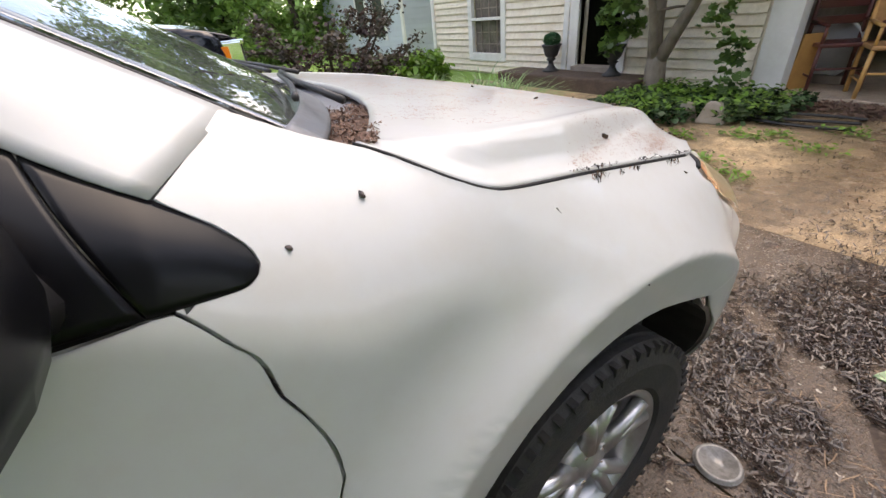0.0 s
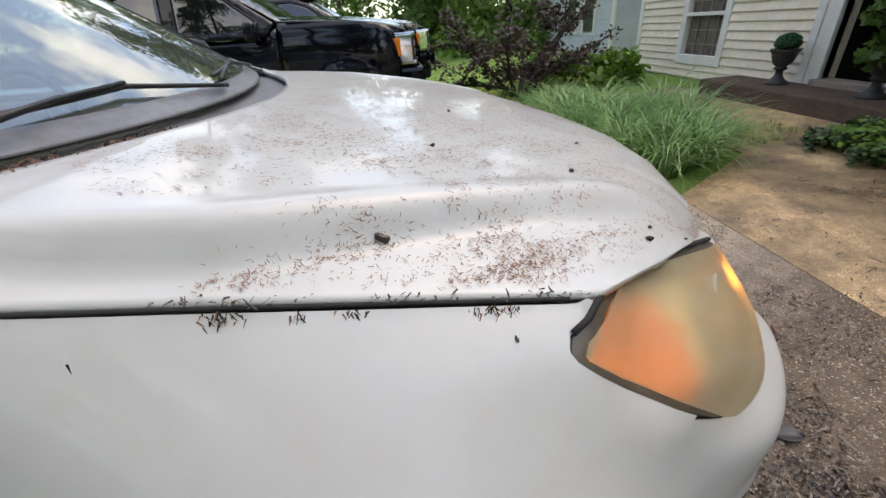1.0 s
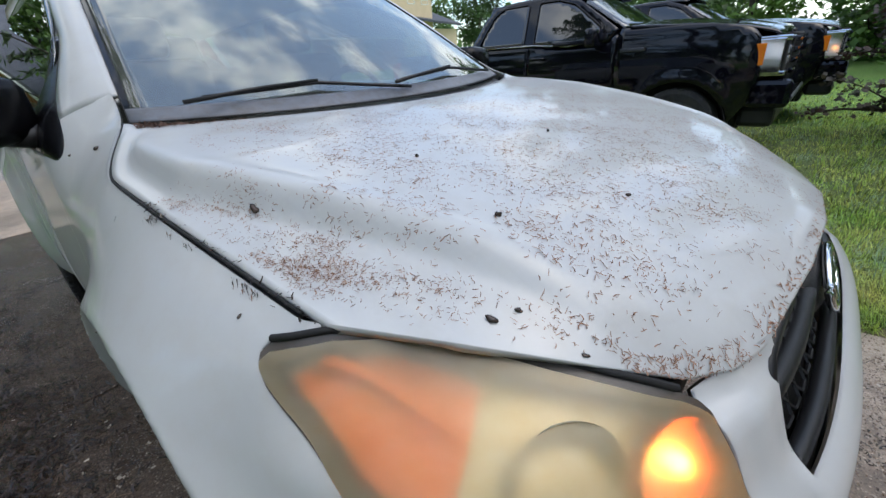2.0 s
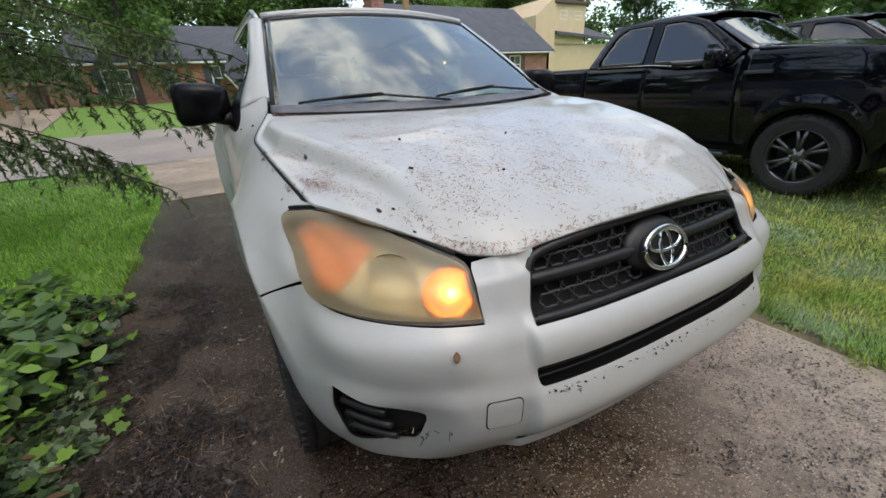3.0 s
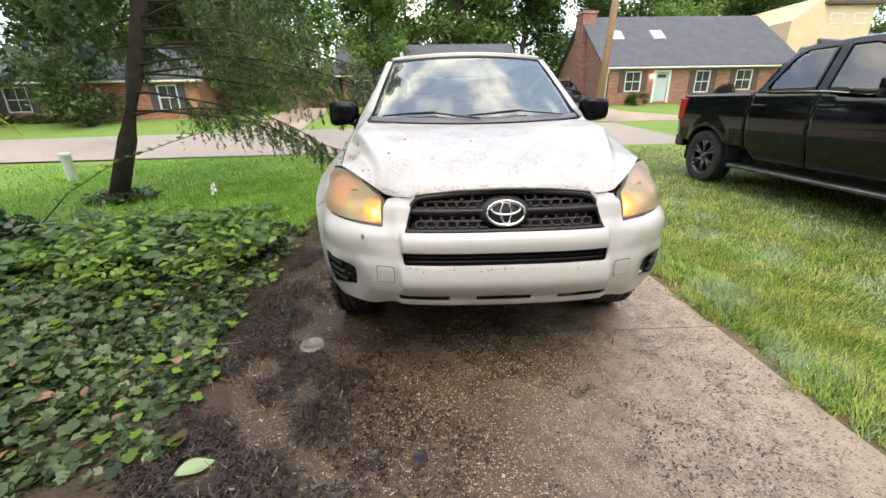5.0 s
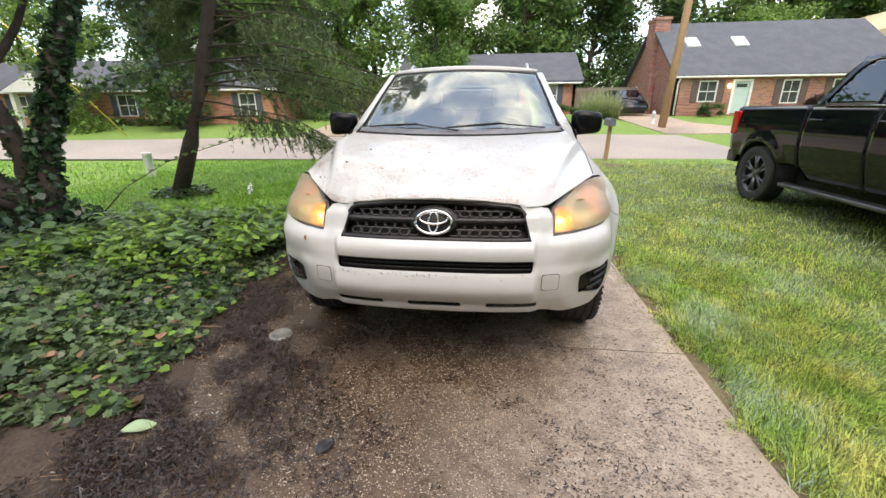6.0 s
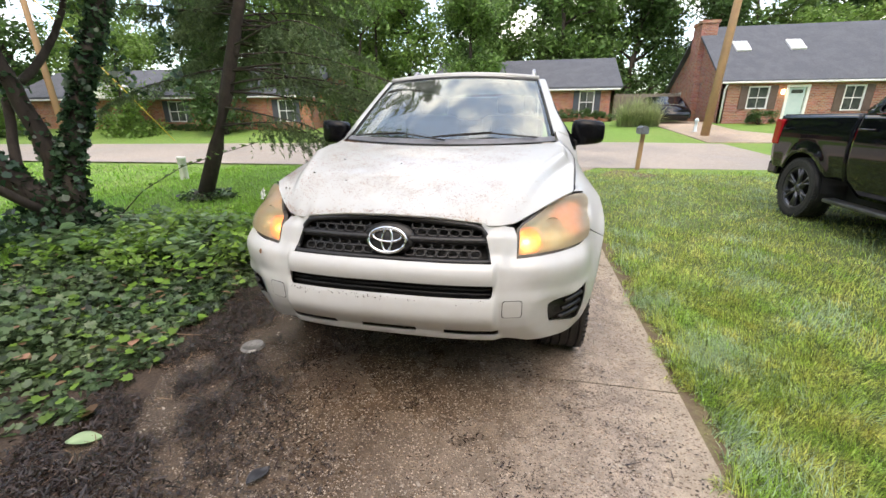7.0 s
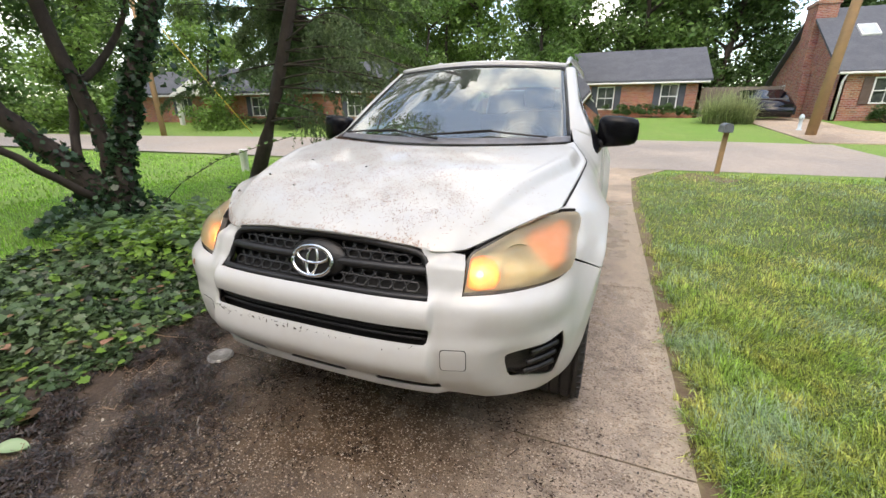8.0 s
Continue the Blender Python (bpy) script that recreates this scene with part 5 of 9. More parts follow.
sets, pale = [], []
for n, area, ln, w in ((56000, (1.33, 2.7, -1.0, 2.4), 0.078, 0.0046), (34000, (1.33, 3.9, -1.2, 4.2), 0.078, 0.0056), (44000, (1.33, 7.0, -1.2, 9.2), 0.078, 0.0075), (9000, (7, 14, -3, 9.0), 0.09, 0.016)):
    x, y = scatter(n, *area, right_lawn)
    if area[1] < 7:
        k = (rs.uniform(size=len(x)) < np.clip((area[1] - x) / 0.8, 0, 1)) & (rs.uniform(size=len(x)) < np.clip((area[3] - y) / 1.2, 0, 1))
        x, y = x[k], y[k]
    k = y < 9.0 + 0.07 * x
    x, y = x[k], y[k]
    h = ln * tuft_height(x, y)
    light = (np.sin(x * 5.3 + 2 * np.sin(y * 2.1)) * np.sin(y * 4.7 + 1) + rs.normal(size=len(x)) * 0.55) > 0.75
    sets.append(blades(rs, x[~light], y[~light], gz(y[~light]) - 0.012, h[~light], w, 1.55))
    pale.append(blades(rs, x[light], y[light], gz(y[light]) - 0.006, h[light] * 1.1, w, 2.1))
bulk("lawn_grass", np.concatenate(sets), M["grass"], None, "mown green lawn grass beside the driveway", "grass")
bulk("pale_lawn_grass", np.concatenate(pale), M["pale_grass"], None, "pale shiny flattened grass blades in the lawn", "grass")
x, y = scatter(15000, 1.33, 6.0, -1.2, 8.5, right_lawn)
k = (np.sin(x * 3.7 + 1) * np.sin(y * 3.1) + 0.6 * np.sin(x * 9 + y * 7) + rs.normal(size=len(x)) * 0.5) > 0.55
bulk("dry_grass", blades(rs, x[k], y[k], gz(y[k]) - 0.004, 0.065, 0.004, 2.2), M["straw"], None, "pale dry blades among the lawn grass", "grass")
tagged(surface("lawn_edge", lambda u, v: (drive_right(-1.3 + v * 9.5) - 0.01 + u * (0.16 + 0.04 * math.sin(v * 60) + 0.02 * math.sin(v * 151)), -1.3 + v * 9.5, float(gz(-1.3 + v * 9.5)) + 0.002 - 0.012 * u), 4, 90, M["edge_soil"], None),
       "bare brown soil along the driveway edge", "soil", "", "structure")
sets = []
for n, area, ln, w in ((16000, (-4.0, -1.6, 2.6, 6.0), 0.075, 0.006), (26000, (-7.5, -1.6, 2.4, 9.0), 0.08, 0.010), (14000, (-16, -7, -3, 8.0), 0.08, 0.02), (15000, (-7.5, -3.9, -2.0, 2.6), 0.075, 0.009)):
    x, y = scatter(n, *area, lambda x, y: (x < -1.70 - 0.04 * np.sin(y * 7) - np.clip(y - 6.5, 0, 3) * 0.18) & ((y > 2.4) | (x < -3.85)))
    k = y < 9.0 + 0.07 * x
    sets.append(blades(rs, x[k], y[k], gz(y[k]) - 0.012, ln, w, 1.1))
bulk("verge_grass", np.concatenate(sets), M["verge_blades"], None, "green lawn grass behind the ivy bed", "grass")
x, y = scatter(9000, 2.2, 8.5, -3.6, 0.0, lambda x, y: y > -3.6 + 0.2 * x)
bulk("garden_grass", blades(rs, x, y, gz(y) - 0.012, 0.10, 0.011, 1.2), M["grass"], None, "rough grass in the side garden", "grass")



def bare_patch(x, y, rx, ry, label):
    def fn(u, v):
        a = 2 * math.pi * u
        r = v * (1 + 0.18 * math.sin(3 * a + x) + 0.10 * math.sin(7 * a + y))
        return (x + rx * r * math.cos(a), y + ry * r * math.sin(a), float(gz(y + ry * r * math.sin(a))) + 0.010 - 0.014 * v * v)
    tagged(surface("bare_patch", fn, 40, 8, M["edge_soil"], None), label, "soil", "", "structure")


bare_patch(2.75, 8.55, 0.55, 0.5, "bare brown soil patch near the mailbox")
bare_patch(-2.6, 8.0, 0.55, 0.45, "bare sandy soil patch by the apron")

# ---------- ivy bed ----------
tagged(surface("ivy_bed_soil", lambda u, v: (-3.98 + u * (2.43 + 0.06 * math.sin(v * 31) + 0.05 * math.sin(v * 13)) + np.interp(-1.2 + v * 3.95, [-1.2, 0.0, 0.7, 3.2], [0.34, 0.28, 0.03, -0.1]) * u, -1.2 + v * 3.95, float(gz(-1.2 + v * 3.95)) + 0.004 + 0.05 * math.sin(math.pi * min(1, (1 - u) * 3) / 2)), 20, 40, M["soil"], None),
       "dark damp soil of the ivy bed", "soil", "", "structure")


def bed(n, edge=0.0):
    y = rs.uniform(-1.1, 3.1, n)
    x = rs.uniform(-4.4, -1.1, n)
    lim = np.interp(y, [-1.2, -0.35, 0.2, 0.7, 1.6, 2.8, 3.2], [-1.75, -1.42, -1.50, -1.60, -1.66, -1.72, -1.9]) + 0.05 * np.sin(y * 11) + 0.04 * np.sin(y * 29) + edge
    far = np.interp(x, [-5.2, -3.0, -1.7], [2.1, 2.7, 2.65]) + 0.08 * np.sin(x * 9)
    near = np.interp(x, [-5.2, -2.2, -1.3], [-1.4, -1.0, -0.35])
    k = (x < lim) & (y < far) & (y > near) & (x > np.interp(y, [-1.1, 0.5, 1.4, 3.2], [-3.8, -3.75, -4.15, -4.1]) + 0.10 * np.sin(y * 8) + 0.05 * np.sin(y * 23))
    x, y = x[k], y[k]
    cover = np.sin(x * 3.1 + 1) * np.sin(y * 2.7) + rs.normal(size=len(x)) * 0.35
    k = cover > -0.80 + np.clip((x + 1.95) * 1.3, 0, 0.7) - 0.25
    x, y = x[k], y[k]
    lim = np.interp(y, [-1.2, -0.35, 0.2, 0.7, 1.6, 2.8, 3.2], [-1.75, -1.42, -1.50, -1.60, -1.66, -1.72, -1.9])
    h = 0.02 + 0.16 * np.clip((lim - x) / 0.9, 0, 1) * (0.7 + 0.3 * np.sin(x * 5) * np.cos(y * 4.3))
    z = gz(y) + 0.01 + h * rs.uniform(0.35, 1.0, len(x))
    return np.stack([x, y, z], 1)


bulk("ivy", leaves(rs, bed(32000), 0.053, IVY, 0.50), M["ivy"], None, "dense dark green ground ivy", "ivy")
bulk("young_ivy", leaves(rs, bed(900, 0.08) + np.array([0, 0, 0.03]), 0.055, IVY, 0.7), M["weeds"], None, "bright young ivy shoots along the bed", "ivy")
bulk("dead_leaves", leaves(rs, bed(420, 0.10) + np.array([0, 0, 0.025]), 0.060, OVAL, 0.75), leafy("dead_leaf", (0.20, 0.11, 0.06), (0.30, 0.20, 0.11), 0.4, 0.7), None, "brown dead leaves lying on the ivy", "leaves")
c, broad = [], []
for k in range(150):
    bx, by = rs.uniform(-3.6, -1.75), rs.uniform(0.9, 2.55)
    m = rs.integers(8, 18)
    t = np.linspace(0, 1, m)
    a = rs.uniform(0, 6.28)
    c.append(np.stack([bx + np.cos(a) * 0.22 * t + rs.normal(size=m) * 0.03, by + np.sin(a) * 0.22 * t + rs.normal(size=m) * 0.03, 0.16 + 0.18 * t], 1))
for k in range(130):
    bx, by = rs.uniform(-4.05, -1.85), rs.uniform(1.15, 2.6)
    m = rs.integers(5, 11)
    a = rs.uniform(0, 6.28, m)
    r = rs.uniform(0.03, 0.15, m)
    broad.append(np.stack([bx + np.cos(a) * r, by + np.sin(a) * r, rs.uniform(0.14, 0.30, m)], 1))
bulk("weed_plants", leaves(rs, np.concatenate(c), 0.062, OVAL, 0.5), M["weeds"], None, "leafy green weeds standing in the ivy", "weeds")
bulk("broad_leaf_plants", leaves(rs, np.concatenate(broad), 0.135, OVAL, 0.6), M["broad_leaf"], None, "broad oval green leaves of low bed plants", "plants")
# runners of ivy bared along the bed's edge
for k in range(14):
    x0, y0 = -2.75 + 0.075 * k, -0.36 + 0.05 * math.sin(k * 2.1) + (0.045 * k if k > 7 else 0.0)
    a, ln = 0.35 + 0.5 * math.sin(k * 1.7), 0.35 + 0.2 * math.sin(k * 3.1) ** 2
    pts = [(x0 + ln * t * math.cos(a) + 0.02 * math.sin(9 * t + k), y0 + ln * t * math.sin(a) + 0.02 * math.sin(7 * t), float(gz(y0)) + 0.018 + 0.035 * math.sin(math.pi * t)) for t in np.linspace(0, 1, 9)]
    tagged(part("ivy_runner", tube(bmesh.new(), pts, 0.0028, 5), M["runner"], None, "", True), "thin tan ivy runner along the bed edge", "runner", "ivy runners")
# a pale flower spike among the broad leaves
flower = thing("flower_spike", "white drooping flower spike on a thin stem", "flower", at=pose(-2.9, 3.2, 0.0))
part("stem", tube(bmesh.new(), [(0, 0, 0), (0.01, 0, 0.25), (0.0, 0.01, 0.46)], 0.004, 6), M["weeds"], flower, "", True)
for k in range(6):
    bm = bmesh.new()
    a = k * 2.1
    lathe(bm, [(0.004, 0.0), (0.008, -0.02), (0.012, -0.035), (0.020, -0.05)], 8, "z", (0.018 * math.cos(a), 0.018 * math.sin(a), 0.46 - 0.02 * k))
    part("bloom", bm, M["white_trim"], flower, "", True)

# ---------- plant litter on the drive ----------


def bits(rs, x, y, z, length, width, flat=0.97):
    n = len(x)
    a = rs.uniform(0, np.pi, n)
    ln, w = length * rs.uniform(0.3, 1.4, n), width * rs.uniform(0.5, 1.3, n)
    d = np.stack([np.cos(a), np.sin(a), rs.normal(size=n) * (1 - flat)], 1) * ln[:, None] / 2
    s = np.stack([-np.sin(a), np.cos(a), rs.normal(size=n) * (1 - flat)], 1) * w[:, None] / 2
    o = np.stack([x, y, z], 1)
    k = d * 0.15 + s * rs.normal(size=(n, 1)) * 0.7
    return np.concatenate([np.stack([o - d - s, o - d + s, o + k + s, o + k - s], 1), np.stack([o + k - s, o + k + s, o + d + s * 0.6, o + d - s * 0.6], 1)])


def litter(name, heaps, ln, w, spread, label, rise=0.012):
    xs, ys = [], []
    for n, cx, cy, sx, sy in heaps:
        xs.append(rs.normal(cx, sx, n))
        ys.append(rs.normal(cy, sy, n))
    x, y = np.concatenate(xs), np.concatenate(ys)
    k = (x > -4.5) & (x < 1.34) & (y > -3.9) & (y < 5.6) & ((1.2 * np.sin(x * 5.3 + 2 + 1.5 * np.sin(y * 2.3)) * np.sin(y * 4.1 + x) + 0.9 * np.sin(x * 15 + y * 5) * np.sin(y * 13 - 2 * x) + rs.normal(size=len(x)) * 0.35) > spread)
    k &= (np.hypot(x + 1.012, y - 0.337) > 0.085) & (np.hypot(x + 1.235, y + 0.475) > 0.075) & (np.hypot(x + 0.39, y + 0.478) > 0.06)
    x, y = x[k], y[k]
    bulk(name, bits(rs, x, y, gz(y) + 0.009 + rs.uniform(0, rise, len(x)), ln, w, 0.75), M["mulch"], None, label, "litter")


litter("mulch_litter", ((15000, -1.38, 0.2, 0.16, 0.9), (6000, -1.30, -0.40, 0.24, 0.30), (7000, -1.02, -0.12, 0.25, 0.45), (11000, -1.38, 2.2, 0.20, 1.3), (18000, -1.75, -0.85, 0.38, 0.35), (9000, -2.2, -1.3, 0.8, 0.5), (6000, -2.2, -2.2, 1.2, 0.6)), 0.040, 0.0048, -0.40, "dark wet shredded plant litter on the driveway", 0.022)
litter("fine_litter", ((7000, -0.95, 0.1, 0.35, 0.9), (8000, -0.5, -0.5, 0.6, 0.45), (4500, 0.4, -0.1, 0.6, 0.7), (2500, 0.8, -2.6, 0.8, 0.5), (4000, -0.9, -1.6, 0.8, 0.6)), 0.013, 0.0050, 0.25, "fine dark leaf crumbs on the driveway", 0.004)
n = 900
x, y = rs.normal(-1.45, 0.22, n), rs.uniform(-1.2, 1.6, n)
k = (np.sin(x * 9 + 1) * np.sin(y * 7) > -0.1) & (x < -1.0)
bulk("dry_stalks", bits(rs, x[k], y[k], gz(y[k]) + 0.022, 0.065, 0.0030, 0.85), M["runner"], None, "thin tan dry stalks among the dark litter", "litter")
x, y = scatter(420, -1.3, 1.3, -1.2, 2.4)
bulk("light_chips", bits(rs, x, y, gz(y) + 0.009, 0.016, 0.010, 0.9), material("pale_chips", (0.32, 0.27, 0.21), 0.7, second=(0.46, 0.41, 0.34), scale=30, amount=0.6), None, "small pale stone and wood chips on the driveway", "chips")

def stones(rs, x, y, z, size):
    """Low uneven stones, each a small dome of six faces."""
    n = len(x)
    r = size * rs.uniform(0.45, 1.3, n)
    a0 = rs.uniform(0, 6.28, n)
    ring = []
    for k in range(6):
        a = a0 + k * math.pi / 3
        q = r * rs.uniform(0.75, 1.15, n) * (1 + 0.3 * np.cos(2 * a))
        ring.append(np.stack([x + np.cos(a) * q, y + np.sin(a) * q, z], 1))
    top = np.stack([x + r * rs.normal(size=n) * 0.2, y + r * rs.normal(size=n) * 0.2, z + r * rs.uniform(0.25, 0.6, n)], 1)
    return np.concatenate([np.stack([ring[k], ring[(k + 1) % 6], top], 1) for k in range(6)])


x, y = scatter(34000, -1.0, 1.35, -1.25, 2.3)
k = (rs.uniform(size=len(x)) < np.clip(0.35 + 0.5 * (x + 0.2), 0.06, 0.85)) & (np.hypot(x + 0.39, y + 0.478) > 0.06) & (np.abs(y - 0.40) > 0.012) & (np.abs(y - 2.25) > 0.012)
bulk("exposed_stones", stones(rs, x[k], y[k], gz(y[k]) + 0.0055, 0.0062), material("aggregate_stones", (0.13, 0.092, 0.062), 0.24, second=(0.27, 0.205, 0.15), scale=9, amount=0.8, per_island=0.75), None, "small exposed stones in the damp driveway concrete", "stones")
n = 150
x, y = rs.uniform(-1.5, 1.2, n), rs.uniform(-1.2, 2.0, n)
k = np.hypot(x + 0.39, y + 0.478) > 0.07
bulk("drive_twigs", bits(rs, x[k], y[k], gz(y[k]) + 0.011, 0.055, 0.0035, 0.97), M["mulch"], None, "dark thin twigs and stalks lying on the driveway", "twigs")

# debris on the hood
hr = rng_of(11)


def hood_bits(n, amin, amax, tmin, tmax, length, width, keep):
    out = []
    a, t = hr.uniform(amin, amax, n), hr.uniform(tmin, tmax, n)
    cl = np.sin(a * 19 + 3 * t) * np.sin(t * 17 + 2 * a) + np.sin(a * 41 + 9 * t) * np.sin(t * 37 - 7 * a) * 0.8 + np.sin(a * 83 - 31 * t) * np.sin(t * 91 + 20 * a) * 0.4 + hr.normal(size=n) * 1.0
    rim = np.minimum(np.minimum(a - amin, amax - a) / (amax - amin), np.minimum(t - tmin, tmax - t) / (tmax - tmin))
    cl = cl - 1.6 * np.clip(1 - rim / 0.12, 0, 1) * (keep >= 0)
    for i in np.nonzero(cl > keep)[0]:
        p = Vector(hood_pt(a[i], t[i]))
        e = 0.004
        u = (Vector(hood_pt(a[i] + e, t[i])) - p).normalized()
        nr = u.cross((Vector(hood_pt(a[i], t[i] + e)) - p).normalized()).normalized()
        v = nr.cross(u)
        g = hr.uniform(0, math.pi)
        d = (u * math.cos(g) + v * math.sin(g)) * length * hr.uniform(0.3, 1.5) / 2
        s = (v * math.cos(g) - u * math.sin(g)) * width * hr.uniform(0.5, 1.3) / 2
        o = p + nr * (0.0012 + 0.002 * hr.random())
        b = s * hr.normal() * 1.6
        out += [[o - d - s, o - d + s, o + b + s, o + b - s], [o + b - s, o + b + s, o + d + s * 0.6, o + d - s * 0.6]]
    return out


hb = hood_bits(30000, -0.86, 0.72, 0.02, 1.0, 0.0070, 0.0011, 0.0) + hood_bits(2600, -0.80, 0.50, 0.10, 1.0, 0.011, 0.0016, 0.4)
hb += hood_bits(6000, -0.985, -0.86, 0.06, 0.60, 0.0048, 0.0008, 0.6) + hood_bits(3600, -0.97, -0.74, 0.02, 0.35, 0.0048, 0.0008, 0.7) + hood_bits(1400, 0.3, 0.95, 0.1, 0.9, 0.007, 0.0011, 0.8)
hb += hood_bits(200, -0.74, -0.56, 0.0, 0.025, 0.007, 0.0012, -2) + hood_bits(420, -0.56, 0.56, 0.0, 0.02, 0.008, 0.002, -0.2)
bulk("hood_debris", [[tuple(v) for v in q] for q in hb], M["debris"], None, "brown catkin bits scattered on the white hood", "debris")
gap_pts = []
for k in range(110):
    yy = hr.normal(hr.choice([0.52, 0.85, 0.85, 0.68]), 0.035)
    gap_pts.append((-float(edge_x(yy)) + hr.normal() * 0.006, yy, float(edge_z(yy)) + 0.004 + 0.004 * hr.random()))
g = np.array(gap_pts)
bulk("gap_debris", bits(hr, g[:, 0], g[:, 1], g[:, 2], 0.007, 0.002, 0.6), M["mulch"], None, "dark wet leaf bits caught along the hood gap", "debris")
# tufts of wet leaf hanging out of the gap over the fender
tufts_dark, tufts_tan = [], []
for yy, n in ((0.855, 26), (0.84, 12), (0.785, 9), (0.735, 14), (0.61, 8), (0.59, 24), (0.575, 10)):
    for k in range(n):
        y1, drop = hr.normal(yy, 0.008), abs(hr.normal()) * 0.0035
        z1 = float(edge_z(y1)) - 0.004 - drop
        p = Vector(skin(girth(z1, y=y1), z1)) + Vector((0.002 + 0.003 * hr.random(), 0, 0.001))
        p.x = -p.x
        d = Vector((-0.5 * hr.random(), hr.normal() * 0.55, -1)).normalized() * 0.0042 * hr.uniform(0.4, 1.3)
        w = Vector((0.3 * hr.normal(), 1, 0.4 * hr.normal())).normalized() * 0.0010 * hr.uniform(0.5, 1.4)
        (tufts_tan if hr.random() < 0.3 else tufts_dark).append([tuple(p - d - w), tuple(p - d + w), tuple(p + d + w * 0.5), tuple(p + d - w * 0.5)])
bulk("gap_tufts", tufts_dark, M["mulch"], None, "dark wet leaf tufts hanging over the fender edge", "debris")
bulk("gap_tufts", tufts_tan, M["debris"], None, "tan leaf scraps hanging over the fender edge", "debris")
cp = np.stack([-(0.72 - 0.42 * hr.uniform(0, 1, 2600) ** 1.6), np.zeros(2600), np.zeros(2600)], 1)
cp[:, 1] = 0.99 + 0.20 * (cp[:, 0] / 0.74) ** 2 + hr.uniform(0.0, 0.095, 2600)
cp[:, 2] = 1.134 + 0.035 * (cp[:, 0] / 0.74) ** 2 + hr.uniform(0, 0.018, 2600)
bulk("cowl_debris", bits(hr, cp[:, 0], cp[:, 1], cp[:, 2], 0.013, 0.0024, 0.55), material("dry_leaf_bits", (0.11, 0.058, 0.038), 0.8, second=(0.20, 0.12, 0.08), scale=30, amount=0.6, per_island=0.4), None, "dry brown leaf litter in the windshield cowl", "debris")


def hood_at(x, y):
    """The hood's surface over a point of the plan."""
    a, t = x / 0.8, 0.5
    for _ in range(30):
        p = hood_pt(a, t)
        a, t = a + (x - p[0]) * 0.9, min(max(t + (y - p[1]) * 0.7, 0), 1)
    return hood_pt(a, t)


def seed_clump(p, r, turn, where):
    bm = bmesh.new()
    bmesh.ops.create_icosphere(bm, subdivisions=2, radius=1, matrix=Matrix.LocRotScale((p[0], p[1], p[2] + r * 0.3), Euler((0.4, 0.2, turn)), (r * 0.7, r * 1.4, r * 0.7)))
    for v in bm.verts:
        v.co += 0.45 * r * noise.noise_vector(v.co * 220)
    tagged(part("seed_clump", bm, M["mulch"], None, "", True), "small dark seed clump on the white " + where, "debris", "seed clumps on the car")


for x, y, r in ((-0.718, 0.704, 0.0075), (-0.645, 0.325, 0.006), (-0.60, 0.232, 0.0035), (-0.52, 0.40, 0.006), (-0.615, 0.308, 0.004), (-0.30, 0.30, 0.004), (-0.45, 0.62, 0.005), (-0.10, 0.55, 0.004)):
    seed_clump(hood_at(x, y), r, x * 9, "hood")
for y, z, r in ((0.573, 0.998, 0.003), (1.242, 1.145, 0.005), (1.339, 1.130, 0.0035), (0.86, 0.92, 0.002)):
    p = skin(girth(z, y=y), z)
    seed_clump((-p[0], p[1], p[2]), r, y * 9, "fender")
# crumbs on the lip of the lower opening and a leaf scrap under the lamp
lip = []
for k in range(70):
    x = -hr.uniform(0.0, 0.44) if k < 55 else hr.uniform(0.0, 0.44)
    z = 0.630 - abs(hr.normal()) * 0.008
    p = skin(girth(z, x=abs(x)), z)
    lip.append((x, p[1] - bumper_shape(x, z) - 0.001, z + 0.001))
g = np.array(lip)
bulk("lip_debris", bits(hr, g[:, 0], g[:, 1], g[:, 2], 0.011, 0.003, 0.5), M["mulch"], None, "dark leaf crumbs on the bumper lip", "debris")
scr = []
for k in range(26):
    x, z = -hr.normal(0.70, 0.05), hr.normal(0.535, 0.02)
    p = skin(girth(z, x=abs(x)), z)
    scr.append((x, p[1] - bumper_shape(abs(x), z) - 0.0015, z))
g = np.array(scr)
bulk("bumper_dirt", bits(hr, g[:, 0], g[:, 1], g[:, 2], 0.010, 0.002, 0.2), M["mulch"], None, "dark dirt flecks on the bumper corner", "debris")

# clear plastic lid and leaves on the drive
bm = bmesh.new()
lathe(bm, [(0.001, 0.006), (0.030, 0.006), (0.032, 0.010), (0.052, 0.010), (0.054, 0.014), (0.064, 0.014), (0.066, 0.004), (0.070, 0.002)], 40, "z", (-1.012, 0.337, 0.013))
tagged(part("plastic_lid", bm, material("cloudy_clear_plastic", (0.15, 0.145, 0.135), 0.18, second=(0.26, 0.25, 0.24), scale=60, amount=0.6), None, "", True), "round clear plastic lid lying on the wet drive", "lid")


def big_leaf(at, turn, ln, mat, label, tilt=0.0):
    def fn(u, v):
        w = math.sin(math.pi * min(1, v * 1.02)) ** 0.8 * 0.30 * ln
        a = 2 * u - 1
        return (a * w, (v - 0.5) * ln, 0.004 + 0.10 * ln * a * a + 0.06 * ln * math.sin(v * 5))
    ob = surface("fallen_leaf", fn, 7, 15, mat, None, "", 0.0015)
    ob.matrix_basis = pose(*at, tilt, 0, turn)
    tagged(ob, label, "leaf")


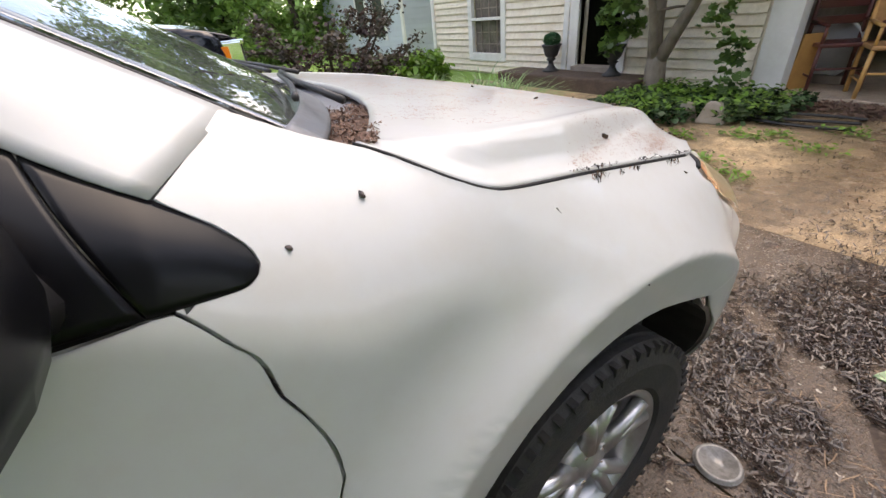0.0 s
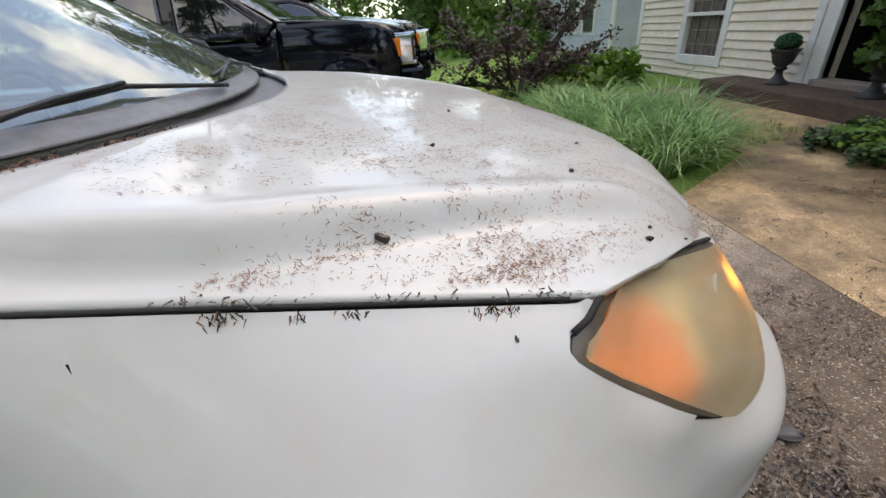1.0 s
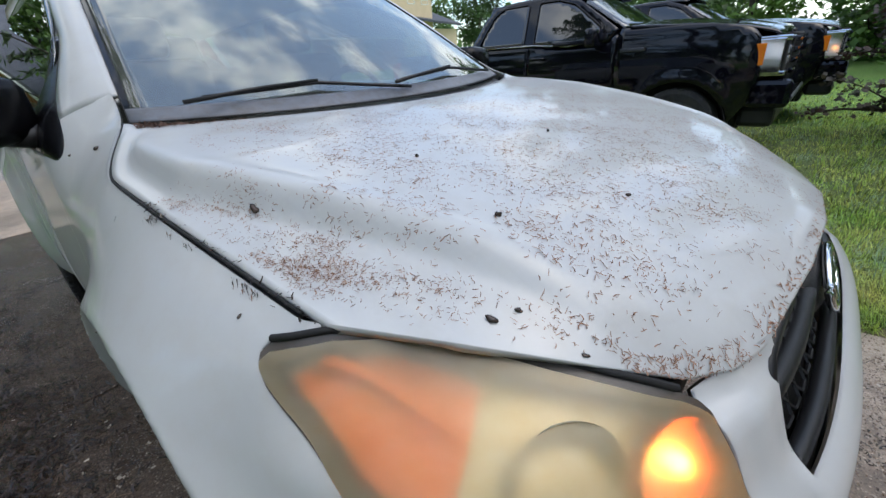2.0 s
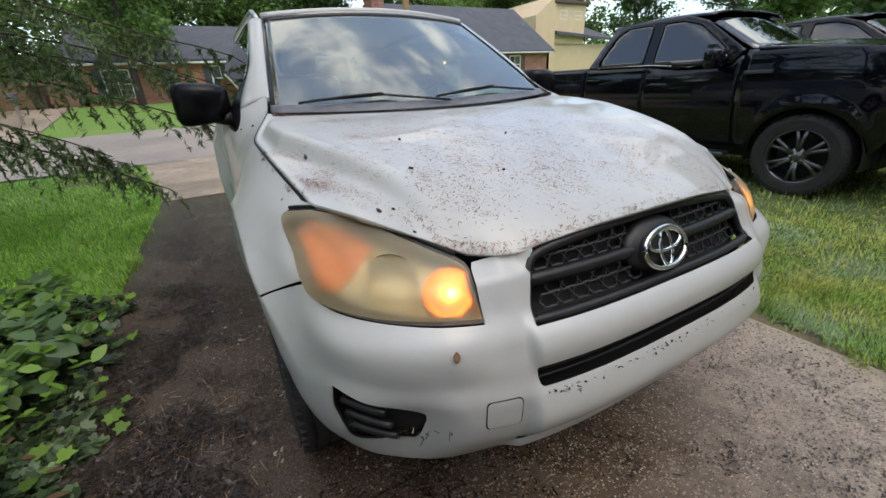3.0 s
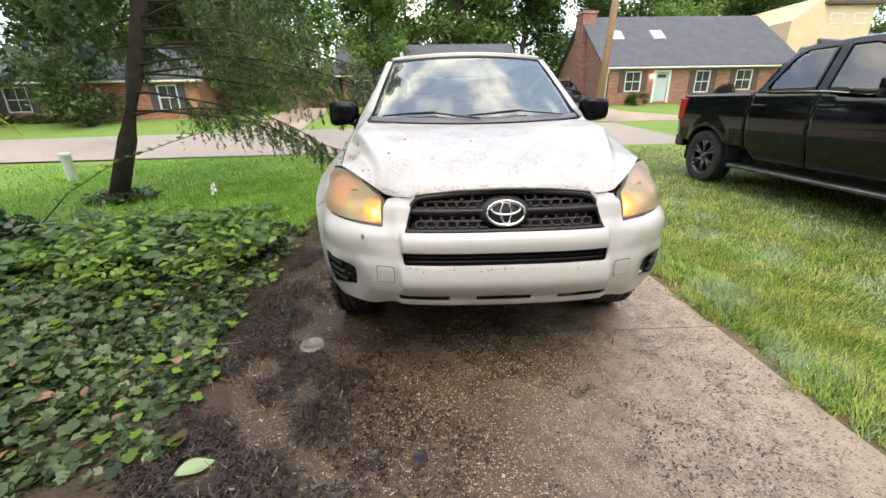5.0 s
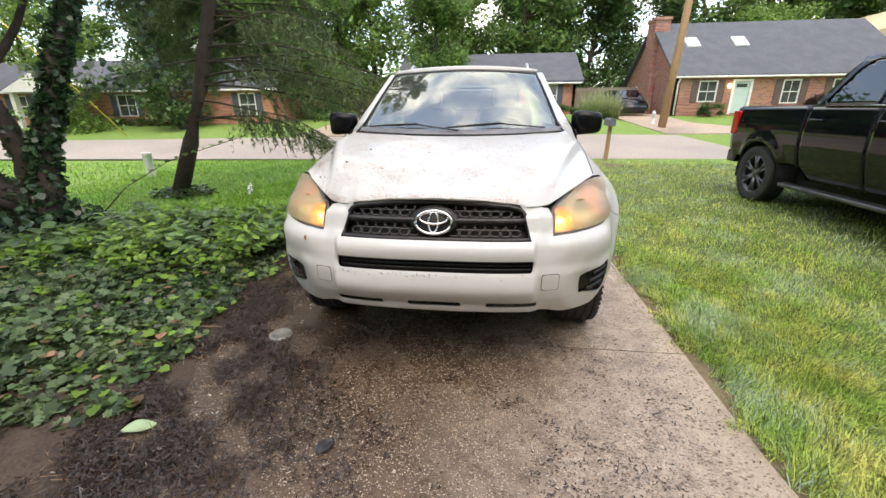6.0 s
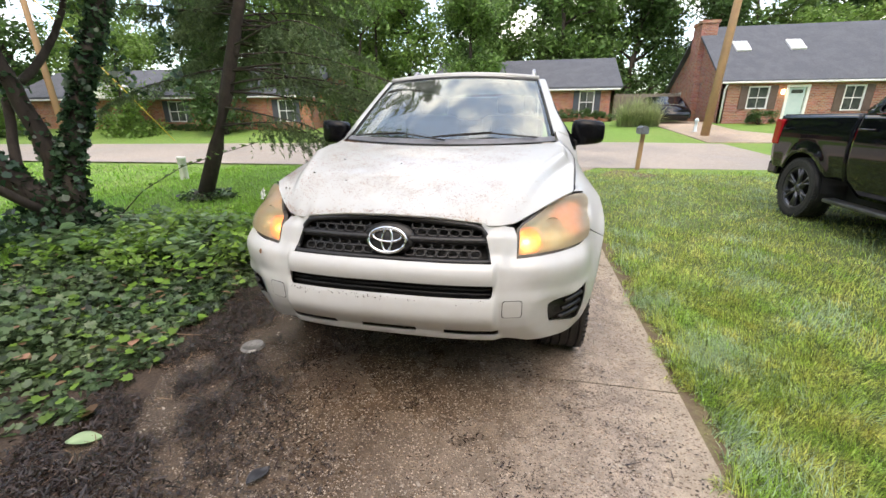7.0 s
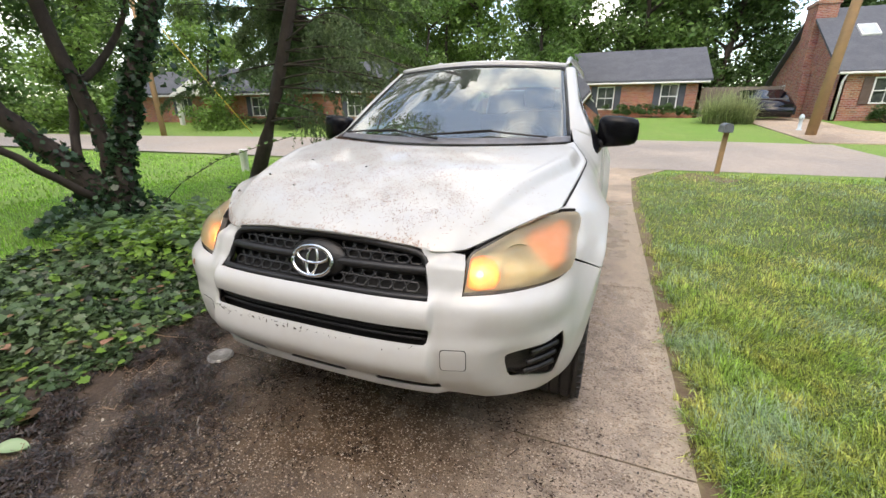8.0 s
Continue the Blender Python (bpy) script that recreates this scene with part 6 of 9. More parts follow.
big_leaf((-1.235, -0.475, 0.014), -60, 0.13, leafy("grey_green_leaf", (0.45, 0.60, 0.36), (0.50, 0.64, 0.40), 0.1), "large pale green fallen leaf on the drive")
big_leaf((-0.39, -0.478, 0.012), -20, 0.10, material("dark_wet_leaf", (0.03, 0.03, 0.035), 0.4, second=(0.05, 0.05, 0.05), scale=30, amount=0.5), "dark wet fallen leaf on the driveway")
big_leaf((-1.62, 0.12, 0.09), 30, 0.09, M["debris"], "curled brown dead leaf on the ivy")
big_leaf((-2.05, -0.15, 0.10), 100, 0.11, M["debris"], "curled brown dead leaf on the ivy")

p = skin(girth(0.752, x=0.62), 0.752)
big_leaf((-0.62, p[1] - bumper_shape(girth(0.752, x=0.62), 0.752) - 0.004, 0.752), -14, 0.024, M["debris"], "small brown leaf scrap stuck to the white bumper", 84)

# ---------- the black pickup ----------
TX, TY, TZ = 4.15, (1.29, 4.89), 0.405


def truck_x(y, z):
    x = TX + 0.045 * ((z - 1.0) / 0.35) ** 2 * (1 if z < 1.33 else 0) + (0.027 + 0.34 * (z - 1.33) if z > 1.33 else 0)
    if y < 1.0:
        x += 0.17 * ((1.0 - y) / 0.6) ** 2
    for hy in TY:
        r = math.hypot(y - hy, z - TZ)
        x -= 0.035 * float(1 - smoothstep(0.50, 0.60, r))
    return x


TRUCK = thing("pickup_truck", "glossy black crew-cab pickup truck parked on the lawn", "truck", "parked trucks")


def truck_panel(name, outline, mat, label="", step=0.05, parent=TRUCK, lift=0.0, thick=0.03):
    """A side panel of the pickup, from an outline in (y, z), on both sides."""
    polys = [outline]
    gp = np.arange(min(p for p, _ in outline) - step, max(p for p, _ in outline) + 2 * step, step)
    gq = np.arange(min(q for _, q in outline) - step, max(q for _, q in outline) + 2 * step, step)
    cx, cz = np.meshgrid((gp[:-1] + gp[1:]) / 2, (gq[:-1] + gq[1:]) / 2, indexing="ij")
    keep = inside(outline, cx, cz)
    nz, cnt, faces = len(gq), {}, []
    for i, j in zip(*np.nonzero(keep)):
        f = (i * nz + j, i * nz + j + 1, (i + 1) * nz + j + 1, (i + 1) * nz + j)
        faces.append(f)
        for k in f:
            cnt[k] = cnt.get(k, 0) + 1
    verts, used = [], {}
    for k, c in cnt.items():
        p, q = gp[k // nz], gq[k % nz]
        if c < 4:
            p, q = nearest(polys, p, q)
        used[k] = len(verts)
        verts.append((truck_x(p, q) - lift, p, q))
    out = []
    for s in (1, -1):
        vv = verts if s > 0 else [(2 * 5.165 - x, y, z) for x, y, z in verts]
        ff = [tuple(used[k] for k in (f if s > 0 else f[::-1])) for f in faces]
        ob = part(name, mesh_of(name, vv, ff), mat, parent, label)
        if thick:
            md = ob.modifiers.new("thickness", "SOLIDIFY")
            md.thickness, md.offset = thick, -1
        out.append(ob)
    return out


def wheel_cut(hy, y0, y1, r=0.475, z0=0.42):
    return [(hy + r * math.cos(t), max(z0, TZ + r * math.sin(t))) for t in np.linspace(math.pi if y1 > y0 else 0, 0 if y1 > y0 else math.pi, 17)]


BLK = M["gloss_black"]
truck_panel("front_fender", [(0.66, 0.66), (0.60, 0.90), (0.66, 1.26), (0.72, 1.33), (0.95, 1.39), (1.3, 1.43), (1.975, 1.44), (1.975, 0.44)] + wheel_cut(TY[0], 1, 0), BLK, "glossy black front fender")
truck_panel("front_door", [(1.985, 0.44), (1.985, 1.40), (2.10, 1.30), (2.55, 1.285), (3.115, 1.335), (3.115, 0.44)], BLK, "glossy black front door")
truck_panel("rear_door", [(3.125, 0.44), (3.125, 1.335), (4.10, 1.345), (4.10, 0.60), (3.95, 0.44)], BLK, "glossy black rear door")
truck_panel("bed_side", [(4.13, 0.60), (4.13, 1.36), (5.66, 1.345), (5.70, 0.75), (5.66, 0.60)] + [(5.38, 0.62)] + [(TY[1] + 0.475 * math.cos(t), TZ + 0.475 * math.sin(t)) for t in np.linspace(0.48, math.pi - 0.48, 15)] + [(4.40, 0.60)], BLK, "glossy black cargo bed side")
cabframe = [(1.99, 1.445), (2.50, 1.79), (2.75, 1.875), (3.4, 1.885), (3.72, 1.86), (3.88, 1.70), (4.08, 1.35), (3.1, 1.335), (2.55, 1.29), (2.10, 1.31)]
truck_panel("cab_frame", cabframe, BLK, "", 0.04)
for nm, pl in (("front_window", [(2.16, 1.46), (2.56, 1.76), (2.78, 1.825), (3.05, 1.83), (3.05, 1.355), (2.55, 1.31), (2.22, 1.345)]), ("rear_window", [(3.19, 1.36), (3.19, 1.83), (3.58, 1.825), (3.72, 1.74), (3.92, 1.40), (3.86, 1.365)])):
    truck_panel(nm, round_off(pl, 0.04), material("dark_privacy_glass", (0.004, 0.005, 0.006), 0.02, second=(0.008, 0.009, 0.01), scale=2, amount=0.5, ior=2.0) if nm == "front_window" else bpy.data.materials["dark_privacy_glass"], "black tinted side window", 0.04, TRUCK, 0.006, 0.008)
    e = round_off(pl, 0.04)
    for s in (1, -1):
        bm = bmesh.new()
        pts = [(truck_x(y, z) - 0.008, y, z) for y, z in e]
        pts = [(p[0] if s > 0 else 10.33 - p[0], p[1], p[2]) for p in pts]
        tube(bm, pts + pts[:1], 0.009, 5, cap=False)
        part("window_trim", bm, BLK, TRUCK, "", True)
    if nm == "front_window":
        bm = bmesh.new()
        tube(bm, [(truck_x(y, z) - 0.012, y, z) for y, z in ((2.16, 1.40), (2.24, 1.338), (2.55, 1.305), (3.05, 1.35), (3.9, 1.36))], 0.006, 5)
        part("belt_trim", bm, M["chrome"], TRUCK, "thin bright belt strip", True)


def truck_sheet(name, fn, nu, nv, mat, label=""):
    return surface(name, fn, nu, nv, mat, TRUCK, label, 0.02)


def t_hood(u, v):
    a = 2 * u - 1
    y = 0.48 + v * 1.38
    z = np.interp(y, [0.46, 0.56, 0.8, 1.3, 1.9], [1.26, 1.34, 1.40, 1.46, 1.50]) - 0.045 * abs(a) ** 4 + 0.02 * float(smoothstep(0.55, 0.45, abs(a)))
    half = 5.165 - truck_x(max(y, 0.6), 1.36) - 0.02
    return (5.165 + a * half, y, z)


truck_sheet("hood", t_hood, 25, 20, BLK, "glossy black hood with a raised middle")


def t_screen(u, v):
    a = 2 * u - 1
    return (5.165 + a * (0.88 - 0.15 * v), 1.84 + 0.10 * a * a + v * 0.66, 1.47 + v * 0.40 - 0.02 * a * a)


truck_sheet("windshield", t_screen, 13, 9, M["window"], "windshield glass").visible_shadow = False


def t_roof(u, v):
    a = 2 * u - 1
    y = 2.48 + v * 1.30
    return (5.165 + a * 0.80, y, 1.885 + 0.055 * math.sin(math.pi * (0.15 + 0.75 * v)) - 0.06 * a ** 4)


truck_sheet("roof", t_roof, 17, 13, BLK, "black cab roof")
truck_sheet("rear_glass", lambda u, v: (4.40 + 1.53 * u, 3.78 + 0.28 * (1 - v), 1.35 + 0.52 * v), 5, 5, bpy.data.materials["dark_privacy_glass"])
part("bed_cover", block((4.20, 4.16, 1.335), (6.13, 5.64, 1.365), 0.01), M["black_plastic"], TRUCK, "black cargo bed cover")
part("tailgate", block((4.22, 5.62, 0.72), (6.11, 5.70, 1.34), 0.02), BLK, TRUCK, "black tailgate")
part("rear_bumper", block((4.20, 5.55, 0.50), (6.13, 5.80, 0.70), 0.04), BLK, TRUCK)
part("chassis", block((4.45, 0.75, 0.30), (5.88, 5.6, 0.62), 0.04), M["dark"], TRUCK)
part("cab_floor", block((4.30, 1.9, 0.45), (6.03, 4.1, 0.75), 0.03), M["dark"], TRUCK)
part("engine_block", block((4.40, 0.62, 0.6), (5.93, 1.85, 1.2), 0.05), M["dark"], TRUCK)
M["red_lens"] = material("red_lens", (0.45, 0.01, 0.015), 0.15, second=(0.25, 0.005, 0.01), scale=20, amount=0.5)
M["clear_lamp"] = material("clear_lamp", (0.5, 0.5, 0.52), 0.12, 0.5, second=(0.1, 0.1, 0.1), scale=12, amount=0.6)
for s in (1, -1):
    def mx(x):
        return x if s > 0 else 10.33 - x
    lo, hi = sorted((mx(4.165), mx(4.24)))
    part("tail_lamp", block((lo - 0.028, 5.55, 0.95), (hi + 0.028, 5.72, 1.30), 0.02), M["red_lens"], TRUCK, "red tail lamp")
    # front lamp in its bright C-shaped surround
    lampf = part("headlight", block((min(mx(4.255), mx(4.56)), 0.44, 0.93), (max(mx(4.255), mx(4.56)), 0.72, 1.24), 0.02), M["dark"], TRUCK, "headlight with a bright C-shaped surround")
    for a, b in (((4.25, 0.42, 1.20), (4.62, 0.74, 1.25)), ((4.25, 0.42, 0.90), (4.62, 0.74, 0.945)), ((4.225, 0.46, 0.92), (4.29, 0.74, 1.23))):
        part("bright_surround", block((min(mx(a[0]), mx(b[0])), a[1], a[2]), (max(mx(a[0]), mx(b[0])), b[1], b[2]), 0.012), M["chrome"], lampf)
    for z in (1.0, 1.09):
        part("lamp_unit", block((min(mx(4.33), mx(4.50)), 0.425, z), (max(mx(4.33), mx(4.50)), 0.47, z + 0.07), 0.01), M["clear_lamp"], lampf)
    part("amber_marker", block((min(mx(4.212), mx(4.23)), 0.60, 1.0), (max(mx(4.212), mx(4.23)), 0.72, 1.19), 0.005), M["amber"], lampf)
    part("side_step", block((min(mx(4.10), mx(4.24)), 1.95, 0.33), (max(mx(4.10), mx(4.24)), 4.25, 0.385), 0.02), M["dark_alloy"], TRUCK, "dark running board")
    mb = bmesh.new()
    box(mb, (min(mx(3.90), mx(4.15)), 2.13, 1.27), (max(mx(3.90), mx(4.15)), 2.26, 1.47), 0.035)
    mr = part("door_mirror", mb, BLK, TRUCK, "large black door mirror", True)
    bm = bmesh.new()
    tube(bm, [(mx(4.10), 2.20, 1.33), (mx(4.22), 2.26, 1.33)], 0.035, 8)
    part("mirror_arm", bm, BLK, mr, "", True)
    for y0 in (2.86, 3.82):
        bm = bmesh.new()
        tube(bm, [(mx(truck_x(y0, 1.19) - 0.01), y0, 1.19), (mx(truck_x(y0, 1.19) - 0.035), y0 + 0.03, 1.19), (mx(truck_x(y0, 1.19) - 0.035), y0 + 0.20, 1.195), (mx(truck_x(y0, 1.19) - 0.01), y0 + 0.23, 1.195)], 0.014, 6)
        part("door_handle", bm, BLK, TRUCK, "", True)
    part("fender_badge", block((min(mx(4.12), mx(4.165)), 1.66, 1.20), (max(mx(4.12), mx(4.165)), 1.92, 1.235), 0.006), M["dark_alloy"], TRUCK, "grey badge plate")
    for hy in TY:
        wheel(TRUCK, (mx(4.275), hy, TZ), -s, 0.405, 0.275, 0.265, 6, M["dark_alloy"], True)
        bm = bmesh.new()
        rows = []
        for xx in (4.17, 4.60):
            rows.append([bm.verts.new((mx(xx), hy + 0.49 * math.cos(t), TZ + 0.49 * math.sin(t))) for t in np.linspace(-0.2, math.pi + 0.2, 18)])
        for k in range(17):
            bm.faces.new((rows[0][k], rows[0][k + 1], rows[1][k + 1], rows[1][k]))
        bm.faces.new(rows[1])
        part("arch_liner", bm, M["dark"], TRUCK)
gr = part("grille", block((4.58, 0.42, 0.86), (5.75, 0.60, 1.27), 0.02), M["dark"], TRUCK, "black slatted grille")
for k in range(4):
    part("grille_slat", block((4.62, 0.385, 0.90 + 0.095 * k), (5.71, 0.46, 0.945 + 0.095 * k), 0.015), M["gloss_black"], gr)
part("front_bumper", block((4.26, 0.33, 0.60), (6.07, 0.72, 0.87), 0.05), BLK, TRUCK, "black front bumper")
part("bumper_strip", block((4.35, 0.315, 0.66), (5.98, 0.37, 0.71), 0.02), M["dark_alloy"], TRUCK)
part("front_valance", block((4.38, 0.42, 0.40), (5.95, 0.74, 0.61), 0.05), M["black_plastic"], TRUCK)
copy_thing(TRUCK, Matrix.Translation((3.0, -0.40, 0)))["label"] = "second dark pickup truck parked beyond the first"

# ---------- houses ----------


def brick_material(name, c1, c2, mortar, scale):
    m = bpy.data.materials.new(name)
    m.use_nodes = True
    n, l = m.node_tree.nodes, m.node_tree.links
    b = n["Principled BSDF"]
    b.inputs["Roughness"].default_value = 0.85
    tc = n.new("ShaderNodeTexCoord")
    sp = n.new("ShaderNodeSeparateXYZ")
    l.new(tc.outputs["Object"], sp.inputs["Vector"])
    ad = n.new("ShaderNodeMath")
    l.new(sp.outputs["X"], ad.inputs[0])
    l.new(sp.outputs["Y"], ad.inputs[1])
    cb = n.new("ShaderNodeCombineXYZ")
    l.new(ad.outputs[0], cb.inputs["X"])
    l.new(sp.outputs["Z"], cb.inputs["Y"])
    br = n.new("ShaderNodeTexBrick")
    br.inputs["Color1"].default_value, br.inputs["Color2"].default_value, br.inputs["Mortar"].default_value = (*c1, 1), (*c2, 1), (*mortar, 1)
    br.inputs["Scale"].default_value, br.inputs["Mortar Size"].default_value = scale, 0.012
    br.inputs["Brick Width"].default_value, br.inputs["Row Height"].default_value = 0.21, 0.075
    l.new(cb.outputs["Vector"], br.inputs["Vector"])
    nz = n.new("ShaderNodeTexNoise")
    nz.inputs["Scale"].default_value, nz.inputs["Detail"].default_value = 2.3, 6
    l.new(tc.outputs["Object"], nz.inputs["Vector"])
    mx = n.new("ShaderNodeMix")
    mx.data_type, mx.blend_type = "RGBA", "SOFT_LIGHT"
    mx.inputs["Factor"].default_value = 0.4
    l.new(br.outputs["Color"], mx.inputs["A"])
    l.new(nz.outputs["Color"], mx.inputs["B"])
    l.new(mx.outputs["Result"], b.inputs["Base Color"])
    bp = n.new("ShaderNodeBump")
    bp.inputs["Strength"].default_value, bp.inputs["Distance"].default_value = 0.5, 0.01
    l.new(br.outputs["Fac"], bp.inputs["Height"])
    bp.invert = True
    l.new(bp.outputs["Normal"], b.inputs["Normal"])
    return m


M["brick"] = brick_material("red_brick", (0.22, 0.055, 0.034), (0.44, 0.17, 0.10), (0.34, 0.27, 0.22), 1.0)
M["brick_b"] = brick_material("orange_red_brick", (0.30, 0.075, 0.04), (0.50, 0.18, 0.09), (0.36, 0.27, 0.22), 1.0)
M["shingle"] = material("grey_shingles", (0.088, 0.094, 0.108), 0.9, second=(0.125, 0.13, 0.145), scale=1.5, amount=0.6, third=(0.05, 0.05, 0.06), scale3=9, amount3=0.5, bump=0.5, bump_scale=20, stretch3=(1, 4, 4))
M["shutter"] = material("brown_shutter", (0.10, 0.065, 0.05), 0.7, second=(0.14, 0.10, 0.08), scale=8, amount=0.5)
M["dark_shutter"] = material("dark_grey_shutter", (0.06, 0.065, 0.08), 0.7, second=(0.09, 0.095, 0.11), scale=8, amount=0.5)
M["pale_door"] = material("pale_blue_door", (0.50, 0.60, 0.58), 0.5, second=(0.36, 0.5, 0.5), scale=4, amount=0.4)
M["pane"] = material("window_pane", (0.05, 0.06, 0.055), 0.06, second=(0.12, 0.13, 0.11), scale=3, amount=0.6)
M["yellow_siding"] = material("yellow_siding", (0.72, 0.56, 0.36), 0.7, second=(0.64, 0.50, 0.31), scale=1.5, amount=0.5, bump=0.3, bump_scale=12)
M["cream_siding"] = material("cream_siding", (0.80, 0.73, 0.60), 0.6, second=(0.70, 0.60, 0.46), scale=2.2, amount=0.55, third=(0.40, 0.32, 0.22), scale3=14, amount3=0.25, per_object=0.04)
M["fence_wood"] = material("fence_wood", (0.26, 0.17, 0.10), 0.85, second=(0.18, 0.12, 0.08), scale=4, amount=0.6)
M["grey_wood"] = material("grey_wood", (0.22, 0.18, 0.15), 0.85, second=(0.30, 0.26, 0.22), scale=6, amount=0.6, bump=0.4, bump_scale=40)
M["pole_wood"] = material("pole_wood", (0.36, 0.22, 0.11), 0.85, second=(0.26, 0.17, 0.10), scale=3, amount=0.6, bump=0.5, bump_scale=20, stretch3=(1, 1, 0.1))


def wall_with_openings(name, x0, x1, z0, z1, y, openings, mat, parent, thick=0.2):
    """A wall along x whose front stands at y, cut through by openings (x0, x1, z0, z1)."""
    xs = sorted({x0, x1, *(o[0] for o in openings), *(o[1] for o in openings)})
    zs = sorted({z0, z1, *(o[2] for o in openings), *(o[3] for o in openings)})
    bm = bmesh.new()
    for a, b in zip(xs, xs[1:]):
        for c, d in zip(zs, zs[1:]):
            mx_, mz = (a + b) / 2, (c + d) / 2
            if not any(o[0] < mx_ < o[1] and o[2] < mz < o[3] for o in openings):
                box(bm, (a, y, c), (b, y + thick, d))
    bmesh.ops.remove_doubles(bm, verts=bm.verts, dist=0.0005)
    return part(name, bm, mat, parent)


def window_unit(parent, x0, x1, z0, z1, y, side=-1, bars=2, shutter=None, frame=0.045):
    """A framed window in an opening that faces -y (side -1) or +y."""
    w = part("window", block((x0 + 0.02, y + 0.05 * -side, z0 + 0.02), (x1 - 0.02, y + 0.06 * -side, z1 - 0.02)), M["pane"], parent, "sash window with white frame")
    f = side * 0.03
    for a, b in (((x0 - frame, z0 - frame), (x0 + 0.02, z1 + frame)), ((x1 - 0.02, z0 - frame), (x1 + frame, z1 + frame)), ((x0 + 0.021, z1 - 0.02), (x1 - 0.021, z1 + frame)), ((x0 + 0.021, z0 - frame), (x1 - 0.021, z0 + 0.02)), ((x0 + 0.021, (z0 + z1) / 2 - 0.025), (x1 - 0.021, (z0 + z1) / 2 + 0.025))):
        part("window_frame", block((a[0], min(y + f, y - f), a[1]), (b[0], max(y + f, y - f), b[1]), 0.004), M["white_trim"], w)
    for k in range(1, bars + 1):
        x = x0 + (x1 - x0) * k / (bars + 1)
        part("glazing_bar", block((x - 0.012, min(y, y - side * 0.03), z0 + 0.021), (x + 0.012, max(y, y - side * 0.03), z1 - 0.021)), M["white_trim"], w)
    if shutter:
        for a in (x0 - frame - 0.36, x1 + frame + 0.01):
            part("shutter", block((a, y + side * 0.05, z0 - 0.06), (a + 0.35, y - 0.002 * -side, z1 + 0.06), 0.008), shutter, w, "louvred shutter")
    return w


def gable_roof(name, x0, x1, y0, y1, ze, zr, parent, mat, over=0.35):
    ym = (y0 + y1) / 2
    bm = bmesh.new()
    for a, b in ((y0 - over, ym), (y1 + over, ym)):
        za = ze - over * (zr - ze) / (ym - y0)
        q = [(x0 - over, a, za), (x1 + over, a, za), (x1 + over, b, zr), (x0 - over, b, zr)]
        lo = [bm.verts.new(p) for p in q]
        hi = [bm.verts.new((p[0], p[1], p[2] + 0.12)) for p in q]
        for i in range(4):
            bm.faces.new((lo[i], lo[(i + 1) % 4], hi[(i + 1) % 4], hi[i]))
        bm.faces.new(lo)
        bm.faces.new(hi)
    return part(name, bm, mat, parent, "dark grey shingle roof")


def gable_end(parent, x, y0, y1, z0, ze, zr, mat, thick=0.2):
    bm = bmesh.new()
    ym = (y0 + y1) / 2
    prof = [(y0, z0), (y1, z0), (y1, ze), (ym, zr), (y0, ze)]
    a = [bm.verts.new((x, y, z)) for y, z in prof]
    b = [bm.verts.new((x + thick, y, z)) for y, z in prof]
    for i in range(5):
        bm.faces.new((a[i], a[(i + 1) % 5], b[(i + 1) % 5], b[i]))
    bm.faces.new(a)
    bm.faces.new(b)
    return part("gable_wall", bm, mat, parent)


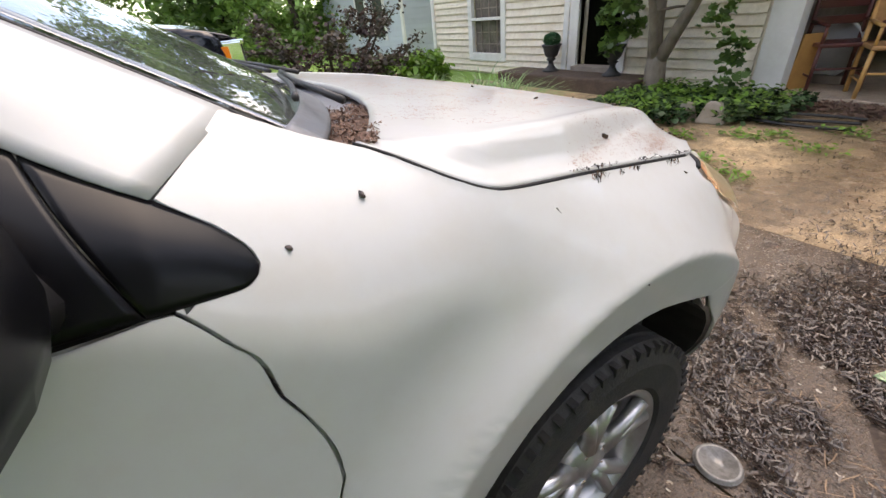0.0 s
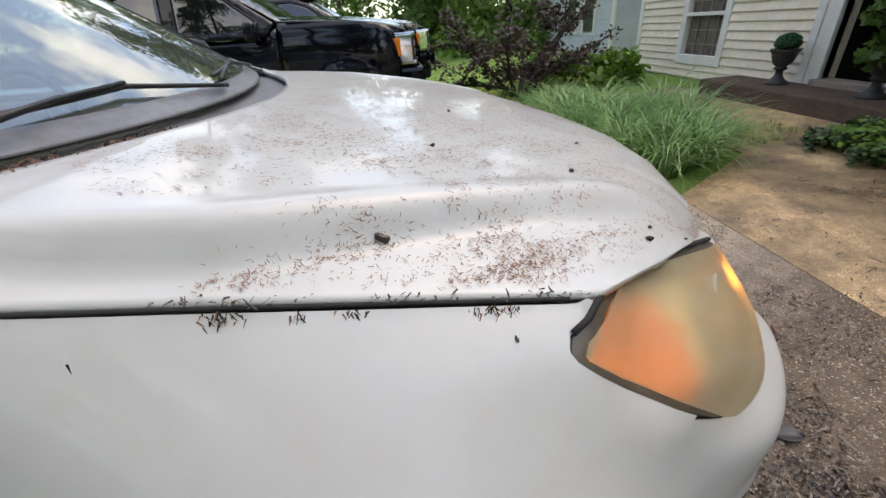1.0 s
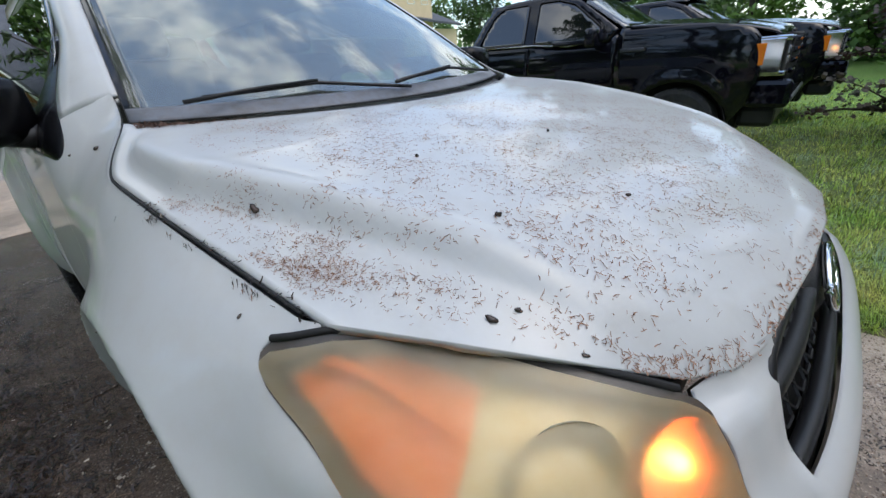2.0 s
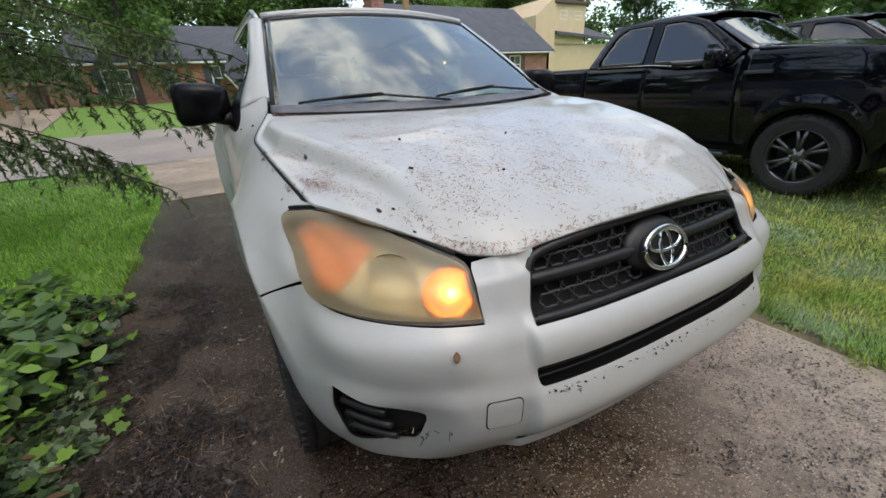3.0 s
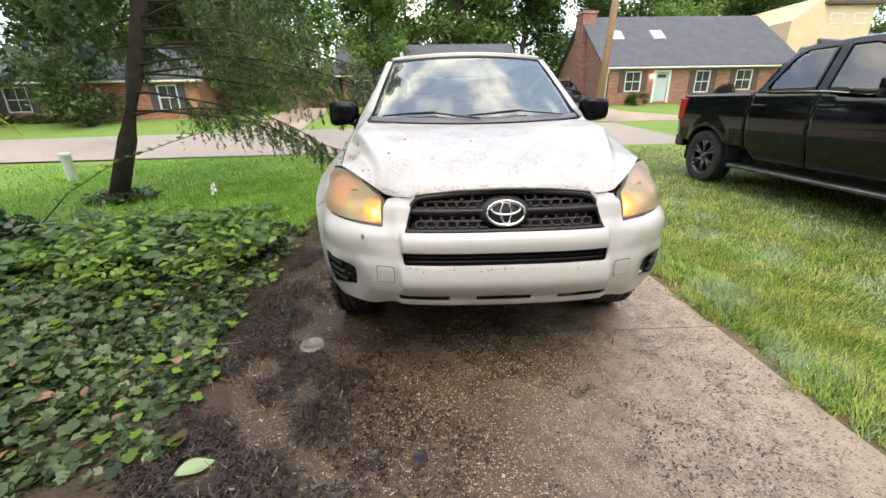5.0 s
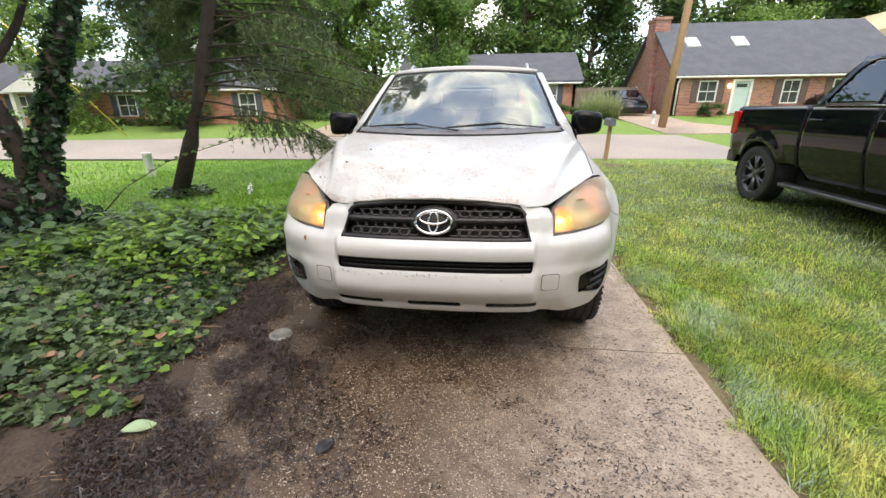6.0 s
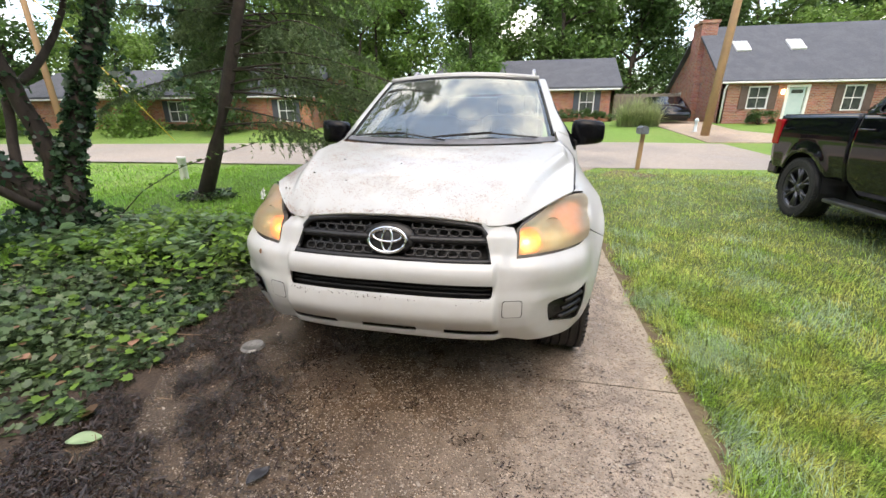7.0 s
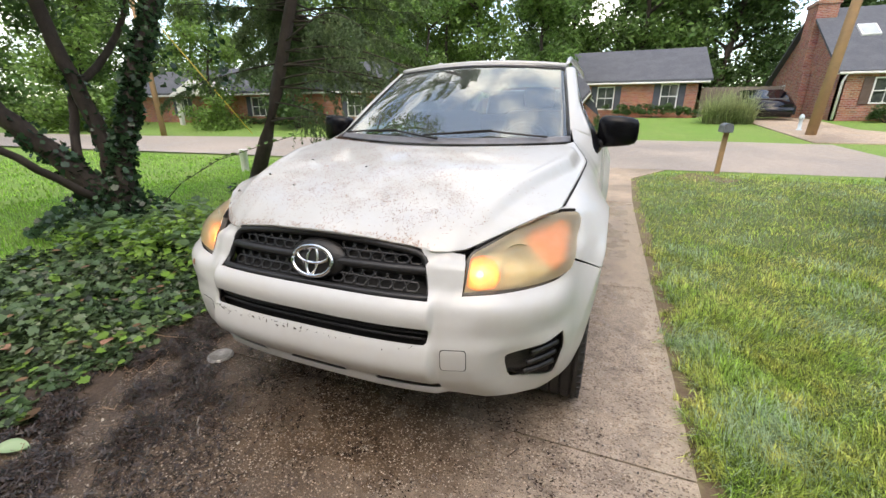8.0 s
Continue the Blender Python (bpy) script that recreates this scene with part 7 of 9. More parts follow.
def brick_house():
    """The red-brick house with a steep grey roof, chimney and pale blue door."""
    h = thing("brick_house", "red-brick house with steep grey roof and pale blue door", "house")
    x0, x1, y0, y1, z0, ze, zr = 10.18, 21.6, 23.5, 32.5, 0.7, 3.18, 6.28
    op = [(11.40, 12.28, 1.76, 2.78), (13.17, 13.98, 1.14, 2.76), (15.62, 16.42, 1.66, 2.78), (18.05, 18.95, 1.76, 2.80)]
    wall_with_openings("front_wall", x0, x1, z0, ze, y0, op, M["brick"], h)
    for k, (a, b, c, d) in enumerate(op):
        if k != 1:
            window_unit(h, a, b, c, d, y0, -1, 1, M["shutter"])
    dr = part("front_door", block((13.20, y0 + 0.05, 1.15), (13.95, y0 + 0.10, 2.74), 0.01), M["pale_door"], h, "pale blue panelled front door")
    part("door_glass", block((13.32, y0 + 0.035, 2.46), (13.83, y0 + 0.052, 2.64)), M["pane"], dr)
    for a, b in (((13.06, 1.08), (13.19, 2.87)), ((13.96, 1.08), (14.09, 2.87)), ((13.191, 2.75), (13.959, 2.87))):
        part("door_frame", block((a[0], y0 - 0.04, a[1]), (b[0], y0 + 0.06, b[1]), 0.006), M["white_trim"], dr)
    lamp_ = part("porch_lamp", block((12.84, y0 - 0.14, 2.42), (12.96, y0, 2.64), 0.02), glow("porch_lamp_glow", (1.0, 0.75, 0.40), 6.0), h, "lit porch lamp")
    part("back_wall", block((x0, y1 - 0.2, z0), (x1, y1, ze)), M["brick"], h)
    gable_end(h, x0, y0, y1, z0, ze, zr, M["brick"])
    gable_end(h, x1 - 0.2, y0, y1, z0, ze, zr, M["brick"])
    gable_roof("roof", x0, x1, y0, y1, ze, zr, h, M["shingle"], 0.28)
    part("eave_trim", block((x0 - 0.2, y0 - 0.30, ze - 0.22), (x1 + 0.2, y0 - 0.02, ze - 0.13), 0.02), M["white_trim"], h)
    bm = bmesh.new()
    box(bm, (x0 - 0.35, 26.8, z0), (x0 - 0.01, 28.9, 3.4), 0.02)
    box(bm, (x0 - 0.32, 27.2, 3.4), (x0 + 0.55, 28.5, 6.48), 0.02)
    box(bm, (x0 - 0.38, 27.14, 6.48), (x0 + 0.61, 28.56, 6.66), 0.02)
    part("chimney", bm, M["brick"], h, "tall red-brick chimney")
    for x in (11.62, 14.22):
        t = 0.55
        y, z = y0 + (28.0 - y0) * t, ze + (zr - ze) * t
        ang = math.degrees(math.atan2(zr - ze, 28.0 - y0))
        m = pose(x, y, z + 0.17, ang, 0, 0)
        sk = part("skylight", block((-0.36, -0.50, -0.06), (0.36, 0.50, 0.05), 0.02, m), M["white_trim"], h, "pale skylight")
        part("skylight_pane", block((-0.30, -0.44, 0.051), (0.30, 0.44, 0.06), 0, m), material("skylight_glass", (0.40, 0.43, 0.45), 0.1, second=(0.5, 0.52, 0.52), scale=3, amount=0.4) if x < 12 else bpy.data.materials["skylight_glass"], sk)
    bm = bmesh.new()
    tube(bm, [(x0 + 0.1, y0 - 0.22, ze - 0.2), (x0 + 0.06, y0 - 0.08, ze - 0.5), (x0 + 0.06, y0 - 0.06, 1.05)], 0.05, 6)
    part("downspout", bm, M["white_trim"], h, "", True)
    part("side_door", block((x0 - 0.03, 30.0, 1.1), (x0 + 0.02, 31.0, 2.9), 0.01), M["white_trim"], h)
    part("foundation", block((x0 + 0.02, y0 + 0.012, -0.5), (x1, y1, z0 + 0.3)), M["brick"], h)


brick_house()


def ranch_house(x0, x1, y0, y1, z0, ze, zr, mat, ops, label, door=None):
    h = thing("ranch_house", label, "house")
    wall_with_openings("front_wall", x0, x1, z0 - 0.6, ze, y0, ops + ([door] if door else []), mat, h)
    for a, b, c, d in ops:
        window_unit(h, a, b, c, d, y0, -1, 1, M["dark_shutter"])
    if door:
        part("front_door", block((door[0] + 0.02, y0 + 0.06, door[2]), (door[1] - 0.02, y0 + 0.1, door[3] - 0.02), 0.01), M["dark_shutter"], h, "dark front door")
    part("back_wall", block((x0, y1 - 0.2, z0 - 0.6), (x1, y1, ze)), mat, h)
    gable_end(h, x0, y0, y1, z0 - 0.6, ze, zr - 0.05, mat)
    gable_end(h, x1 - 0.2, y0, y1, z0 - 0.6, ze, zr - 0.05, mat)
    gable_roof("roof", x0, x1, y0, y1, ze, zr, h, M["shingle"], 0.4)
    part("eave_trim", block((x0 - 0.3, y0 - 0.42, ze - 0.30), (x1 + 0.3, y0 - 0.02, ze - 0.21), 0.02), M["white_trim"], h)
    return h


ranch_house(-6.0, 5.45, 27.0, 34.0, 1.35, 3.25, 5.1, M["brick_b"], [(-4.95, -3.85, 1.42, 2.72), (-0.05, 0.85, 1.58, 2.82), (3.42, 4.25, 1.62, 2.90)], "low orange-brick ranch house with grey roof and dark shutters", (-2.45, -1.65, 1.25, 2.72))
left_house = ranch_house(-33.0, -11.6, 20.2, 27.0, 0.55, 2.75, 4.4, M["brick_b"], [(-27.9, -26.9, 1.2, 2.3), (-21.0, -19.9, 1.2, 2.3), (-13.6, -12.7, 1.2, 2.3)], "long red-brick ranch house with white porch columns", (-24.6, -23.6, 0.7, 2.5))
for x in (-25.8, -22.4):
    part("porch_column", block((x - 0.12, 18.6, 0.3), (x + 0.12, 18.84, 2.45), 0.02), M["white_trim"], left_house, "white porch column")
bm = bmesh.new()
q = [(-26.2, 2.45), (-22.0, 2.45), (-24.1, 3.35)]
a = [bm.verts.new((x, 18.4, z)) for x, z in q]
b = [bm.verts.new((x, 20.3, z)) for x, z in q]
for i in range(3):
    bm.faces.new((a[i], a[(i + 1) % 3], b[(i + 1) % 3], b[i]))
bm.faces.new(a)
bm.faces.new(b)
part("porch_gable", bm, M["white_trim"], left_house, "white gabled porch roof")


def yellow_house():
    h = thing("yellow_house", "tall yellow-sided house with a small square tower", "house")
    x0, x1, y0, y1 = 26.0, 36.0, 30.0, 38.0
    part("body_wall", block((x0, y0, 0.6), (28.3, y1, 6.4), 0.02), M["yellow_siding"], h)
    part("low_wall", block((28.31, y0 + 0.4, 0.6), (x1, y1, 4.2), 0.02), M["yellow_siding"], h)
    bm = bmesh.new()
    q = [(x0, 6.4), (28.3, 6.4), (28.3, 8.0)]
    a = [bm.verts.new((x, y0, z)) for x, z in q]
    b = [bm.verts.new((x, y1, z)) for x, z in q]
    for i in range(3):
        bm.faces.new((a[i], a[(i + 1) % 3], b[(i + 1) % 3], b[i]))
    bm.faces.new(a)
    bm.faces.new(b)
    part("slant_top", bm, M["yellow_siding"], h)
    part("tower", block((28.4, y0 + 0.2, 4.2), (32.2, y0 + 4.0, 7.4), 0.02), M["yellow_siding"], h, "square yellow tower")
    part("tower_roof", block((28.1, y0 - 0.1, 7.4), (32.5, y0 + 4.3, 7.65), 0.04), M["shutter"], h)
    for x in (29.0, 30.8):
        window_unit(h, x, x + 0.85, 6.2, 6.85, y0 + 0.2, -1, 0)
    bm = bmesh.new()
    q = [(28.3, y0 - 0.3, 4.9), (x1, y0 - 0.3, 4.4), (x1, y0 + 4, 6.0), (28.3, y0 + 4, 6.5)]
    lo = [bm.verts.new(p) for p in q]
    hi = [bm.verts.new((p[0], p[1], p[2] + 0.2)) for p in q]
    for i in range(4):
        bm.faces.new((lo[i], lo[(i + 1) % 4], hi[(i + 1) % 4], hi[i]))
    bm.faces.new(lo)
    bm.faces.new(hi)
    part("roof", bm, M["shingle"], h, "grey sloping roof")
    part("lean_to", block((22.6, y0 + 2, 0.6), (x0 - 0.01, y1, 4.2), 0.02), M["yellow_siding"], h)


yellow_house()


def fence(x0, x1, y, z0, h, mat, label, base=None):
    """A board fence; every board a part."""
    f = thing("fence", label, "fence")
    n = int((x1 - x0) / 0.15)
    me = None
    for k in range(n):
        x = x0 + (x1 - x0) * k / n
        if me is None:
            ob = part("board", block((0, 0, -0.4), (0.14, 0.025, h), 0.004), mat, f)
            me = ob.data
        else:
            ob = new("board", me)
            ob.parent = f
        ob.location = (x, y + 0.004 * (k % 3), z0 + 0.02 * math.sin(k * 2.3))
    part("rail", block((x0, y + 0.04, z0 + h * 0.75), (x1, y + 0.08, z0 + h * 0.75 + 0.09)), mat, f)


fence(5.6, 10.2, 30.0, 1.3, 1.55, M["grey_wood"], "weathered grey board fence between the houses")
fence(-9.6, -6.1, 26.5, 0.95, 1.35, M["fence_wood"], "brown board fence beside the ranch house")


def wheeled_bin(x, y):
    z = float(gz(y))
    b = thing("wheeled_bin", "brown plastic wheeled bin before the fence", "bin", at=pose(x, y, z))
    mat = material("brown_bin_plastic", (0.055, 0.028, 0.020), 0.5, second=(0.08, 0.045, 0.03), scale=6, amount=0.5)
    bm = block((-0.28, -0.30, 0.08), (0.28, 0.30, 0.95), 0.03)
    for v in bm.verts:
        if v.co.z < 0.5:
            v.co.x *= 0.82
            v.co.y *= 0.82
    part("body", bm, mat, b)
    part("lid", block((-0.31, -0.34, 0.952), (0.31, 0.33, 1.02), 0.025), mat, b)
    part("handle", tube(bmesh.new(), [(-0.24, 0.36, 0.97), (0.24, 0.36, 0.97)], 0.016, 8), mat, b)
    for sx in (-0.27, 0.27):
        bm = bmesh.new()
        lathe(bm, [(0.01, -0.03), (0.10, -0.03), (0.11, 0.0), (0.10, 0.03), (0.01, 0.03)], 16, "x", (sx, 0.24, 0.11))
        part("wheel", bm, M["rubber"], b)


wheeled_bin(-7.15, 25.0)


def shed():
    """The low outbuilding behind the fence, with a striped awning before it."""
    h = thing("shed", "low outbuilding with a grey-green metal roof behind the fence", "shed")
    part("wall", block((-11.0, 31.2, 0.6), (-6.6, 34.5, 2.6), 0.02), M["fence_wood"], h)
    bm = bmesh.new()
    q = [(-11.3, 30.8, 2.62), (-6.3, 30.8, 2.62), (-7.2, 33.0, 3.6), (-11.3, 33.0, 3.6)]
    lo = [bm.verts.new(v) for v in q]
    hi = [bm.verts.new((v[0], v[1], v[2] + 0.1)) for v in q]
    for i in range(4):
        bm.faces.new((lo[i], lo[(i + 1) % 4], hi[(i + 1) % 4], hi[i]))
    bm.faces.new(lo)
    bm.faces.new(hi)
    part("roof", bm, material("grey_green_metal_roof", (0.26, 0.34, 0.33), 0.45, second=(0.20, 0.27, 0.27), scale=2, amount=0.5), h, "faded grey-green roof")
    aw = thing("striped_awning", "blue and white striped garden awning behind the fence", "awning")
    for k in range(9):
        x0 = -8.6 + 0.24 * k
        me = block((x0, 29.2, 0), (x0 + 0.24, 30.9, 0.03))
        for v in me.verts:
            v.co.z += 2.35 + 0.30 * (v.co.y - 29.2) / 1.7 - 0.08 * ((v.co.x + 7.5) / 1.1) ** 2
        part("stripe", me, material("awning_blue", (0.10, 0.22, 0.36), 0.7, second=(0.14, 0.28, 0.42), scale=4, amount=0.5) if k == 0 else (bpy.data.materials["awning_blue"] if k % 2 == 0 else M["white_trim"]), aw)
    for x0 in (-8.5, -6.5):
        part("post", tube(bmesh.new(), [(x0, 29.3, 0.6), (x0, 29.3, 2.36)], 0.04, 8), M["white_trim"], aw)


shed()

# street furniture
bm = bmesh.new()
tube(bm, [(7.75, 18.2, 0.3), (8.0, 18.25, 4.5), (8.3, 18.3, 9.5)], [0.17, 0.15, 0.12], 12)
tagged(part("utility_pole", bm, M["pole_wood"], None, "", True), "leaning brown wooden utility pole by the street", "utility pole")
bm = bmesh.new()
tube(bm, [(-19.7, 13.1, 0.2), (-20.0, 13.2, 4.5), (-20.3, 13.3, 9.0)], [0.13, 0.115, 0.10], 12)
tagged(part("utility_pole", bm, M["pole_wood"], None, "", True), "brown wooden utility pole beyond the shaded lawn", "utility pole")
bm = bmesh.new()
tube(bm, [(-20.1, 13.25, 6.5), (-16.1, 15.2, 0.35)], 0.02, 6)
tagged(part("guy_wire", bm, material("yellow_guard", (0.62, 0.45, 0.06), 0.5, second=(0.5, 0.36, 0.05), scale=5, amount=0.4), None, "", True), "yellow guarded guy wire of the utility pole", "wire")
for k, (z, dy) in enumerate(((7.4, 0.0), (8.0, 0.2), (8.6, 0.0))):
    bm = bmesh.new()
    tube(bm, [(8.25 - 40 * t, 18.3 + dy - 3 * t, z - 1.2 * math.sin(math.pi * t * 0.6)) for t in np.linspace(0, 1, 16)], 0.014, 5)
    tagged(part("overhead_cable", bm, M["dark"], None, "", True), "thin dark overhead cable along the street", "cable", "overhead cables")


def mailbox(x, y, post_mat, label):
    z = float(gz(y)) - 0.012
    mb = thing("mailbox", label, "mailbox", at=pose(x, y, z))
    part("post", block((-0.045, -0.045, -0.2), (0.045, 0.045, 0.86), 0.006, pose(0, 0, 0, 0, 1.5, 0)), post_mat, mb, "weathered wooden post")
    bm = bmesh.new()
    prof = [(0.085 * math.cos(t), 0.10 + 0.085 * math.sin(t)) for t in np.linspace(0, math.pi, 12)] + [(-0.085, 0.0), (0.085, 0.0)]
    a = [bm.verts.new((px, -0.24, 0.86 + pz)) for px, pz in prof]
    b = [bm.verts.new((px, 0.24, 0.86 + pz)) for px, pz in prof]
    for i in range(len(prof)):
        bm.faces.new((a[i], a[(i + 1) % len(prof)], b[(i + 1) % len(prof)], b[i]))
    bm.faces.new(a)
    bm.faces.new(b)
    part("box", bm, material("grey_painted_metal", (0.16, 0.18, 0.20), 0.5, 0.3, second=(0.10, 0.10, 0.11), scale=12, amount=0.5), mb, "grey metal letter box")
    part("flag", block((0.09, -0.05, 0.98), (0.096, 0.08, 1.02)), M["red_lens"], mb)


mailbox(3.16, 9.32, M["pole_wood"], "grey metal mailbox on a wooden post")
mailbox(-6.45, 19.2, M["grey_wood"], "dark mailbox on a post across the street")
bm = bmesh.new()
lathe(bm, [(0.001, 0.50), (0.085, 0.50), (0.095, 0.48), (0.095, 0.44), (0.085, 0.43), (0.085, 0.0), (0.085, -0.1)], 18, "z", (-7.1, 6.25, float(gz(6.25))))
tagged(part("white_pipe", bm, M["white_trim"], None, "", True), "short white pipe standing in the lawn", "pipe")

# black sedan in the far drive
sed = thing("parked_car", "black car parked by the brick house", "car")
bm = bmesh.new()
prof = [(23.2, 1.15), (23.2, 1.7), (24.4, 1.95), (25.0, 2.45), (26.8, 2.5), (27.6, 2.05), (27.8, 1.3)]
a = [bm.verts.new((7.1, y, z)) for y, z in prof]
b = [bm.verts.new((8.8, y, z)) for y, z in prof]
for i in range(len(prof)):
    bm.faces.new((a[i], a[(i + 1) % len(prof)], b[(i + 1) % len(prof)], b[i]))
bm.faces.new(a)
bm.faces.new(b)
bmesh.ops.bevel(bm, geom=bm.edges[:], offset=0.12, segments=2, affect="EDGES")
part("body", bm, BLK, sed, "", True)
for x in (7.2, 8.7):
    for y in (24.1, 27.0):
        bm = bmesh.new()
        lathe(bm, [(0.01, -0.1), (0.3, -0.1), (0.32, 0.0), (0.3, 0.1), (0.01, 0.1)], 20, "x", (x, y, 1.5 if y < 25 else 1.62))
        part("wheel", bm, M["rubber"], sed)
strip("far_drive", lambda y: float(np.interp(y, [16, 20, 26.5], [7.2, 7.0, 6.6])), lambda y: float(np.interp(y, [16, 20, 26.5], [13.0, 9.8, 9.6])), 16.2, 26.5, M["pale_concrete"], 0.02, "pale concrete driveway across the street", "driveway")
strip("left_far_drive", lambda y: float(np.interp(y, [15, 26.3], [-8.2, -8.6])), lambda y: float(np.interp(y, [15, 26.3], [-5.4, -6.2])), 15.2, 26.3, M["pale_concrete"], 0.02, "pale concrete drive leading to the board fence", "driveway")
bm = bmesh.new()
lathe(bm, [(0.001, 0.62), (0.05, 0.60), (0.09, 0.52), (0.09, 0.44), (0.06, 0.42), (0.06, 0.06), (0.10, 0.05), (0.10, -0.05)], 14, "z", (7.85, 19.6, float(gz(19.6))))
tagged(part("marker_post", bm, material("pale_blue_marker", (0.55, 0.63, 0.66), 0.5, second=(0.45, 0.52, 0.55), scale=9, amount=0.5), None, "", True), "short pale utility marker by the far drive", "marker post")


# low brick edging of the side garden
def edging(x0, y0, x1, y1, n):
    t = thing("brick_edging", "low row of weathered pink bricks edging the garden bed", "edging")
    for k in range(n):
        f = (k + 0.5) / n
        x, y = x0 + (x1 - x0) * f, y0 + (y1 - y0) * f
        bm = block((-0.098, -0.05, -0.03), (0.098, 0.05, 0.055), 0.008, pose(x, y, float(gz(y)) + 0.004 * math.sin(k * 5), 0, 0, math.degrees(math.atan2(y1 - y0, x1 - x0)) + 3 * math.sin(k * 7)))
        part("brick", bm, M["edge_brick"], t)


M["edge_brick"] = material("weathered_pink_brick", (0.42, 0.24, 0.18), 0.85, second=(0.30, 0.22, 0.17), scale=9, amount=0.6, per_object=0.2)
edging(4.9, -0.91, 4.04, -1.2, 4)
edging(8.35, -2.17, 7.6, -3.2, 6)

# ---------- trees ----------


def limb(bm, start, way, length, r0, r1, rs, bend=0.25, n=7, sides=7, sag=0.0):
    """A tapered, uneven limb; returns its points."""
    p, d = Vector(start), Vector(way).normalized()
    pts, rad = [p.copy()], [r0]
    for k in range(1, n):
        d = (d + Vector(rs.normal(size=3)) * bend * 0.35 + Vector((0, 0, -sag))).normalized()
        p = p + d * length / (n - 1)
        pts.append(p.copy())
        rad.append(r0 + (r1 - r0) * (k / (n - 1)) ** 0.8)
    tube(bm, pts, rad, sides)
    return pts


def clumps(rs, centres, radius, n, squash=0.75):
    """Points in uneven clumps round the centres."""
    c = np.asarray(centres)
    k = rs.integers(0, len(c), n)
    d = rs.normal(size=(n, 3))
    d /= np.linalg.norm(d, axis=1)[:, None]
    r = radius * rs.uniform(0.15, 1.0, n) ** 0.6 * rs.uniform(0.6, 1.2, len(c))[k]
    d[:, 2] *= squash
    return c[k] + d * r[:, None]


def broad_tree(name, label, height, spread, trunk_r, mat, leaf, count, seed, first=0.35, bark="bark", limbs=9, clump=0.9):
    """A broad-leaved tree at the origin: trunk, limbs, a crown of many leaves in clumps."""
    rs = rng_of(seed)
    t = thing(name, label, "tree")
    bm = bmesh.new()
    trunk = limb(bm, (0, 0, -0.3), (0.03, 0.02, 1), height * 0.8, trunk_r, trunk_r * 0.3, rs, 0.18, 9, 10)
    tips = []
    for k in range(limbs):
        i = rs.integers(int(first * 8), 9)
        a = 2 * math.pi * k / limbs + rs.normal() * 0.3
        pts = limb(bm, trunk[i], (math.cos(a), math.sin(a), 0.55 + 0.4 * rs.random()), spread * rs.uniform(0.6, 1.0), trunk_r * 0.4, trunk_r * 0.06, rs, 0.5, 7, 6)
        tips += pts[2:]
        for _ in range(2):
            q = limb(bm, pts[rs.integers(2, 5)], (rs.normal(), rs.normal(), 0.4), spread * 0.45, trunk_r * 0.15, trunk_r * 0.03, rs, 0.5, 5, 5)
            tips += q[2:]
    part("trunk", bm, M[bark], t, "", True)
    pts = clumps(rs, [tuple(p) for p in tips], clump, count)
    bulk("crown", leaves(rs, pts, leaf, DIAMOND, 0.25), M[mat], t, "", "", "")
    return t


rs = rng_of(21)
far_a = broad_tree("tree", "tall dense green tree behind the houses", 15, 4.6, 0.34, "leaf_green", 0.45, 10500, 5, 0.12, limbs=16, clump=1.7)
far_b = broad_tree("tree", "tall dark green tree behind the houses", 17, 5.0, 0.40, "leaf_dark", 0.45, 10500, 6, 0.2, limbs=16, clump=1.8)
far_c = broad_tree("tree", "lighter green leafy tree across the street", 11, 4.0, 0.26, "leaf_light", 0.37, 9500, 7, 0.12, limbs=15, clump=1.5)
far_a.matrix_basis = pose(2.5, 37, 1.3)
far_b.matrix_basis = pose(8.5, 40, 1.4)
far_c.matrix_basis = pose(-9.0, 31, 1.2)
places = [(-3, 40, 0), (14, 39, 1), (19, 42, 0), (25, 43, 1), (31, 45, 0), (38, 46, 1), (46, 44, 0), (54, 40, 1), (-8, 43, 1), (-14, 38, 0), (-20, 41, 1), (-26, 38, 0), (-33, 40, 1), (-40, 36, 0), (-48, 32, 1),
          (-12, 33, 2), (-16, 30.5, 2), (-22, 35, 2), (12, 46, 2), (22, 37, 2), (-38, 30, 2), (62, 30, 1), (-52, 20, 0), (-44, 10, 1), (-38, 0, 0), (-40, -12, 1), (5.5, 43, 0), (-28, 46, 1), (34, 38, 2), (0.2, 46, 1)]
for k, (x, y, s) in enumerate(places):
    f = rs.uniform(0.8, 1.15)
    src = (far_a, far_b, far_c)[s]
    src.scale = (f, f, f * rs.uniform(0.9, 1.1))
    copy_thing(src, pose(x, y, float(gz(y)) - 0.1, 0, 0, rs.uniform(0, 360)))
for src in (far_a, far_b, far_c):
    src.scale = (1, 1, 1)
street_tree = broad_tree("tree", "leafy green tree before the brick house", 8.5, 3.0, 0.20, "leaf_green", 0.24, 11000, 9, 0.45, limbs=13, clump=1.0)
street_tree.matrix_basis = pose(-3.4, 24.6, float(gz(24.6)) - 0.1)
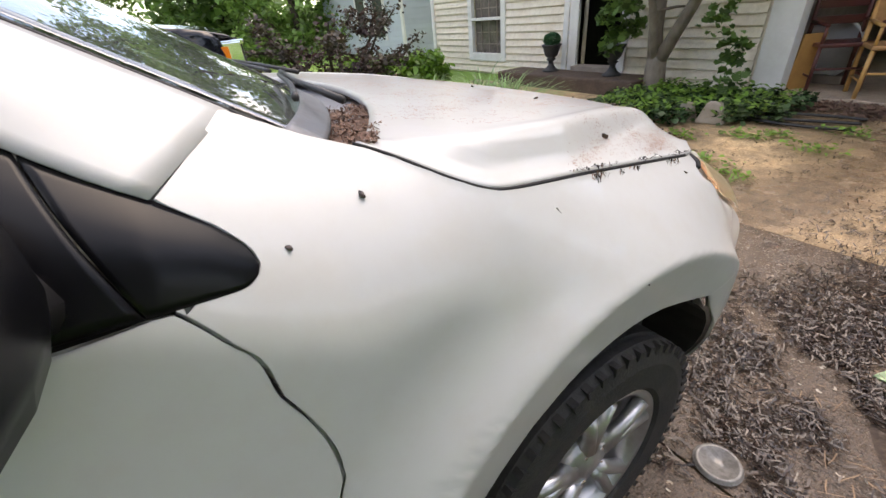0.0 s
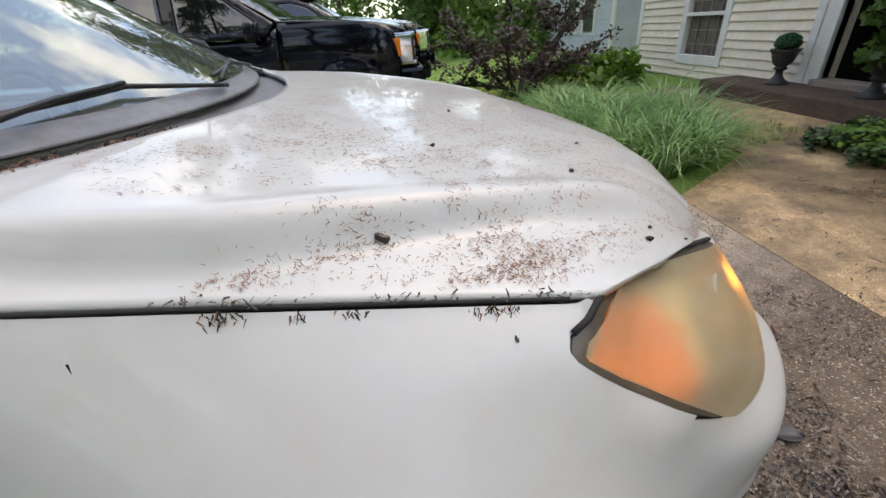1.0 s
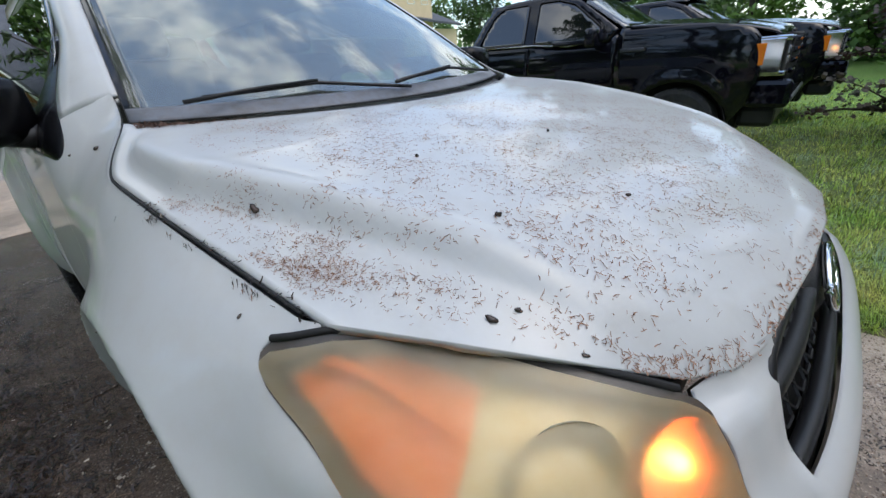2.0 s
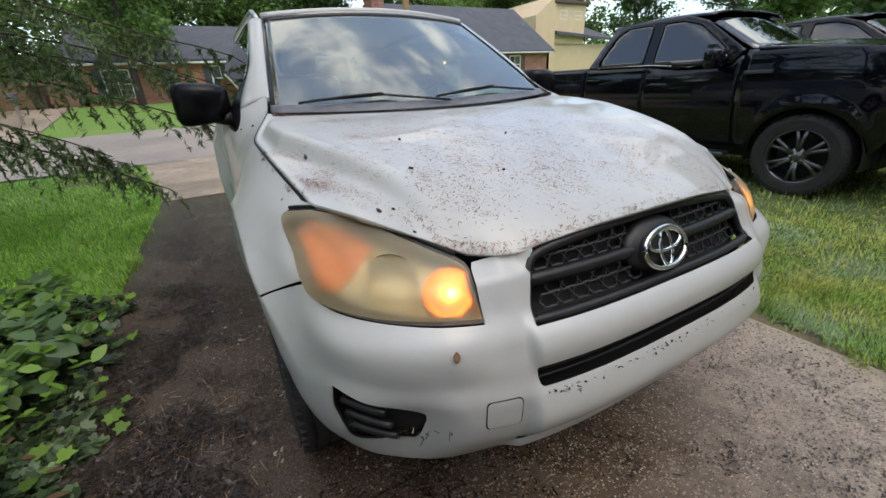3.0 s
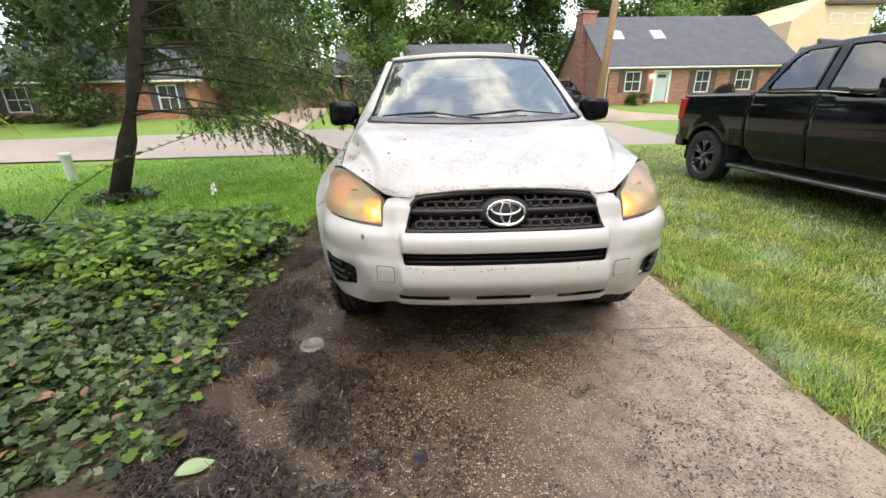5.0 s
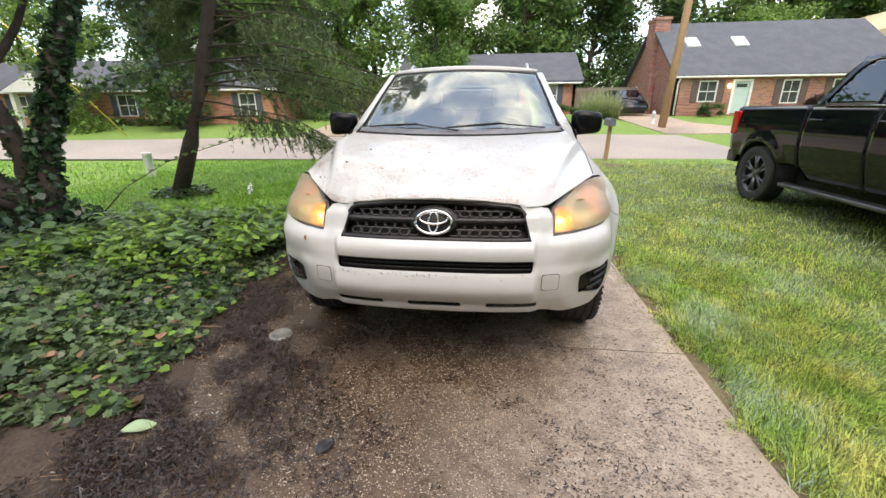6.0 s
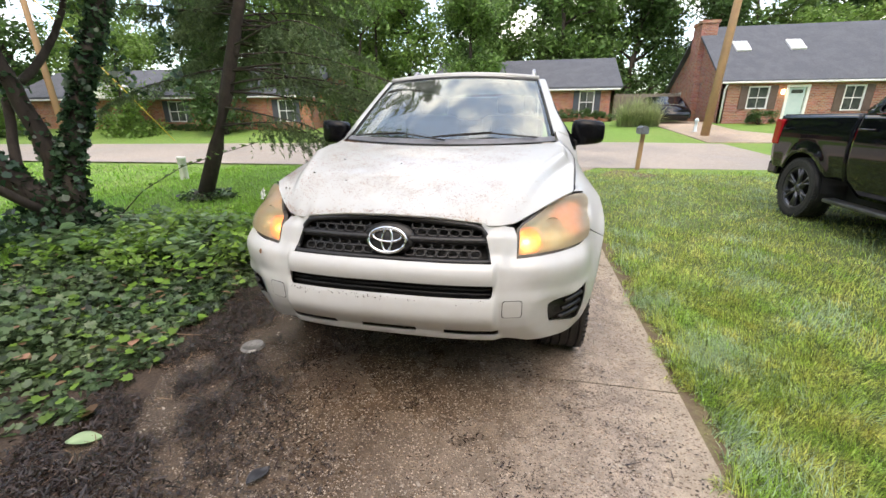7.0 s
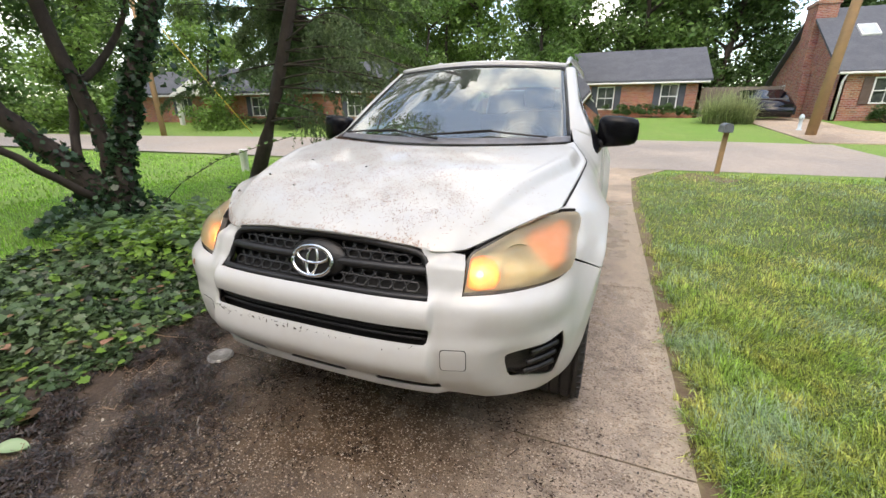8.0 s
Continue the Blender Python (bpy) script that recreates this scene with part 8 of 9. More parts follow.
# trees round the near house and beyond the pickups
for k, (x, y, s, f) in enumerate(((14, -14, 0, 0.9), (8, -18, 1, 1.0), (20, -9, 1, 0.9), (24, -3, 0, 1.0), (17, -4, 2, 0.7), (28, 6, 1, 1.0), (22, 3, 2, 0.8), (-9, -16, 0, 0.9), (-16, -10, 1, 1.0), (30, -14, 1, 1.1), (-2, -20, 1, 1.0), (33, 14, 0, 1.0), (-15.5, 18.0, 1, 0.5), (-21, 17.5, 2, 0.55), (-9.6, 22.5, 0, 0.5), (-29, 15, 2, 0.8), (-33, 7, 2, 0.9), (-25, 2, 0, 0.8), (-36, 19, 0, 0.9))):
    src = (far_a, far_b, far_c)[s]
    src.scale = (f, f, f)
    copy_thing(src, pose(x, y, 0.0, 0, 0, 67 * k))["label"] = "tall green tree behind the garden"
for src in (far_a, far_b, far_c):
    src.scale = (1, 1, 1)


wr = rng_of(27)
wa = wr.uniform(0, 2 * np.pi, 700)
wd = wr.uniform(62, 84, 700)
wh = (5 + 5 * np.abs(np.sin(wa * 9) * np.sin(wa * 23 + 1)) + wr.uniform(0, 3, 700)) * wr.uniform(0.05, 1, 700)
bulk("far_woods", leaves(wr, clumps(wr, np.stack([wd * np.cos(wa), 10 + wd * np.sin(wa), wh + 0.5], 1), 2.8, 26000), 0.95, OVAL, 0.2), M["leaf_green"], None, "far green woods round the neighbourhood", "woods")


def conifer(x, y):
    """The conifer: a leaning bare trunk, long low branches that droop to one side, fuller sprays higher up."""
    rs = rng_of(31)
    t = thing("conifer", "dark green conifer with drooping needle sprays and bare trunk", "tree", at=pose(x, y, float(gz(y)) - 0.012))
    bm = bmesh.new()
    tube(bm, [(-0.04, 0, -0.15), (-0.03, 0, 0.0), (-0.01, 0, 0.12)], [0.22, 0.17, 0.13], 12)
    tr = [Vector((0.24 * h + 0.03 * math.sin(h * 1.3), 0.22 * h + 0.03 * math.sin(h), h)) for h in np.linspace(0.08, 8.9, 12)]
    tube(bm, tr, [0.128 - 0.0092 * k for k in range(12)], 12)
    needles = []
    part("trunk", bm, M["bark"], t, "bare brown trunk", True)

    def bough(h, a, ln, r, rise, sag, first, sprays, per, size, hang=0.30):
        i = int(h)
        p = tr[i].lerp(tr[min(i + 1, 11)], h - i)
        twigs = bmesh.new()
        pts = limb(twigs, p, (math.cos(a), math.sin(a), rise), ln, r, 0.004, rs, 0.13, 12, 5, sag=sag)
        part("branch", twigs, M["bark"], t, "", True)
        for j in range(first, 12):
            for _ in range(sprays):
                q = pts[j].lerp(pts[j - 1], rs.random())
                b = a + rs.choice([-1, 1]) * rs.uniform(0.35, 1.1)
                sl = size * rs.uniform(0.5, 1.15) * (1.2 - j / 16)
                w = Vector((math.cos(b), math.sin(b), -hang - 0.6 * rs.random())).normalized()
                tt = np.sort(rs.uniform(0.05, 1, per))
                side = np.cross(np.array(w), [0, 0, 1.0])
                off = rs.uniform(-1, 1, per)[:, None] * side[None] * (0.045 * sl / 0.4) * (1.1 - tt[:, None])
                needles.append(np.array(q)[None] + tt[:, None] * np.array(w)[None] * sl + np.array([0, 0, -1])[None] * (tt[:, None] ** 2) * sl * 0.45 + off + rs.normal(size=(per, 3)) * 0.006)
    for k in range(10):
        bough(rs.uniform(1.3, 3.2), rs.uniform(-0.65, 0.25), rs.uniform(3.0, 4.3), 0.020, rs.uniform(0.0, 0.22), rs.uniform(0.035, 0.055), 4, 6, 30, 0.44, 0.8)
    for k in range(46):
        bough(rs.uniform(2.5, 5.2), rs.uniform(0.1, 4.2), rs.uniform(1.5, 2.8), 0.018, rs.uniform(-0.1, 0.3), 0.04, 3, 6, 26, 0.38)
    for k in range(70):
        h = rs.uniform(4.0, 10.6)
        bough(h, rs.uniform(0, 6.28) if h > 7 else rs.uniform(0.1, 4.4), (2.7 * (1 - h / 11) ** 0.6 + 0.4) * rs.uniform(0.7, 1.1), 0.014, rs.uniform(0.0, 0.3), 0.045, 3, 6, 22, 0.38)
    n = np.concatenate(needles)
    bulk("needle_sprays", leaves(rs, n, 0.048, np.array([(0, -0.9), (0.15, 0.0), (0, 0.9), (-0.15, 0.0)]), 0.1, 1.5), M["needles"], t, "", "", "")
    foot = rng_of(33)
    a, r = foot.uniform(0, 6.28, 260), np.sqrt(foot.uniform(0.04, 1, 260)) * 0.42
    bulk("foot_ivy", leaves(foot, np.stack([np.cos(a) * r * 1.2 + 0.1, np.sin(a) * r, foot.uniform(0.02, 0.14, 260)], 1), 0.075, IVY, 0.5), M["ivy"], t, "dark ivy round the trunk's foot", "", "")
    return t


conifer(-5.0, 4.45)


def ivy_tree(x, y):
    """The old tree: leaning stems that part low down, the outer one grown over with ivy."""
    rs = rng_of(41)
    t = thing("ivy_tree", "dark multi-stem tree with ivy growing up its trunks", "tree", at=pose(x, y, 0.0))
    bm = bmesh.new()
    across, depth = Vector((0.48, 0.88, 0)), Vector((-0.88, 0.48, 0))

    def stem(pts, radii):
        """A stem through points (across, deep, up), with small bends."""
        pts = eased([(a + 0.17 * max(h, 0), d, h) for a, d, h in pts], 4)
        radii = [0.72 * q for q in radii]
        rr = np.interp(np.linspace(0, 1, len(pts)), np.linspace(0, 1, len(radii)), radii)
        way = [across * float(a) + depth * float(d) + Vector((0, 0, float(h))) + Vector(rs.normal(size=3)) * 0.012 for a, d, h in pts]
        tube(bm, way, [float(q) for q in rr], 10)
        return way
    stems = [stem([(0.0, 0.0, -0.15), (-0.10, 0.0, 0.35), (-0.45, 0.05, 0.80), (-0.95, 0.1, 1.35), (-1.25, 0.1, 2.0), (-1.45, 0.2, 3.2), (-1.6, 0.2, 5.5)], [0.30, 0.19, 0.15, 0.13, 0.11, 0.06]),
             stem([(0.05, 0.1, 0.2), (-0.05, 0.15, 0.9), (-0.25, 0.2, 1.5), (-0.55, 0.2, 2.3), (-0.70, 0.3, 3.3), (-0.6, 0.5, 5.8)], [0.17, 0.13, 0.10, 0.09, 0.05]),
             stem([(0.05, -0.05, -0.1), (0.06, -0.05, 0.5), (0.10, -0.05, 1.1), (0.28, -0.05, 2.0), (0.50, 0.0, 3.1), (0.8, 0.2, 5.8)], [0.28, 0.17, 0.14, 0.12, 0.06]),
             stem([(-0.15, -0.1, 0.35), (-0.8, -0.3, 0.9), (-1.5, -0.4, 1.45), (-2.4, -0.5, 2.1)], [0.07, 0.05, 0.035]),
             stem([(-0.30, 0.1, 0.7), (-0.35, 0.4, 1.5), (0.1, 0.7, 2.3), (0.35, 0.9, 3.6)], [0.07, 0.06, 0.03]),
             stem([(-0.95, 0.1, 1.35), (-1.5, -0.2, 1.75), (-2.3, -0.3, 2.0)], [0.05, 0.04, 0.02])]
    tips = []
    for pts, n in zip(stems[:3], (5, 5, 5)):
        for _ in range(n):
            q = limb(bm, pts[rs.integers(12, len(pts) - 1)], (rs.normal(), rs.normal(), 0.6), 2.4, 0.035, 0.010, rs, 0.5, 8, 6)
            tips += q[2:]
    part("trunk", bm, M["bark"], t, "dark twisted stems", True)
    iv = []
    for k, (pts, n, r0, top) in enumerate(((stems[0], 600, 0.12, 0.45), (stems[1], 200, 0.09, 0.5), (stems[2], 3800, 0.115, 0.95))):
        for _ in range(n):
            f = rs.uniform(0, top) * (len(pts) - 1)
            i = min(int(f), len(pts) - 2)
            d = rs.normal(size=3)
            d /= np.linalg.norm(d)
            iv.append(np.array(pts[i].lerp(pts[i + 1], f - i)) + d * r0 * (1.25 - 0.5 * f / len(pts)) * rs.uniform(0.8, 1.25))
    for _ in range(1500):
        a, r = rs.uniform(0, 6.28), rs.uniform(0.1, 0.80)
        iv.append(np.array([math.cos(a) * r, math.sin(a) * r, 0.05 + 0.75 * (0.85 - r) * rs.random()]))
    for vine in range(5):
        a, d, top, low = rs.uniform(0.5, 1.6), rs.uniform(-0.3, 0.6), rs.uniform(3.0, 3.6), rs.uniform(1.5, 2.3)
        for h in np.linspace(low, top, 60):
            iv.append(np.array(across * (a + 0.06 * math.sin(h * 5) + rs.normal() * 0.05) + depth * (d + rs.normal() * 0.05)) + np.array([0, 0, h]))
    bulk("climbing_ivy", leaves(rs, np.array(iv), 0.066, IVY, 0.15), M["ivy_dark"], t, "dark climbing ivy leaves", "", "")
    top = [tuple(p) for p in tips if p.z > 2.7]
    extra = [tuple(across * rs.uniform(-2.6, 1.5) + depth * rs.uniform(-1.2, 1.5) + Vector((0, 0, rs.uniform(3.2, 6.5)))) for _ in range(46)]
    extra += [tuple(across * rs.uniform(-3.2, -0.1) + depth * rs.uniform(-0.6, 2.2) + Vector((0, 0, rs.uniform(2.5, 4.6)))) for _ in range(40)]
    pts = np.concatenate([clumps(rs, top, 0.50, 6500), clumps(rs, extra, 0.62, 16000)])
    bulk("crown", leaves(rs, pts, 0.10, DIAMOND, 0.2), M["leaf_dark"], t, "dark leafy crown", "", "")


ivy_tree(-4.65, 1.95)
# a loose stem with paired leaves in front of the lawn
bm = bmesh.new()
st = [(-4.05, 2.0, 0.15), (-3.75, 2.25, 0.55), (-3.4, 2.5, 0.80), (-3.0, 2.75, 0.95), (-2.55, 3.0, 1.10)]
tube(bm, st, [0.007, 0.006, 0.005, 0.004, 0.003], 6)
sap = thing("sapling", "thin arching sapling with paired dark leaves", "plant", at=pose(0, 0, 0))
part("stem", bm, M["bark"], sap, "", True)
lp = []
for k in range(16):
    f = 0.8 + 3.2 * k / 16
    i = int(f)
    p = Vector(st[i]).lerp(Vector(st[min(i + 1, 4)]), f - i)
    for s in (-1, 1):
        lp.append((p.x + s * 0.03, p.y - s * 0.03, p.z + 0.01))
bulk("leaf_pairs", leaves(rng_of(5), np.array(lp), 0.085, OVAL, 0.5), M["leaf_green"], sap, "", "", "stuff")


def purple_maple(x, y):
    rs = rng_of(51)
    t = thing("purple_maple", "small purple-leaved maple with low spreading branches", "tree", at=pose(x, y, 0.0))
    tips = []
    for k in range(7):
        a = k * 0.9 + rs.normal() * 0.2
        bm = bmesh.new()
        pts = limb(bm, (0, 0, -0.1), (math.cos(a) * 0.8, math.sin(a) * 0.8, 0.9), 1.9, 0.05, 0.012, rs, 0.4, 8, 6)
        part("trunk", bm, M["bark"], t, "", True)
        tips += pts[3:]
        for _ in range(3):
            bm = bmesh.new()
            q = limb(bm, pts[rs.integers(2, 6)], (rs.normal(), rs.normal(), 0.15), 1.1, 0.018, 0.005, rs, 0.5, 7, 5)
            part("branch", bm, M["bark"], t, "", True)
            tips += q[2:]
    bulk("crown", leaves(rs, clumps(rs, [tuple(p) for p in tips], 0.24, 4200, 0.5), 0.062, IVY, 0.35), M["purple_leaf"], t, "", "", "")


purple_maple(6.55, -1.55)


def young_maple(x, y):
    """The forked smooth-barked maple by the front step, with low leaves."""
    rs = rng_of(61)
    t = thing("forked_maple", "forked grey-barked maple beside the house step", "tree", at=pose(x, y, float(gz(y)) - 0.02))
    bm = bmesh.new()
    tube(bm, [(0, 0, -0.1), (0.0, 0, 0.0), (0.0, 0.0, 0.15), (0.01, 0, 0.38), (0.02, 0, 0.50)], [0.19, 0.15, 0.125, 0.115, 0.085], 14)
    part("trunk", bm, M["grey_bark"], t, "smooth grey forked trunk", True)
    tips = []
    for way, ln, r in (((0.28, 0.0, 1), 3.2, 0.095), ((-0.42, 0.05, 0.8), 2.8, 0.085), ((-0.1, 0.3, 1), 2.6, 0.05)):
        bm = bmesh.new()
        pts = limb(bm, (0.02, 0, 0.34), way, ln, r, 0.02, rs, 0.22, 9, 9)
        part("limb", bm, M["grey_bark"], t, "", True)
        tips += pts[4:]
        for _ in range(5):
            bm = bmesh.new()
            q = limb(bm, pts[rs.integers(2, 8)], (rs.normal(), rs.normal() + 0.3, 0.1), 1.3, 0.022, 0.005, rs, 0.4, 7, 5, sag=0.05)
            part("branch", bm, M["grey_bark"], t, "", True)
            tips += q[2:]
    low = [(rs.uniform(0.3, 1.1), rs.uniform(-0.1, 0.25), rs.uniform(0.55, 1.15)) for _ in range(7)]
    low2 = [(-0.72 + rs.normal() * 0.10, 0.1 + rs.normal() * 0.08, z) for z in np.linspace(0.15, 1.2, 9)]
    pts = np.concatenate([clumps(rs, [tuple(p) for p in tips if p.z > 1.15], 0.30, 2200, 0.5), clumps(rs, low, 0.22, 420, 0.7), clumps(rs, low2, 0.16, 170, 0.8)])
    bulk("crown", leaves(rs, pts, 0.085, IVY, 0.3, 0.5), M["leaf_green"], t, "", "", "")


young_maple(1.80, -3.72)


def shrub(name, label, x, y, z, rx, ry, h, n, size, mat, seed, shape=DIAMOND):
    rs = rng_of(seed)
    t = thing(name, label, "shrub", at=pose(x, y, z))
    bm = bmesh.new()
    for k in range(6):
        limb(bm, (0, 0, -0.05), (rs.normal() * rx, rs.normal() * ry, h), h * 0.8, 0.02, 0.006, rs, 0.3, 5, 5)
    part("stems", bm, M["bark"], t, "", True)
    c = [(rs.uniform(-1, 1) * rx * 0.75, rs.uniform(-1, 1) * ry * 0.75, rs.uniform(0.2, 0.8) * h) for _ in range(14 if rx < 2 else 60)]
    bulk("foliage", leaves(rs, clumps(rs, c, min(rx, ry, h) * 0.5, n), size, shape, 0.3), mat, t, "", "", "")


shrub("boxwood", "low round evergreen shrub by the brick house", 11.95, 22.9, 0.92, 0.75, 0.5, 0.80, 2200, 0.09, M["leaf_dark"], 71)
shrub("purple_shrub", "purple-leaved shrub under the windows", 17.0, 22.7, 0.95, 1.2, 0.6, 1.2, 2400, 0.10, M["purple_leaf"], 72)
shrub("hedge", "clipped dark hedge along the ranch house", 3.0, 26.3, 1.15, 3.4, 0.45, 0.75, 6500, 0.10, M["leaf_dark"], 73)
shrub("hedge", "low garden hedge along the red-brick house", -19.0, 19.5, 0.5, 3.4, 0.4, 0.6, 3500, 0.11, M["leaf_dark"], 74)
shrub("garden_plants", "bright broad-leaved plants at the house corner", 6.3, -3.0, 0.15, 0.7, 0.5, 0.55, 900, 0.14, M["weeds"], 75, OVAL)
shrub("garden_plants", "green leafy perennials in the side garden", 7.6, -2.4, 0.08, 0.9, 0.6, 0.6, 900, 0.12, M["weeds"], 76, OVAL)
shrub("ground_cover", "green ground cover under the maple", 5.7, -0.9, 0.0, 0.9, 0.5, 0.22, 1500, 0.05, M["leaf_green"], 77, OVAL)
shrub("roadside_plants", "leafy plants before the ranch house", -5.0, 26.2, 1.2, 1.2, 0.4, 0.5, 900, 0.14, M["leaf_light"], 78, OVAL)

# big clump of ornamental grass across the street and by the path
rs = rng_of(81)


def grass_clump(name, label, feet, height, width, n, mat, lean=1.5):
    x, y, z = [], [], []
    for fx, fy, fz, r in feet:
        a, q = rs.uniform(0, 6.28, n), rs.uniform(0, 1, n) ** 0.5 * r
        x.append(fx + np.cos(a) * q)
        y.append(fy + np.sin(a) * q)
        z.append(np.full(n, fz))
    bulk(name, blades(rs, np.concatenate(x), np.concatenate(y), np.concatenate(z), height, width, lean), mat, None, label, "grass")


def arching(rs, foot, r, n, length, width):
    """Long strap leaves from one tuft, rising and bending over outwards."""
    a = rs.uniform(0, 2 * np.pi, n)
    q = r * np.sqrt(rs.uniform(0, 1, n))
    o = np.array(foot)[None] + np.stack([np.cos(a) * q, np.sin(a) * q, np.zeros(n)], 1)
    a = a + rs.normal(size=n) * 0.5
    d = np.stack([np.cos(a), np.sin(a), np.zeros(n)], 1)
    s = np.stack([-np.sin(a), np.cos(a), np.zeros(n)], 1)
    ln, w = length * rs.uniform(0.6, 1.2, n), width * rs.uniform(0.6, 1.3, n)
    t0, t1 = rs.uniform(0.05, 0.6, n), rs.uniform(1.5, 2.6, n)
    out, p = [], o
    for k in range(6):
        ang = t0 + (t1 - t0) * ((k + 0.5) / 6) ** 1.3
        e = p + (d * np.sin(ang)[:, None] + np.array([0, 0, 1]) * np.cos(ang)[:, None]) * (ln / 6)[:, None]
        f0, f1 = 1 - (k / 6) ** 3, max(1 - ((k + 1) / 6) ** 3, 0.05)
        h = w[:, None] / 2
        out.append(np.stack([p - s * h * f0, p + s * h * f0, e + s * h * f1, e - s * h * f1], 1))
        p = e
    return np.concatenate(out)


tufts = [arching(rs, (2.75 + dx, -1.95 + dy, float(gz(-1.95 + dy)) - 0.02), 0.16, 300, 0.72, 0.015)
         for dx, dy in ((0, 0.45), (0.5, 0.3), (-0.55, 0.05), (0.1, -0.25), (0.9, 0.6), (1.3, 0.15), (0.75, -0.35), (1.7, 0.5), (-0.75, 0.45), (0.3, 0.7), (1.2, 0.75), (-0.3, 0.55))]
bulk("ornamental_grass", np.concatenate(tufts), M["tall_grass"], None, "arching clump of long green ornamental grass", "grass")
grass_clump("pampas_grass", "tall pale pampas grass across the street", [(5.95 + dx, 22.2, 0.82, 0.40) for dx in (-0.6, 0.0, 0.6)], 1.45, 0.030, 650, leafy("pampas_leaves", (0.30, 0.36, 0.16), (0.42, 0.44, 0.24), 0.4), 1.35)

# ---------- the near house ----------
NY = -4.10
near = thing("near_house", "cream lap-sided house with open garage and dark doorway", "house")
openings = [(5.05, 5.95, 0.52, 1.75), (2.62, 3.34, 0.40, 2.45)]
BX0, BX1, ZB, ZT = 0.92, 7.25, 0.24, 2.75


def back_wall(name, x0, x1, z0, z1, y, ops, mat):
    return wall_with_openings(name, x0, x1, z0, z1, y - 0.2, ops, mat, near, 0.17)


back_wall("front_wall", BX0 - 0.02, BX1, 0.0, ZT, NY, openings, M["cream_siding"])
rows = 22
eh = (ZT - ZB) / rows
for r in range(rows):
    z0, z1 = ZB + r * eh, ZB + (r + 1) * eh
    cuts = sorted((a - 0.09, b + 0.09) for a, b, c, d in openings if c - 0.08 < (z0 + z1) / 2 < d + 0.08)
    x = BX0
    spans = []
    for a, b in cuts:
        spans.append((x, a))
        x = b
    spans.append((x, BX1))
    for a, b in spans:
        bm = bmesh.new()
        prof = [(0.0, z1 + 0.010), (0.004, z1 + 0.010), (0.034, z0), (0.030, z0 - 0.006), (0.0, z0 - 0.002)]
        p0 = [bm.verts.new((a, NY - 0.03 + d, z)) for d, z in prof]
        p1 = [bm.verts.new((b, NY - 0.03 + d, z)) for d, z in prof]
        for i in range(5):
            bm.faces.new((p0[i], p0[(i + 1) % 5], p1[(i + 1) % 5], p1[i]))
        bm.faces.new(p0)
        bm.faces.new(p1)
        part("siding_board", bm, M["cream_siding"], near)
# sash window, seen from +y
wx0, wx1, wz0, wz1 = openings[0]
w = part("window", block((wx0 + 0.03, NY - 0.10, wz0 + 0.03), (wx1 - 0.03, NY - 0.09, wz1 - 0.03)), material("curtained_pane", (0.10, 0.09, 0.08), 0.12, second=(0.22, 0.19, 0.17), scale=5, amount=0.7), near, "sash window with a pale curtain behind")
for a, b in (((wx0 - 0.09, wz0 - 0.09), (wx0 + 0.03, wz1 + 0.09)), ((wx1 - 0.03, wz0 - 0.09), (wx1 + 0.09, wz1 + 0.09)), ((wx0 + 0.031, wz1 - 0.03), (wx1 - 0.031, wz1 + 0.09)), ((wx0 + 0.031, wz0 - 0.09), (wx1 - 0.031, wz0 + 0.05)), ((wx0 + 0.031, 1.12), (wx1 - 0.031, 1.17))):
    part("window_frame", block((a[0], NY - 0.06, a[1]), (b[0], NY + 0.015, b[1]), 0.006), M["white_trim"], w)
for k in range(1, 4):
    x = wx0 + (wx1 - wx0) * k / 4
    part("glazing_bar", block((x - 0.008, NY - 0.085, wz0 + 0.05), (x + 0.008, NY - 0.07, wz1 - 0.03)), M["grey_wood"], w)
for z in (0.72, 0.92, 1.32, 1.52):
    part("glazing_bar", block((wx0 + 0.04, NY - 0.086, z - 0.008), (wx1 - 0.04, NY - 0.072, z + 0.008)), M["grey_wood"], w)
# doorway
for a, b in (((2.50, 0.36), (2.62, 2.5)), ((3.34, 0.36), (3.50, 2.5)), ((3.52, 0.36), (3.62, 2.5)), ((2.621, 2.45), (3.339, 2.57))):
    part("door_frame", block((a[0], NY - 0.12, a[1]), (b[0], NY + 0.02, b[1]), 0.008), M["white_trim"], near)
part("threshold", block((2.60, NY - 0.15, 0.36), (3.36, NY + 0.10, 0.44), 0.01), M["grey_wood"], near)
# the hall's darkness is put into black walls behind the opening
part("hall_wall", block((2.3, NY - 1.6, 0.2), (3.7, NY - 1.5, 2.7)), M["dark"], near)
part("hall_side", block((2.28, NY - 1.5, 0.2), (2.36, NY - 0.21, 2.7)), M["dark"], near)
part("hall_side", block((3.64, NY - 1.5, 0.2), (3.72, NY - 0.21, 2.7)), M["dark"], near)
part("corner_board", block((BX1, NY - 0.18, 0.1), (BX1 + 0.10, NY + 0.02, ZT), 0.008), M["white_trim"], near)
part("foundation", block((BX0, NY - 0.16, -0.3), (BX1, NY - 0.035, 0.235)), M["brick_b"], near)
part("end_wall", block((BX1 - 0.1, NY - 6.0, 0.0), (BX1 + 0.02, NY - 0.21, ZT)), M["cream_siding"], near)
